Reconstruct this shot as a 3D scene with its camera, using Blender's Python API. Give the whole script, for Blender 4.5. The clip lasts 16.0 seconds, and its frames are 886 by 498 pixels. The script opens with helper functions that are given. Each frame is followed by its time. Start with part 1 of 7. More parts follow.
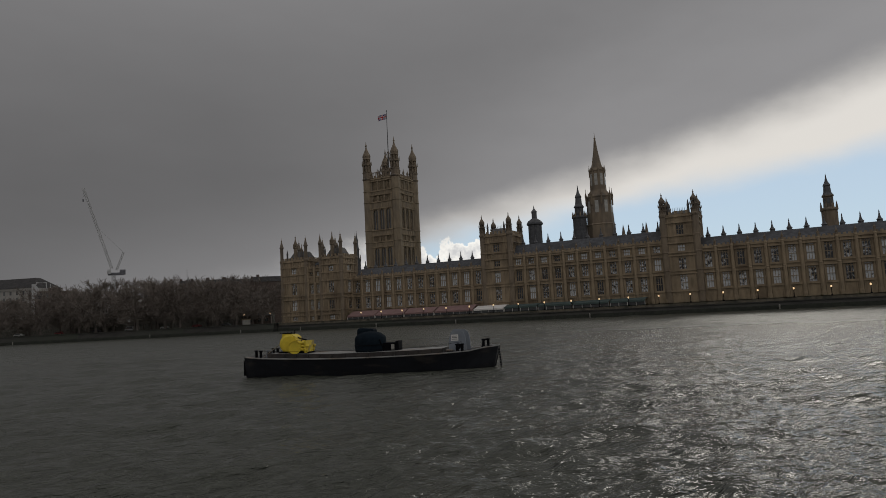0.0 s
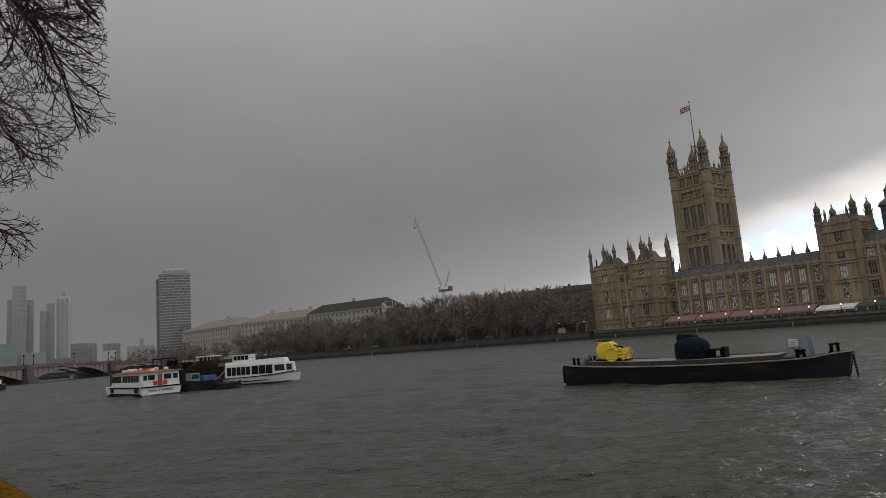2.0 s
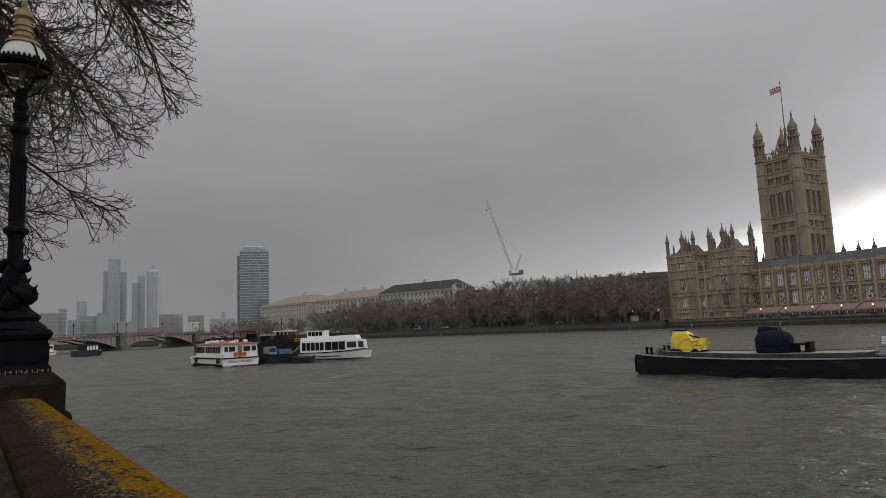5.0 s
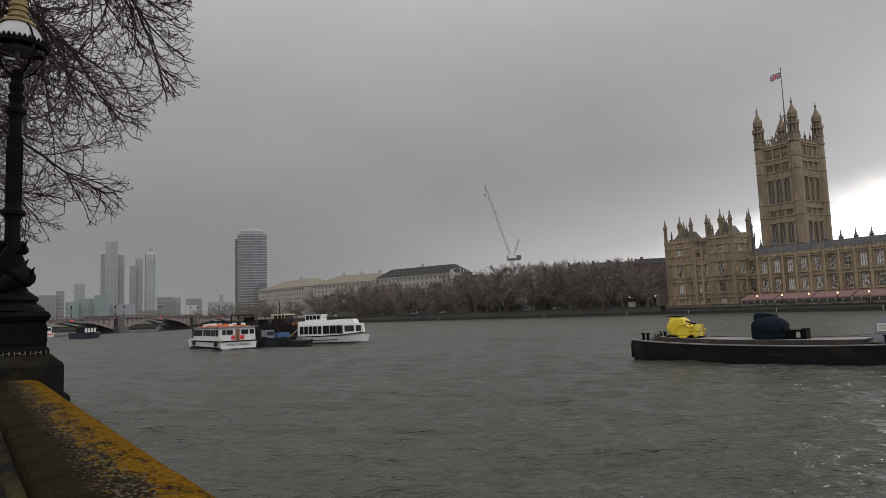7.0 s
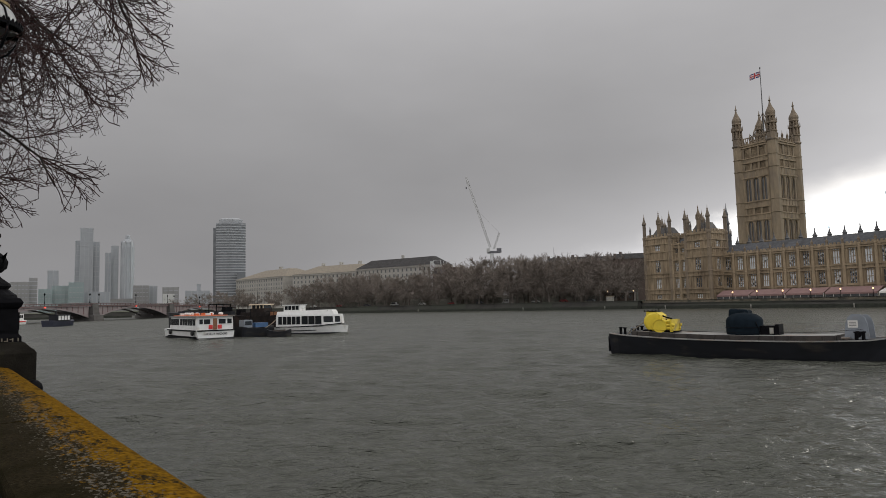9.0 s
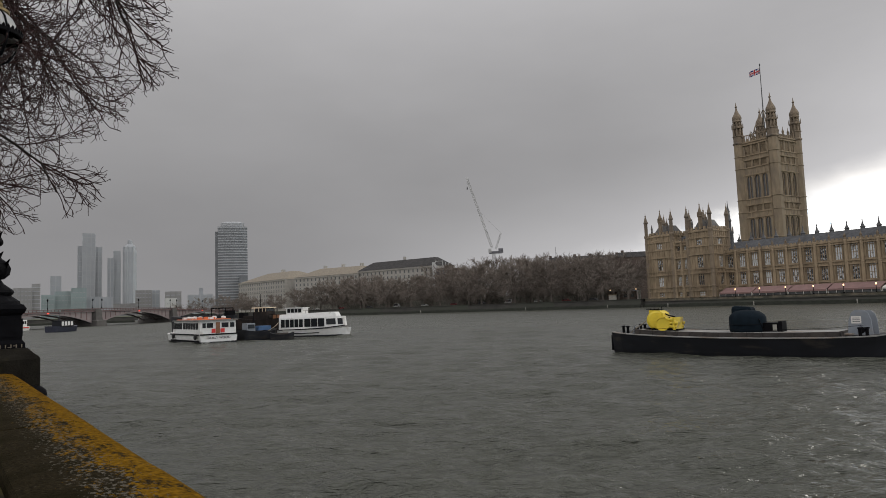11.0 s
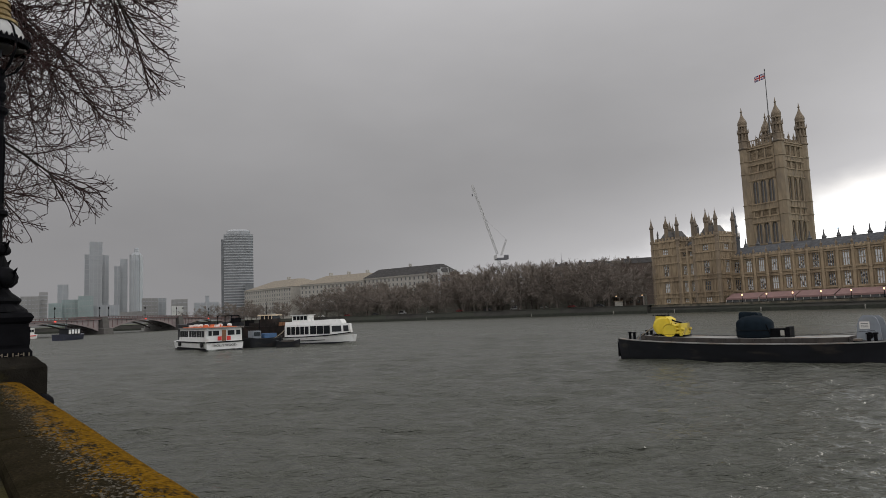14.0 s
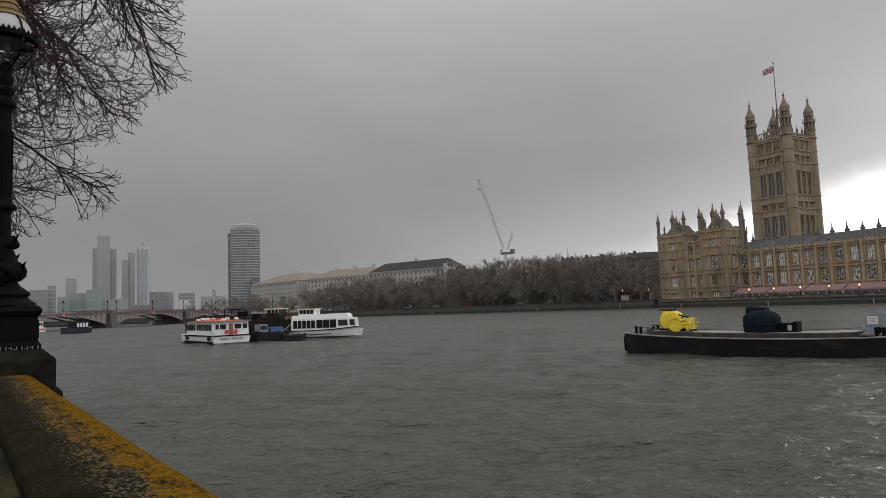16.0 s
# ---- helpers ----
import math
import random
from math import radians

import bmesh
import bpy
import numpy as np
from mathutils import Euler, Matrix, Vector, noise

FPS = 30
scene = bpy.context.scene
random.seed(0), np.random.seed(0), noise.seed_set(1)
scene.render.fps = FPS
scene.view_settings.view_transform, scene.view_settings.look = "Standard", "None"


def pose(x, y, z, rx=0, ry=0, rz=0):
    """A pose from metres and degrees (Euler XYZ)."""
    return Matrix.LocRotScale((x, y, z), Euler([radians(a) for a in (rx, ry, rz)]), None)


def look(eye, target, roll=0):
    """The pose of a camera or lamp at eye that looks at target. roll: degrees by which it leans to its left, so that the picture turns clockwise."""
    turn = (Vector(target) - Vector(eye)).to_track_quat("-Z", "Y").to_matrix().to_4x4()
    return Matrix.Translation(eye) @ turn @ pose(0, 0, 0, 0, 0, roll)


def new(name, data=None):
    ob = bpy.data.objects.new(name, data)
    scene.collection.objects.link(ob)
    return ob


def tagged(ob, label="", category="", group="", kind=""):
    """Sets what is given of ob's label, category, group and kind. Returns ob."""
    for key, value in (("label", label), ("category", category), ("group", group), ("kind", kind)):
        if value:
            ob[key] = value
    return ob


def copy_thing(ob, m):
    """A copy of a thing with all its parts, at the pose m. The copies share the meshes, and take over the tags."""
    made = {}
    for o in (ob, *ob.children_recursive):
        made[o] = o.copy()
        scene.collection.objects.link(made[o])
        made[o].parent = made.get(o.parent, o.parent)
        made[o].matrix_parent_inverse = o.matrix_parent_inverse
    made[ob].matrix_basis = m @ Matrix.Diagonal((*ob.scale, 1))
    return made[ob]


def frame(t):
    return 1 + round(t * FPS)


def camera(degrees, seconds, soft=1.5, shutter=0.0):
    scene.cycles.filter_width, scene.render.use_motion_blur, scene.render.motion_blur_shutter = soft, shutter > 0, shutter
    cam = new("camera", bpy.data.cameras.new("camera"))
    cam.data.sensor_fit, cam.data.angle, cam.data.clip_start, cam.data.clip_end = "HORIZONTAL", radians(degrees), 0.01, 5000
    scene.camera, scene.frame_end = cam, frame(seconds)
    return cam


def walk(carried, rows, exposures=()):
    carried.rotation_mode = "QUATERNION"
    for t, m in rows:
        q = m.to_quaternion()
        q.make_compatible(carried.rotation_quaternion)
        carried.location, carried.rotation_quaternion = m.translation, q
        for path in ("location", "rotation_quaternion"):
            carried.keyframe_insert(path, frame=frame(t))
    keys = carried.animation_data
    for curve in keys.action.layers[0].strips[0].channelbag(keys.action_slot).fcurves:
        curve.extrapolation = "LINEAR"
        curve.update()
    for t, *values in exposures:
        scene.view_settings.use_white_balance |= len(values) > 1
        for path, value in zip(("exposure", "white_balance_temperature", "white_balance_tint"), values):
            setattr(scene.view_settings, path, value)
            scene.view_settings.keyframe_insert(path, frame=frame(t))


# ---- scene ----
cam = camera(68.47, 16.0, soft=0.7)
# seconds, x, y, height over the river, yaw, pitch, lean
PATH = [
    (0.0, 0.000, 0.000, 4.500, -0.047, 5.578, -3.032),
    (0.5, 0.000, 0.000, 4.500, 13.119, 7.537, -3.320),
    (1.0, 0.000, 0.000, 4.500, 20.270, 9.291, -4.425),
    (1.5, 0.000, 0.000, 4.500, 23.683, 8.174, -4.685),
    (2.0, 0.000, 0.000, 4.500, 26.660, 8.017, -4.514),
    (2.5, 0.000, 0.000, 4.500, 29.380, 8.193, -4.425),
    (3.0, 0.000, 0.000, 4.500, 30.805, 7.884, -4.162),
    (3.5, 0.000, 0.000, 4.500, 31.945, 7.444, -3.812),
    (4.0, 0.000, 0.000, 4.500, 31.743, 7.070, -3.684),
    (4.2, 0.000, 0.000, 4.500, 32.039, 7.160, -3.423),
    (6.3, 0.000, 0.000, 4.500, 33.521, 6.392, -1.951),
    (6.5, 0.000, 0.000, 4.500, 33.219, 5.567, -2.301),
    (7.0, 0.000, 0.000, 4.500, 32.934, 5.526, -2.037),
    (7.5, 0.000, 0.000, 4.500, 32.816, 5.425, -2.422),
    (8.0, 0.000, 0.000, 4.500, 32.583, 5.230, -2.230),
    (8.5, 0.000, 0.000, 4.500, 32.296, 4.923, -1.994),
    (9.0, 0.000, 0.000, 4.500, 31.230, 4.775, -1.318),
    (9.2, 0.000, 0.000, 4.500, 31.746, 4.665, -1.331),
    (11.3, 0.000, 0.000, 4.500, 31.427, 4.902, -2.142),
    (11.5, 0.000, 0.000, 4.500, 32.090, 5.190, -1.965),
    (12.0, 0.000, 0.000, 4.500, 31.430, 5.111, -2.262),
    (12.5, 0.000, 0.000, 4.500, 32.154, 5.371, -2.333),
    (13.0, 0.000, 0.000, 4.500, 31.483, 5.002, -2.157),
    (13.5, 0.000, 0.000, 4.500, 31.754, 5.182, -2.303),
    (14.0, 0.000, 0.000, 4.500, 31.832, 5.470, -2.251),
    (14.5, 0.000, 0.000, 4.500, 31.967, 5.606, -1.860),
    (15.0, 0.000, 0.000, 4.500, 32.284, 5.576, -1.908),
    (15.5, 0.000, 0.000, 4.500, 32.543, 5.214, -2.241),
    (16.0, 0.000, 0.000, 4.500, 32.385, 4.980, -2.147),
]
# exposure: the phone's picture brightens as it turns away from the bright gap in the clouds
EXPO = [(0.0, -1.24), (0.5, -1.1), (1.0, -0.86), (1.5, -0.62), (2.0, -0.52), (2.5, -0.43), (3.0, -0.34),
        (3.5, -0.29), (4.2, -0.22), (6.5, -0.05), (7.5, -0.02), (9.0, 0.03), (12.0, 0.02), (16.0, 0.02)]


def along(yaw, pitch):
    """Unit vector for a yaw to the left of +y and a pitch upwards, in degrees."""
    a, e = radians(yaw), radians(pitch)
    return Vector((-math.sin(a) * math.cos(e), math.cos(a) * math.cos(e), math.sin(e)))


def polar(yaw, dist):
    """Plan point on a bearing from the walk."""
    return (-dist * math.sin(radians(yaw)), dist * math.cos(radians(yaw)))


def cam_pose(x, y, z, yaw, pitch, lean):
    eye = Vector((x, y, z))
    return look(eye, eye + along(yaw, pitch), lean)


walk(cam, [(t, cam_pose(x, y, z, yaw, pitch, lean)) for t, x, y, z, yaw, pitch, lean in PATH], EXPO)

# ---- sky: grey cloud deck with a bright gap low in the west ----
SUN_YAW, SUN_EL = -30.0, 24.0
world = bpy.data.worlds.new("sky")
scene.world = world
world.use_nodes = True
wn, wl = world.node_tree.nodes, world.node_tree.links
wn.clear()


def wmath(op, a, b=None, c=None):
    n = wn.new("ShaderNodeMath")
    n.operation = op
    for i, v in enumerate((a, b, c)):
        if v is None:
            continue
        if isinstance(v, (int, float)):
            n.inputs[i].default_value = v
        else:
            wl.new(v, n.inputs[i])
    return n.outputs[0]


def wmap(v, a, b, c=0.0, d=1.0, smooth=True):
    n = wn.new("ShaderNodeMapRange")
    n.interpolation_type = "SMOOTHSTEP" if smooth else "LINEAR"
    wl.new(v, n.inputs[0])
    for i, x in enumerate((a, b, c, d)):
        n.inputs[i + 1].default_value = x
    return n.outputs[0]


def wmix(f, a, b):
    n = wn.new("ShaderNodeMix")
    n.data_type = "RGBA"
    for sock, v in ((n.inputs[0], f), (n.inputs[6], a), (n.inputs[7], b)):
        if isinstance(v, tuple):
            sock.default_value = (*v, 1)
        elif isinstance(v, float):
            sock.default_value = v
        else:
            wl.new(v, sock)
    return n.outputs[2]


coord = wn.new("ShaderNodeTexCoord").outputs["Generated"]
sep = wn.new("ShaderNodeSeparateXYZ")
wl.new(coord, sep.inputs[0])
el = wmath("MULTIPLY", wmath("ARCSINE", sep.outputs[2]), 57.2958)
yaw = wmath("MULTIPLY", wmath("ARCTAN2", wmath("MULTIPLY", sep.outputs[0], -1.0), sep.outputs[1]), 57.2958)


def wnoise(scale, detail, squash=1.0, rough=0.55):
    m = wn.new("ShaderNodeMapping")
    m.inputs["Scale"].default_value = (scale, scale, scale * squash)
    wl.new(coord, m.inputs[0])
    n = wn.new("ShaderNodeTexNoise")
    n.inputs["Scale"].default_value = 1.0
    n.inputs["Detail"].default_value = detail
    n.inputs["Roughness"].default_value = rough
    wl.new(m.outputs[0], n.inputs["Vector"])
    return n.outputs["Fac"]


sky = wn.new("ShaderNodeTexSky")
sky.sky_type = "NISHITA"
sky.sun_disc = False
sky.sun_elevation = radians(SUN_EL)
sky.sun_rotation = radians(-SUN_YAW)
clear = wn.new("ShaderNodeVectorMath")
clear.operation = "SCALE"
wl.new(sky.outputs[0], clear.inputs[0])
clear.inputs["Scale"].default_value = 0.15
sky.dust_density, sky.ozone_density, sky.air_density = 0.0, 4.0, 1.0
broad, fine = wnoise(2.2, 4.0, 2.5), wnoise(9.0, 6.0, 2.0)
# height of the cloud deck's lower edge, rising to the north
edge = wmath("ADD", wmath("MULTIPLY", yaw, -0.25), 7.2)
edge = wmath("ADD", edge, wmath("MULTIPLY", wmath("SUBTRACT", broad, 0.5), 2.5))
edge = wmath("ADD", edge, wmath("MULTIPLY", wmath("SUBTRACT", fine, 0.5), 2.2))
edge = wmath("MINIMUM", edge, 26.0)
below = wmath("SUBTRACT", edge, el)
# the gap closes to the south and well to the north
side = wmath("MULTIPLY", wmap(yaw, 30.0, -2.0), wmap(yaw, -100.0, -70.0))
gap = wmath("MULTIPLY", wmap(below, -2.5, 2.0), side)
band = wmath("SUBTRACT", below, wmath("MULTIPLY", yaw, -0.14))
clear_sky = wmix(0.7, clear.outputs[0], (1.42, 1.68, 1.92))
lit = wmix(wmap(band, -1.2, 1.8), (1.75, 1.68, 1.58), clear_sky)
# lumpy white cumulus low in the gap
lump = wnoise(30.0, 6.0, 1.0, 0.62)
top_el = wmath("ADD", wmath("MULTIPLY", lump, 11.0), 0.6)
cumulus = wmath("MULTIPLY", wmap(wmath("SUBTRACT", top_el, el), 0.0, 0.5), wmap(yaw, -6.0, -3.0))
puff = wmix(wmap(wmath("SUBTRACT", top_el, el), 0.3, 2.4), (2.3, 2.25, 2.12), (1.45, 1.45, 1.46))
lit = wmix(cumulus, lit, puff)
# the deck: brighter overhead and to the east, faintly mottled
lift = wmap(el, 2.0, 62.0, 0.262, 0.85)
east = wmap(sep.outputs[1], 0.35, -0.7, 1.0, 1.9)
deck_v = wmath("MULTIPLY", wmath("MULTIPLY", lift, east), wmath("ADD", wmath("MULTIPLY", broad, 0.34), 0.83))
glow = wmath("MULTIPLY", wmap(el, 13.0, -1.0), wmap(yaw, 52.0, 8.0))
deck_v = wmath("ADD", deck_v, wmath("MULTIPLY", glow, 0.36))
near_gap = wmath("MULTIPLY", wmap(below, -16.0, -1.0), wmap(yaw, 22.0, -12.0))
deck_v = wmath("ADD", deck_v, wmath("MULTIPLY", near_gap, 0.3))
deck = wn.new("ShaderNodeCombineColor")
for i, k in enumerate((1.0, 0.985, 1.005)):
    wl.new(wmath("MULTIPLY", deck_v, k), deck.inputs[i])
bg = wn.new("ShaderNodeBackground")
wl.new(wmix(gap, deck.outputs[0], lit), bg.inputs[0])
out = wn.new("ShaderNodeOutputWorld")
wl.new(bg.outputs[0], out.inputs[0])

lamp = bpy.data.lights.new("sun", "SUN")
lamp.energy, lamp.angle, lamp.color = 0.7, radians(14), (1.0, 0.95, 0.86)
sun = new("sun", lamp)
sun.matrix_world = look(along(SUN_YAW, SUN_EL) * 100, (0, 0, 0))

# ---- materials ----


def material(name, base, rough=0.7, metal=0.0, vary=0.25, scale=1.0, bump=0.0, bump_scale=20.0, stain=None, stain_scale=0.2,
             stain_amount=0.5, per_object=0.0, spec=0.5, stretch=(1, 1, 1), emit=None, emit_strength=0.0):
    """Procedural surface: base colour with fine grain and broad stains, and a fine relief."""
    m = bpy.data.materials.new(name)
    m.use_nodes = True
    n, l = m.node_tree.nodes, m.node_tree.links
    b = n["Principled BSDF"]
    b.inputs["Roughness"].default_value = rough
    b.inputs["Metallic"].default_value = metal
    b.inputs["Specular IOR Level"].default_value = spec
    tc = n.new("ShaderNodeTexCoord")
    mp = n.new("ShaderNodeMapping")
    mp.inputs["Scale"].default_value = stretch
    l.new(tc.outputs["Object"], mp.inputs[0])

    def noise_at(s, d=5.0):
        t = n.new("ShaderNodeTexNoise")
        t.inputs["Scale"].default_value = s
        t.inputs["Detail"].default_value = d
        l.new(mp.outputs[0], t.inputs["Vector"])
        return t.outputs["Fac"]

    def mix(f, a, c):
        x = n.new("ShaderNodeMix")
        x.data_type = "RGBA"
        l.new(f, x.inputs[0])
        for sock, v in ((x.inputs[6], a), (x.inputs[7], c)):
            if isinstance(v, tuple):
                sock.default_value = (*v, 1)
            else:
                l.new(v, sock)
        return x.outputs[2]

    lo, hi = tuple(max(0.0, c * (1 - vary)) for c in base), tuple(min(1.0, c * (1 + vary)) for c in base)
    grain = n.new("ShaderNodeMapRange")
    l.new(noise_at(scale), grain.inputs[0])
    grain.inputs[1].default_value, grain.inputs[2].default_value = 0.3, 0.7
    colour = mix(grain.outputs[0], lo, hi)
    if stain:
        ramp = n.new("ShaderNodeMapRange")
        ramp.interpolation_type = "SMOOTHSTEP"
        l.new(noise_at(stain_scale, 7.0), ramp.inputs[0])
        ramp.inputs[1].default_value, ramp.inputs[2].default_value = 0.62 - 0.25 * stain_amount, 0.7
        colour = mix(ramp.outputs[0], colour, stain)
    if per_object:
        info = n.new("ShaderNodeObjectInfo")
        h = n.new("ShaderNodeHueSaturation")
        v = n.new("ShaderNodeMapRange")
        l.new(info.outputs["Random"], v.inputs[0])
        v.inputs[3].default_value, v.inputs[4].default_value = 1 - per_object, 1 + per_object
        l.new(v.outputs[0], h.inputs["Value"])
        l.new(colour, h.inputs["Color"])
        colour = h.outputs[0]
    l.new(colour, b.inputs["Base Color"])
    if bump:
        bm_ = n.new("ShaderNodeBump")
        bm_.inputs["Strength"].default_value = bump
        bm_.inputs["Distance"].default_value = 0.02
        l.new(noise_at(bump_scale), bm_.inputs["Height"])
        l.new(bm_.outputs[0], b.inputs["Normal"])
    if emit:
        b.inputs["Emission Color"].default_value = (*emit, 1)
        b.inputs["Emission Strength"].default_value = emit_strength
    return m


STONE = material("limestone", (0.262, 0.202, 0.13), 0.85, vary=0.25, scale=0.6, stain=(0.15, 0.11, 0.07), stain_scale=0.12, stain_amount=0.5, stretch=(1, 1, 0.35))
STONE_DARK = material("dark_limestone", (0.19, 0.148, 0.102), 0.88, vary=0.25, scale=0.5, stain=(0.10, 0.085, 0.07), stain_scale=0.15, stain_amount=0.7, stretch=(1, 1, 0.4))
# greyer than the river front's stone: distance haze is put into the colour
TOWER_STONE = material("haze_tinted_limestone", (0.23, 0.182, 0.121), 0.88, vary=0.2, scale=0.5, stain=(0.15, 0.122, 0.09), stain_scale=0.14, stain_amount=0.5, stretch=(1, 1, 0.4))
TOWER_GLAZE = material("belfry_glass", (0.085, 0.082, 0.078), 0.2, vary=0.3, scale=0.35, spec=0.6)
SLATE = material("slate_roof", (0.075, 0.077, 0.082), 0.75, vary=0.3, scale=0.9, stain=(0.05, 0.05, 0.05), stain_scale=0.2, spec=0.2)
ROOF_DARK = material("dark_roof", (0.085, 0.08, 0.075), 0.7, vary=0.25, scale=0.9)
LEAD = material("lead_grey", (0.075, 0.076, 0.078), 0.65, vary=0.2, scale=0.8)
PANE = material("window_glass", (0.035, 0.038, 0.042), 0.06, vary=0.5, scale=0.35, spec=1.0, bump=0.15, bump_scale=0.9)


def pale_pane_material():
    """Leaded glass; pale noise patches paint in drawn blinds and reflected sky."""
    m = bpy.data.materials.new("blind_and_sky_window")
    m.use_nodes = True
    n, l = m.node_tree.nodes, m.node_tree.links
    b = n["Principled BSDF"]
    b.inputs["Roughness"].default_value = 0.12
    tc, info = n.new("ShaderNodeTexCoord"), n.new("ShaderNodeObjectInfo")
    add = n.new("ShaderNodeVectorMath")
    l.new(tc.outputs["Object"], add.inputs[0])
    l.new(info.outputs["Location"], add.inputs[1])
    t = n.new("ShaderNodeTexNoise")
    t.inputs["Scale"].default_value, t.inputs["Detail"].default_value = 1.2, 2.0
    l.new(add.outputs[0], t.inputs["Vector"])
    s = n.new("ShaderNodeMath")
    s.operation = "ADD"
    k = n.new("ShaderNodeMath")
    k.operation = "MULTIPLY"
    k.inputs[1].default_value = 0.5
    l.new(info.outputs["Random"], k.inputs[0])
    l.new(k.outputs[0], s.inputs[0])
    l.new(t.outputs["Fac"], s.inputs[1])
    r = n.new("ShaderNodeMapRange")
    r.inputs[1].default_value, r.inputs[2].default_value = 0.62, 0.84
    l.new(s.outputs[0], r.inputs[0])
    x = n.new("ShaderNodeMix")
    x.data_type = "RGBA"
    x.inputs[6].default_value, x.inputs[7].default_value = (0.03, 0.032, 0.036, 1), (0.6, 0.62, 0.63, 1)
    l.new(r.outputs[0], x.inputs[0])
    l.new(x.outputs[2], b.inputs["Base Color"])
    return m


PALE_PANE = pale_pane_material()
WALL_WET = material("river_wall_granite", (0.038, 0.036, 0.031), 0.85, vary=0.45, scale=0.5, stain=(0.04, 0.044, 0.032), stain_scale=0.1, stain_amount=0.8, stretch=(0.3, 0.3, 1))
PAVE = material("paving", (0.2, 0.19, 0.17), 0.85, vary=0.25, scale=1.5)
GRASS = material("winter_lawn", (0.06, 0.07, 0.035), 0.95, vary=0.35, scale=0.3)


def water_material():
    m = bpy.data.materials.new("river_water")
    m.use_nodes = True
    n, l = m.node_tree.nodes, m.node_tree.links
    b = n["Principled BSDF"]
    tc = n.new("ShaderNodeTexCoord")

    def tex(scale, detail, stretch, turn=26.0):
        mp = n.new("ShaderNodeMapping")
        mp.vector_type = "TEXTURE"
        mp.inputs["Scale"].default_value = tuple(1 / v for v in stretch)
        mp.inputs["Rotation"].default_value = (0, 0, radians(turn))
        l.new(tc.outputs["Object"], mp.inputs[0])
        t = n.new("ShaderNodeTexNoise")
        t.inputs["Scale"].default_value = scale
        t.inputs["Detail"].default_value = detail
        t.inputs["Roughness"].default_value = 0.6
        t.inputs["Distortion"].default_value = 0.6
        l.new(mp.outputs[0], t.inputs["Vector"])
        return t.outputs["Fac"]

    silt = n.new("ShaderNodeMix")
    silt.data_type = "RGBA"
    silt.inputs[6].default_value, silt.inputs[7].default_value = (0.038, 0.0405, 0.031, 1), (0.068, 0.0708, 0.0545, 1)
    l.new(tex(0.03, 4, (1, 2.2, 1), 60), silt.inputs[0])
    l.new(silt.outputs[2], b.inputs["Base Color"])
    # roughness rises with distance from the camera, standing in for unresolved far waves
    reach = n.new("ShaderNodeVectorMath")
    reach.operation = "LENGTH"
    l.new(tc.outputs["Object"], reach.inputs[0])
    far_rough = n.new("ShaderNodeMapRange")
    l.new(reach.outputs["Value"], far_rough.inputs[0])
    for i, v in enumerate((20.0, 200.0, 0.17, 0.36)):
        far_rough.inputs[i + 1].default_value = v
    l.new(far_rough.outputs[0], b.inputs["Roughness"])
    b.inputs["IOR"].default_value = 1.333
    prev = None
    for scale, det, dist, strength, stretch in ((0.12, 2, 0.5, 0.5, (0.7, 1.6, 1)), (0.45, 3, 0.6, 0.9, (0.75, 1.6, 1)), (1.3, 3, 0.34, 1.0, (0.75, 1.7, 1)), (4.0, 2, 0.06, 1.0, (0.8, 1.6, 1))):
        bp = n.new("ShaderNodeBump")
        bp.inputs["Strength"].default_value = strength
        bp.inputs["Distance"].default_value = dist
        l.new(tex(scale, det, stretch), bp.inputs["Height"])
        if prev:
            l.new(prev, bp.inputs["Normal"])
        prev = bp.outputs[0]
    l.new(prev, b.inputs["Normal"])
    return m


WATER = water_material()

# ---- building helpers ----


def box(bm, x0, x1, y0, y1, z0, z1):
    v = [bm.verts.new((x, y, z)) for z in (z0, z1) for y in (y0, y1) for x in (x0, x1)]
    for f in ((0, 2, 3, 1), (4, 5, 7, 6), (0, 1, 5, 4), (2, 6, 7, 3), (0, 4, 6, 2), (1, 3, 7, 5)):
        bm.faces.new([v[i] for i in f])


def loft(bm, rings, close=True):
    """Skin a list of rings of points; each ring has the same count."""
    vs = [[bm.verts.new(p) for p in r] for r in rings]
    k = len(rings[0])
    for a, b in zip(vs, vs[1:]):
        for i in range(k):
            j = (i + 1) % k
            bm.faces.new((a[i], a[j], b[j], b[i]))
    if close:
        bm.faces.new(vs[0][::-1])
        bm.faces.new(vs[-1])


def ring(cx, cy, z, r, n=8, turn=0.0, sx=1.0, sy=1.0):
    return [(cx + sx * r * math.cos(turn + 2 * math.pi * i / n), cy + sy * r * math.sin(turn + 2 * math.pi * i / n), z) for i in range(n)]


def lathe(bm, profile, n=8, cx=0.0, cy=0.0, turn=0.0):
    """Turned shape from (radius, height) pairs."""
    loft(bm, [ring(cx, cy, z, max(r, 0.004), n, turn) for r, z in profile])


def tube(bm, pts, r0, r1=None, n=5):
    """A tapered bar through points."""
    pts = [Vector(p) for p in pts]
    r1 = r0 if r1 is None else r1
    rings = []
    for i, p in enumerate(pts):
        d = (pts[min(i + 1, len(pts) - 1)] - pts[max(i - 1, 0)]).normalized()
        a = d.orthogonal().normalized()
        b = d.cross(a)
        r = r0 + (r1 - r0) * i / max(1, len(pts) - 1)
        rings.append([p + r * (math.cos(2 * math.pi * k / n) * a + math.sin(2 * math.pi * k / n) * b) for k in range(n)])
    loft(bm, rings)


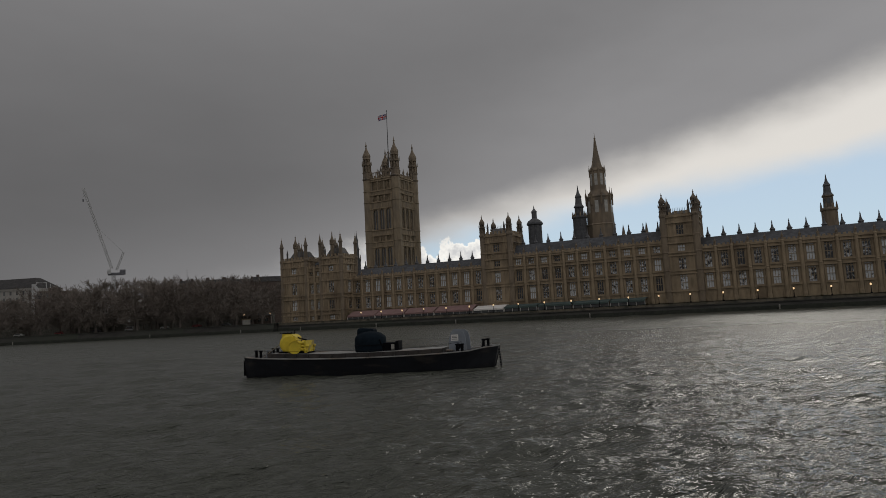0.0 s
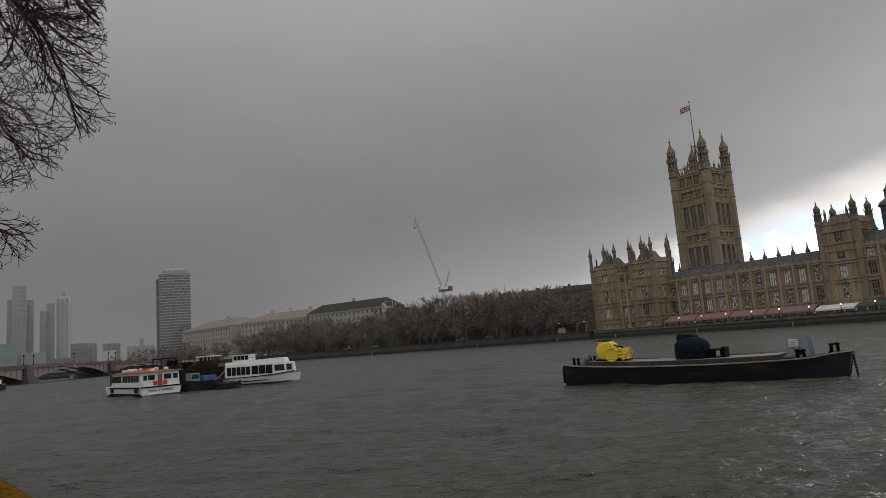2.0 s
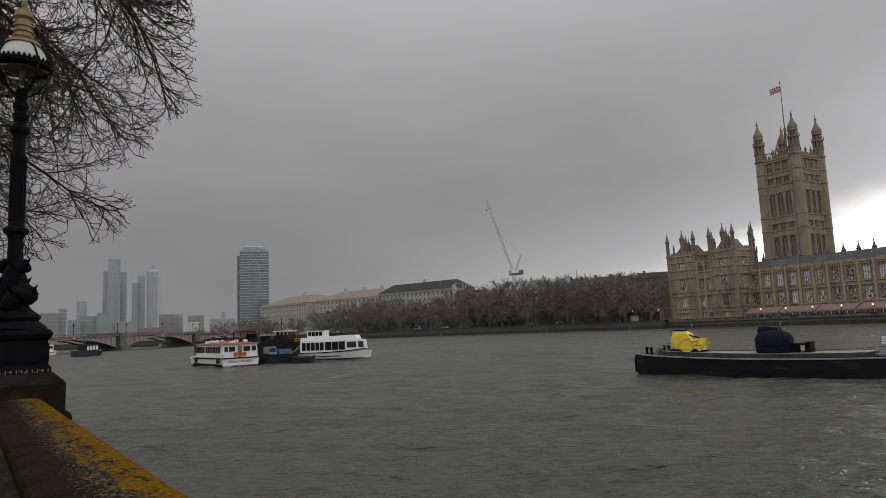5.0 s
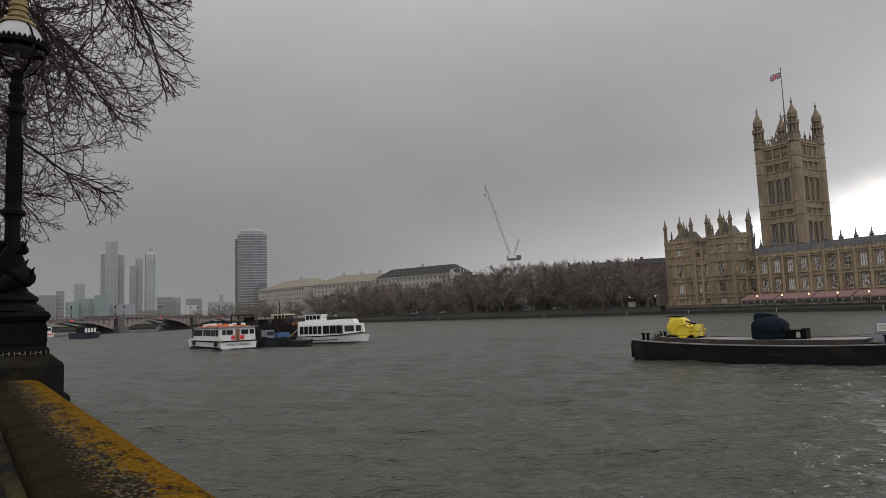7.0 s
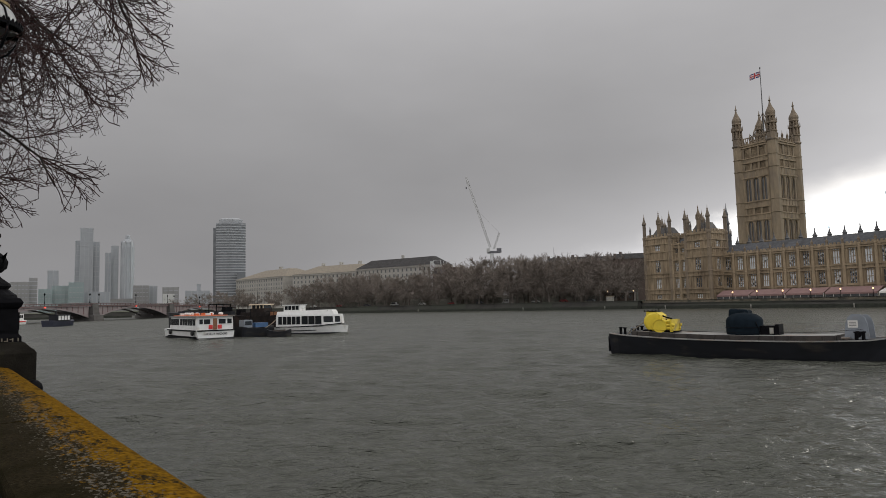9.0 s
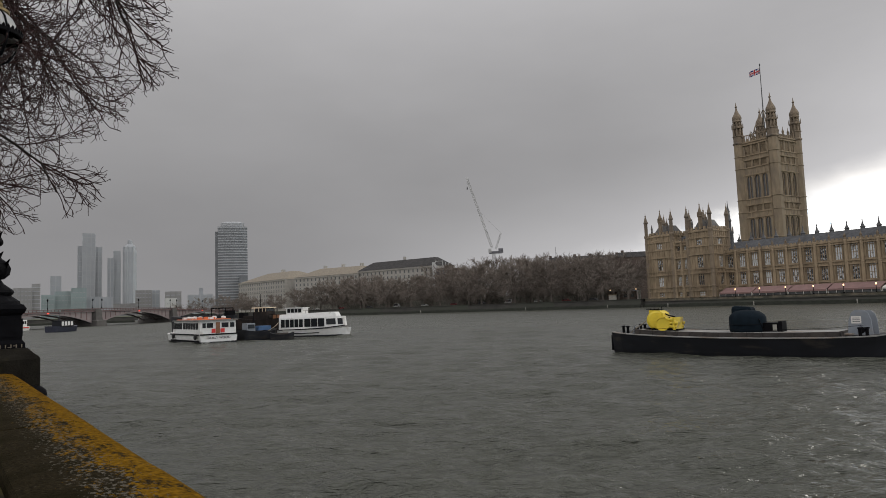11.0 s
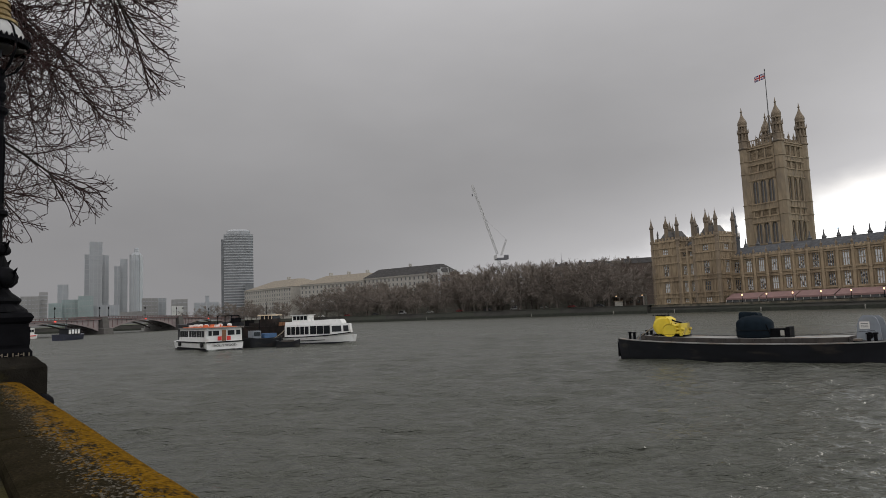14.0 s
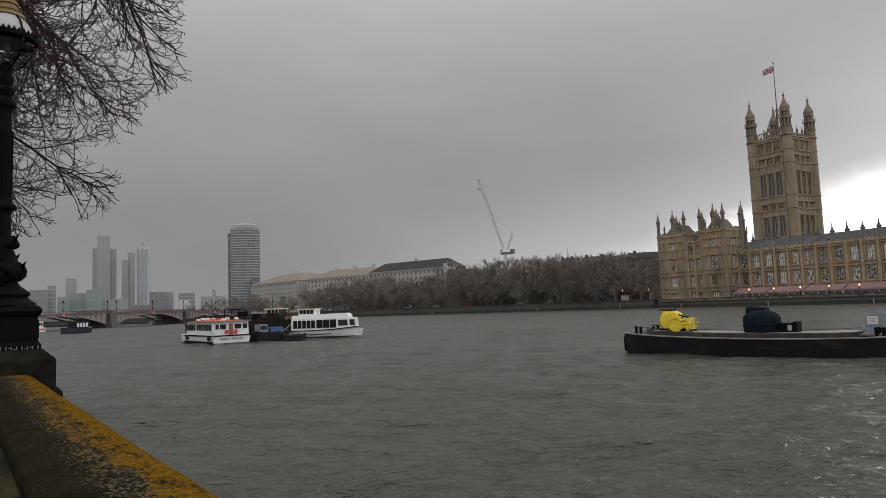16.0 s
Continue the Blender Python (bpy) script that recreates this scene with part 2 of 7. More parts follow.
def mesh_of(name, bm, mat, smooth=False):
    bmesh.ops.recalc_face_normals(bm, faces=bm.faces)
    me = bpy.data.meshes.new(name)
    bm.to_mesh(me)
    bm.free()
    me.materials.append(mat)
    if smooth:
        for p in me.polygons:
            p.use_smooth = True
    return me


def thing(name, m, label, category, group="", kind=""):
    ob = new(name)
    ob.matrix_world = m
    return tagged(ob, label, category, group, kind)


def part(name, bm, mat, parent, label="", m=None, smooth=False):
    ob = new(name, mesh_of(name, bm, mat, smooth))
    ob.parent = parent
    if m is not None:
        ob.matrix_basis = m
    return tagged(ob, label)


def again(name, me, parent, m, label=""):
    """Another part on a mesh that is already there."""
    ob = new(name, me)
    ob.parent = parent
    ob.matrix_basis = m
    return tagged(ob, label)


def solo(name, bm, mat, label, category, m=None, group="", kind="", smooth=False):
    ob = new(name, mesh_of(name, bm, mat, smooth))
    if m is not None:
        ob.matrix_world = m
    return tagged(ob, label, category, group, kind)


def shift(x, y, z=0.0, turn=0.0):
    return pose(x, y, z, 0, 0, turn)


# ---- the river ----


def river():
    radii, r = [0.02, 0.6, 1.2, 1.8, 2.4], 2.4
    while r < 4800:
        r *= 1.0085 if r < 110 else (1.02 if r < 300 else 1.07)
        radii.append(r)
    yaws = list(np.arange(-44, 104, 0.3)) + list(np.arange(104, 316, 4.0))
    rr, aa = np.meshgrid(radii, np.radians(yaws), indexing="ij")
    x, y = -rr * np.sin(aa), rr * np.cos(aa)
    z = np.zeros_like(x)
    rng = np.random.RandomState(4)
    step = np.maximum(rr * 0.0085, rr * radians(0.3))
    for lam in (11.0, 7.0, 4.6, 3.2, 2.3, 1.7, 1.2, 0.85, 0.6, 0.42):
        fade = np.clip((lam / step - 2.5) / 3.0, 0, 1)
        for _ in range(3):
            th = radians(116) + rng.normal(0, 0.5)
            k = 2 * math.pi / (lam * rng.uniform(0.85, 1.15))
            ph = rng.uniform(0, 6.28)
            warp = 0.9 * np.sin(x * 0.13 + ph) + 0.7 * np.sin(y * 0.17 + 2 * ph)
            s = np.sin(k * (x * math.cos(th) + y * math.sin(th)) + ph + warp)
            z += fade * (0.42 * lam if lam > 4 else (0.8 * lam if lam > 1.8 else 0.85 * lam)) * 0.0125 * (2 * np.power(0.5 + 0.5 * s, 2.2) - 0.8)
    z[0] = 0.0
    n, k = x.shape
    verts = np.stack([x, y, z], -1).reshape(-1, 3)
    i, j = np.meshgrid(np.arange(n - 1), np.arange(k), indexing="ij")
    j2 = (j + 1) % k
    faces = np.stack([i * k + j, i * k + j2, (i + 1) * k + j2, (i + 1) * k + j], -1).reshape(-1, 4)
    me = bpy.data.meshes.new("water")
    me.from_pydata(verts.tolist(), [], faces.tolist())
    me.polygons.foreach_set("use_smooth", [True] * len(me.polygons))
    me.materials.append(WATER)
    return tagged(new("water", me), "choppy brown-grey tidal river", "river", kind="structure")


river()

# ---- the palace on the far bank: x runs north along its front, y away from the river ----
PAL = pose(0, 0, 0, 0, 0, -27)
FRONT, TERRACE = 242.0, 2.8


def pinnacle_mesh(r, h, n=8):
    """Slim panelled shaft with an ogee cap and a finial."""
    bm = bmesh.new()
    t = math.pi / n
    lathe(bm, [(r, 0), (r, h * 0.42), (r * 1.3, h * 0.44), (r * 1.3, h * 0.48), (r * 0.95, h * 0.5), (r * 0.95, h * 0.56), (r * 1.05, h * 0.6),
               (r * 0.75, h * 0.68), (r * 0.35, h * 0.78), (r * 0.2, h * 0.88), (r * 0.34, h * 0.91), (r * 0.1, h * 0.94), (r * 0.04, h)], n, turn=t)
    for i in range(n):
        a = t + 2 * math.pi * i / n
        box(bm, 1.15 * r * math.cos(a) - 0.12 * r, 1.15 * r * math.cos(a) + 0.12 * r, 1.15 * r * math.sin(a) - 0.12 * r, 1.15 * r * math.sin(a) + 0.12 * r, h * 0.46, h * 0.62)
    return mesh_of("pinnacle", bm, STONE_DARK)


def belfry_window(w, h, glass):
    """A deep plain light: dark glass, one mullion, and a round arched head where it is tall."""
    bm = bmesh.new()
    box(bm, -w / 2, w / 2, 0.46, 0.49, 0, h)
    pane = mesh_of("pane", bm, glass)
    bm = bmesh.new()
    box(bm, -0.11, 0.11, 0.05, 0.42, 0, h)
    mullion = mesh_of("tracery", bm, STONE)
    if h < 6:
        return mullion, pane, None
    bm = bmesh.new()
    r, n = w / 2, 10
    arc = [(r * math.cos(math.pi * i / n), h - r * 1.15 + r * 1.1 * math.sin(math.pi * i / n)) for i in range(n + 1)]
    lo = [[bm.verts.new((x, y, z)) for x, z in arc] for y in (-0.12, 0.3)]
    hi = [[bm.verts.new((x, y, h)) for x, z in arc] for y in (-0.12, 0.3)]
    for i in range(n):
        bm.faces.new((lo[0][i], lo[0][i + 1], hi[0][i + 1], hi[0][i]))
        bm.faces.new((lo[1][i + 1], lo[1][i], hi[1][i], hi[1][i + 1]))
        bm.faces.new((lo[0][i + 1], lo[0][i], lo[1][i], lo[1][i + 1]))
    return mullion, pane, mesh_of("arch_head", bm, STONE)


def window_meshes(w, h, glass=None):
    """Stone tracery and the glass behind it, origin at the middle of the sill."""
    if glass:
        return belfry_window(w, h, glass)
    bm = bmesh.new()
    t = 0.13
    for x in (-w / 2 + t / 2, -w / 6, w / 6, w / 2 - t / 2):
        box(bm, x - t / 2, x + t / 2, 0, 0.22, 0, h)
    for z in (0.07, h * 0.46, h * 0.9, h - 0.07):
        box(bm, -w / 2, w / 2, 0.02, 0.2, z - 0.08, z + 0.08)
    for k in range(3):
        x = -w / 3 + k * w / 3
        for s in (-1, 1):
            tube(bm, [(x + s * w / 6.4, 0.1, h * 0.76), (x + s * w / 9, 0.1, h * 0.84), (x, 0.1, h * 0.89)], 0.06, n=4)
    tracery = mesh_of("tracery", bm, STONE)
    bm = bmesh.new()
    box(bm, -w / 2, w / 2, 0.24, 0.28, 0, h)
    return tracery, mesh_of("pane", bm, glass or PALE_PANE)


def add_window(parent, meshes, x, y, z, turn=0.0):
    t = again("window", meshes[0], parent, shift(x, y, z, turn), "tall mullioned stone window")
    again("pane", meshes[1], t, shift(0, 0, 0), "dark leaded glass")
    if len(meshes) > 2 and meshes[2] is None:
        for s in (-1.0, -0.5, 0.5, 1.0):
            again("mullion", meshes[0], t, shift(s, 0, 0))
    elif len(meshes) > 2:
        again("arch_head", meshes[2], t, shift(0, 0, 0), "round arched stone head")


def sheet(us, zs, place):
    """A wall sheet with openings at the odd cells; place(u, z, k) gives a point of its face (k = 0) or back (k = 1)."""
    bm = bmesh.new()
    vs = {}

    def v(i, j, k):
        if (i, j, k) not in vs:
            vs[(i, j, k)] = bm.verts.new(place(us[i], zs[j], k))
        return vs[(i, j, k)]

    def solid(i, j):
        return 0 <= i < len(us) - 1 and 0 <= j < len(zs) - 1 and not (i % 2 and j % 2)

    for i in range(len(us) - 1):
        for j in range(len(zs) - 1):
            if not solid(i, j):
                continue
            for k in (0, 1):
                bm.faces.new((v(i, j, k), v(i + 1, j, k), v(i + 1, j + 1, k), v(i, j + 1, k)))
            for (di, dj), (a, b) in (((-1, 0), ((i, j), (i, j + 1))), ((1, 0), ((i + 1, j), (i + 1, j + 1))), ((0, -1), ((i, j), (i + 1, j))), ((0, 1), ((i, j + 1), (i + 1, j + 1)))):
                if not solid(i + di, j + dj):
                    bm.faces.new((v(*a, 0), v(*b, 0), v(*b, 1), v(*a, 1)))
    return bm


def stone_range(owner, x0, x1, bays, front, depth, z0, storeys, top, ridge, win_w, pin, ridge_pin):
    """A Gothic range: piers between bays, spandrels between storeys, panelling, parapet, slate roof."""
    step = (x1 - x0) / bays
    levels = [z0] + [v for s in storeys for v in s] + [top]
    mids = [x0 + (i + 0.5) * step for i in range(bays)]
    bm = bmesh.new()
    box(bm, x0 + 0.01, x1 - 0.01, front + 0.76, front + depth, z0, top - 1.0)
    part("core", bm, STONE_DARK, owner)
    bm = sheet([x0] + [v for m in mids for v in (m - win_w / 2, m + win_w / 2)] + [x1], levels, lambda u, z, k: (u, front + 0.75 * k, z))
    part("wall", bm, STONE, owner, "ochre limestone wall in bays")
    bm = bmesh.new()
    lathe(bm, [(0.78, z0), (0.78, z0 + 2), (0.66, z0 + 2.4), (0.62, storeys[0][1] + 0.6), (0.7, storeys[0][1] + 0.8), (0.55, storeys[0][1] + 1.1), (0.5, top - 0.6), (0.62, top - 0.3), (0.5, top + 0.2)], 8, 0, 0, math.pi / 8)
    me = mesh_of("buttress", bm, STONE)
    for i in range(bays + 1):
        again("buttress", me, owner, shift(x0 + i * step, front - 0.25))
    for z in [v for s in storeys for v in (s[0] - 0.35, s[1] + 0.25)] + [top - 0.5]:
        bm = bmesh.new()
        box(bm, x0, x1, front - 0.42, front + 0.1, z - 0.2, z + 0.2)
        part("string_course", bm, STONE, owner)
    bm = bmesh.new()
    for a, b in zip(levels[::2], levels[1::2]):
        if b - a < 1.2:
            continue
        k = int((x1 - x0) / 1.08)
        for j in range(k):
            x = x0 + (j + 0.5) * (x1 - x0) / k
            box(bm, x - 0.14, x + 0.14, front - 0.15, front + 0.05, a + 0.3, b - 0.3)
    for m in mids:
        for s in (-1, 1):
            u = m + s * (win_w / 2 + 0.35)
            box(bm, u - 0.12, u + 0.12, front - 0.24, front + 0.05, z0 + 0.4, top - 0.6)
    tagged(part("panelling", bm, STONE, owner, "blind tracery ribs"), kind="stuff")
    bm = bmesh.new()
    k = int((x1 - x0) / 1.4)
    box(bm, x0, x1, front - 0.1, front + 0.3, top - 0.35, top + 0.15)
    for j in range(k):
        x = x0 + (j + 0.5) * (x1 - x0) / k
        box(bm, x - 0.42, x + 0.42, front - 0.08, front + 0.28, top + 0.1, top + 0.75)
    part("parapet", bm, STONE, owner, "pierced battlement")
    bm = bmesh.new()
    mid = front + 7.5
    sect = [(front + 1.2, top - 0.4), (mid - 1.2, ridge), (mid + 1.2, ridge), (front + depth, top - 0.4)]
    loft(bm, [[(x, y, z) for y, z in sect] for x in (x0, x1)])
    part("roof", bm, SLATE, owner, "grey slate roof")
    tall = {}
    for i in range(bays):
        for a, b in storeys:
            key = (round(b - a, 2), a)
            if key not in tall:
                tall[key] = window_meshes(win_w - 0.02, b - a)
            add_window(owner, tall[key], x0 + (i + 0.5) * step, front + 0.22, a)
    for i in range(bays + 1):
        again("pinnacle", pin, owner, shift(x0 + i * step, front - 0.25, top - 0.2))
    for i in range(bays):
        again("roof_turret", ridge_pin, owner, shift(x0 + (i + 0.5) * step, mid - 0.2, ridge - 0.4))


def gothic_tower(owner, cx, cy, w, d, z0, top, turret_r, turret_top, storeys, win_w, wins, roof_top=None, turret_base=None, slim=False, glass=None):
    """A square tower with octagonal corner turrets, tiers of windows and a parapet."""
    x0, x1, y0, y1 = cx - w / 2, cx + w / 2, cy - d / 2, cy + d / 2
    bm = bmesh.new()
    box(bm, x0 + 0.71, x1 - 0.71, y0 + 0.71, y1 - 0.71, z0, top - 0.6)
    part("core", bm, STONE_DARK, owner)
    levels = [z0] + [v for s in storeys for v in s] + [top]
    pitch_x, pitch_y = w * 0.62 / max(1, wins), d * 0.62 / max(1, wins)
    xs = [cx + (i - (wins - 1) / 2) * pitch_x for i in range(wins)]
    ys = [cy + (i - (wins - 1) / 2) * pitch_y for i in range(wins)]
    cut_x = [x0] + [v for m in xs for v in (m - win_w / 2, m + win_w / 2)] + [x1]
    cut_y = [y0 + 0.702] + [v for m in ys for v in (m - win_w / 2, m + win_w / 2)] + [y1 - 0.702]
    for cuts, place in ((cut_x, lambda u, z, k: (u, y0 + 0.7 * k, z)), (cut_x, lambda u, z, k: (u, y1 - 0.7 * k, z)),
                        (cut_y, lambda u, z, k: (x0 + 0.7 * k, u, z)), (cut_y, lambda u, z, k: (x1 - 0.7 * k, u, z))):
        part("wall", sheet(cuts, levels, place), TOWER_STONE if glass else STONE, owner, "tall limestone tower wall")
    made = {}
    for a, b in storeys:
        key = round(b - a, 2)
        if key not in made:
            made[key] = window_meshes(win_w - 0.02, b - a, glass)
        for m in xs:
            add_window(owner, made[key], m, y0 + 0.2, a)
        for m in ys:
            add_window(owner, made[key], x1 - 0.2, m, a, 90)
            add_window(owner, made[key], x0 + 0.2, m, a, -90)
    for z in [v for s in storeys for v in (s[0] - 0.4, s[1] + 0.35)] + [top - 0.8]:
        bm = bmesh.new()
        for f in ((x0 - 0.4, x1 + 0.4, y0 - 0.4, y0 + 0.1), (x0 - 0.4, x0 + 0.1, y0 + 0.1, y1 + 0.4), (x1 - 0.1, x1 + 0.4, y0 + 0.1, y1 + 0.4)):
            box(bm, *f, z - 0.22, z + 0.22)
        part("string_course", bm, STONE, owner)
    bm = bmesh.new()
    for mids, c, span, flip in ((xs, cx, w, 0), (ys, cy, d, 1)):
        n = int(span / (2.2 if glass else 1.25))
        for j in range(n):
            u = c - span / 2 + (j + 0.5) * span / n
            free = all(abs(u - m) > win_w / 2 + 0.2 for m in mids)
            for lo, hi in ([(z0, top)] if free else list(zip(levels[::2], levels[1::2]))):
                if hi - lo < 1.3:
                    continue
                out_ = 0.12 if glass else 0.22
                if flip:
                    box(bm, x1 - 0.05, x1 + out_, u - 0.15, u + 0.15, lo + 0.4, hi - 0.4)
                else:
                    box(bm, u - 0.15, u + 0.15, y0 - out_, y0 + 0.05, lo + 0.4, hi - 0.4)
    tagged(part("panelling", bm, STONE, owner, "blind tracery ribs"), kind="stuff")
    bm = bmesh.new()
    box(bm, -0.5, 0.5, -0.2, 0.2, top - 0.2, top + 1.1)
    merlon = mesh_of("merlon", bm, STONE)
    for f, along_x, n in (((x0, x1, y0, y0 + 0.4), 1, int(w / 1.7)), ((x0, x1, y1 - 0.4, y1), 1, int(w / 1.7)), ((x0, x0 + 0.4, y0, y1), 0, int(d / 1.7)), ((x1 - 0.4, x1, y0, y1), 0, int(d / 1.7))):
        for j in range(n):
            if along_x:
                c = f[0] + (j + 0.5) * w / n
                again("merlon", merlon, owner, shift(c, f[2] + 0.2))
            else:
                c = f[2] + (j + 0.5) * d / n
                again("merlon", merlon, owner, shift(f[0] + 0.2, c, 0, 90))
    # corner turrets
    r, h = turret_r, turret_top - top
    bm = bmesh.new()
    zb = z0 if turret_base is None else turret_base
    prof = [(r, zb)]
    for a, b in storeys:
        prof += [(r, a - 0.6), (r * 1.12, a - 0.4), (r * 1.12, a - 0.1), (r, a)]
    prof += [(r, top - 1), (r * 1.18, top - 0.6), (r * 1.18, top), (r, top + 0.3), (r, top + 0.15 * h), (r * 1.14, top + 0.16 * h), (r * 1.14, top + 0.18 * h), (r * 0.6, top + 0.19 * h),
             (r * 0.6, top + 0.34 * h), (r * 1.1, top + 0.35 * h), (r * 1.12, top + 0.385 * h), (r * 0.86, top + 0.4 * h), (r * 0.5, top + 0.41 * h), (r * 0.5, top + 0.5 * h), (r * 0.9, top + 0.51 * h), (r * 0.98, top + 0.53 * h),
             (r * 0.9, top + 0.55 * h), (r * 0.98, top + 0.6 * h), (r * 0.92, top + 0.64 * h), (r * 0.7, top + 0.69 * h), (r * 0.42, top + 0.75 * h), (r * 0.22, top + 0.81 * h), (r * 0.13, top + 0.87 * h),
             (r * 0.28, top + 0.89 * h), (r * 0.12, top + 0.915 * h), (r * 0.03, top + h)]
    if slim:
        prof = prof[:prof.index((r, top - 1))] + [(r, top - 1), (r * 1.25, top - 0.6), (r * 1.25, top), (r * 0.9, top + 0.4), (r * 0.9, top + 0.52 * h), (r * 1.2, top + 0.54 * h), (r * 1.2, top + 0.58 * h),
                (r * 0.95, top + 0.62 * h), (r * 0.6, top + 0.72 * h), (r * 0.3, top + 0.82 * h), (r * 0.42, top + 0.85 * h), (r * 0.12, top + 0.88 * h), (r * 0.03, top + h)]
    cut = prof.index((r, top - 1)) + 1
    lathe(bm, prof[:cut], 8, turn=math.pi / 8)
    shaft_me = mesh_of("turret", bm, TOWER_STONE if glass else STONE_DARK)
    bm = bmesh.new()
    lathe(bm, prof[cut - 1:], 8, turn=math.pi / 8)
    for i in range(0 if slim else 8):
        a = math.pi / 8 + math.pi * i / 4
        px, py = 0.86 * r * math.cos(a), 0.86 * r * math.sin(a)
        box(bm, px - 0.12 * r, px + 0.12 * r, py - 0.12 * r, py + 0.12 * r, top + 0.18 * h, top + 0.36 * h)
        qx, qy = 0.74 * r * math.cos(a), 0.74 * r * math.sin(a)
        box(bm, qx - 0.1 * r, qx + 0.1 * r, qy - 0.1 * r, qy + 0.1 * r, top + 0.39 * h, top + 0.515 * h)
        lathe(bm, [(0.1 * r, top + 0.36 * h), (0.09 * r, top + 0.43 * h), (0.01, top + 0.49 * h)], 4, 1.12 * r * math.cos(a), 1.12 * r * math.sin(a))
    # darker stone than the wall: the caps' shade against the sky is put into it
    me = mesh_of("turret_lantern", bm, STONE_DARK)
    for sx in (x0 + r * 0.35, x1 - r * 0.35):
        for sy in (y0 + r * 0.35, y1 - r * 0.35):
            shaft_ob = again("turret", shaft_me, owner, shift(sx, sy))
            again("turret_lantern", me, shaft_ob, shift(0, 0), "open lantern with a crocketed ogee cap")
    bm = bmesh.new()
    if roof_top is None:
        box(bm, x0 + 0.5, x1 - 0.5, y0 + 0.5, y1 - 0.5, top - 0.58, top - 0.2)
    else:
        a, b = w * 0.36, d * 0.36
        loft(bm, [[(cx - a, cy - b, top - 0.5), (cx + a, cy - b, top - 0.5), (cx + a, cy + b, top - 0.5), (cx - a, cy + b, top - 0.5)],
                  [(cx - a * 0.55, cy - b * 0.45, roof_top), (cx + a * 0.55, cy - b * 0.45, roof_top), (cx + a * 0.55, cy + b * 0.45, roof_top), (cx - a * 0.55, cy + b * 0.45, roof_top)]])
        for j in range(9):
            x = cx - a * 0.55 + a * 1.1 * j / 8
            lathe(bm, [(0.09, roof_top - 0.1), (0.07, roof_top + 0.7), (0.01, roof_top + 1.3)], 4, x, cy - b * 0.45)
        for x in (cx - a * 0.8, cx + a * 0.8):
            lathe(bm, [(0.45, top), (0.4, top + 2.6), (0.5, top + 2.8), (0.05, top + 5.0)], 6, x, y0 + 0.9)
    part("roof", bm, ROOF_DARK if roof_top else LEAD, owner, "steep dark roof with iron cresting" if roof_top else "")


PIN = pinnacle_mesh(0.36, 3.0)


def ridge_turret_mesh():
    bm = bmesh.new()
    lathe(bm, [(0.85, 0), (0.8, 0.9), (1.0, 1.05), (0.6, 1.5), (0.32, 2.3), (0.16, 3.3), (0.22, 3.45), (0.03, 4.3)], 8)
    return mesh_of("roof_turret", bm, LEAD)


RIDGE = ridge_turret_mesh()

front = thing("palace_river_front", PAL, "long ochre limestone Gothic river front with slate roofs", "palace")
LOW = [(8.2, 13.4), (15.3, 20.8)]
HIGH = [(8.0, 13.4), (15.2, 19.8), (21.6, 24.2)]
stone_range(front, -169.7, -105.0, 12, FRONT, 16, TERRACE, LOW, 22.3, 26.2, 2.5, PIN, RIDGE)
stone_range(front, -92.5, -34.6, 11, FRONT - 0.6, 17, TERRACE, HIGH, 25.6, 30.0, 2.45, PIN, RIDGE)
stone_range(front, -23.0, 44.0, 13, FRONT, 16, TERRACE, LOW, 22.6, 26.3, 2.45, PIN, RIDGE)
mid_south = thing("river_front_tower", PAL, "square battlemented limestone tower in the river front", "tower", "towers of the river front")
gothic_tower(mid_south, -98.7, FRONT + 5.5, 12.4, 13, TERRACE, 34.8, 1.15, 43.2, [(8.0, 13.4), (15.2, 19.8), (21.6, 24.2), (27.5, 31.0)], 2.6, 1, 37.4)
mid_north = thing("river_front_tower", PAL, "square battlemented limestone tower with a tall stair turret", "tower", "towers of the river front")
gothic_tower(mid_north, -28.8, FRONT + 5.5, 11.6, 13, TERRACE, 34.8, 1.25, 43.0, [(8.0, 13.4), (15.2, 19.8), (21.6, 24.2), (27.5, 31.5)], 2.6, 1, 36.4)

# south wing, which stands forward to the river, with two towers
wing = thing("palace_wing", PAL, "projecting limestone wing between two pinnacled towers", "palace")
WF = 234.0
stone_range(wing, -188.5, -181.0, 2, WF + 0.6, 20, 2.0, [(4.2, 6.2), (8.7, 13.4), (15.9, 20.6), (23.9, 26.0)], 28.0, 30.6, 2.0, PIN, RIDGE)
wt_a = thing("wing_tower", PAL, "pinnacled square tower at the end of the wing", "tower", "towers of the wing")
gothic_tower(wt_a, -196.2, WF + 6.5, 14.6, 13, 2.0, 32.0, 0.85, 43.0, [(4.2, 6.2), (8.7, 13.4), (15.9, 21.2), (25.4, 28.2)], 2.8, 1, 36.2, slim=True)
wt_b = thing("wing_tower", PAL, "pinnacled square tower beside the terrace", "tower", "towers of the wing")
gothic_tower(wt_b, -175.4, WF + 6.0, 11.8, 12, 2.0, 32.0, 0.85, 43.0, [(4.2, 6.2), (8.7, 13.4), (15.9, 21.2), (25.4, 28.2)], 2.8, 1, 36.2, slim=True)
MIDPIN = pinnacle_mesh(0.7, 10.5)
SMALLPIN = pinnacle_mesh(0.45, 7.0)
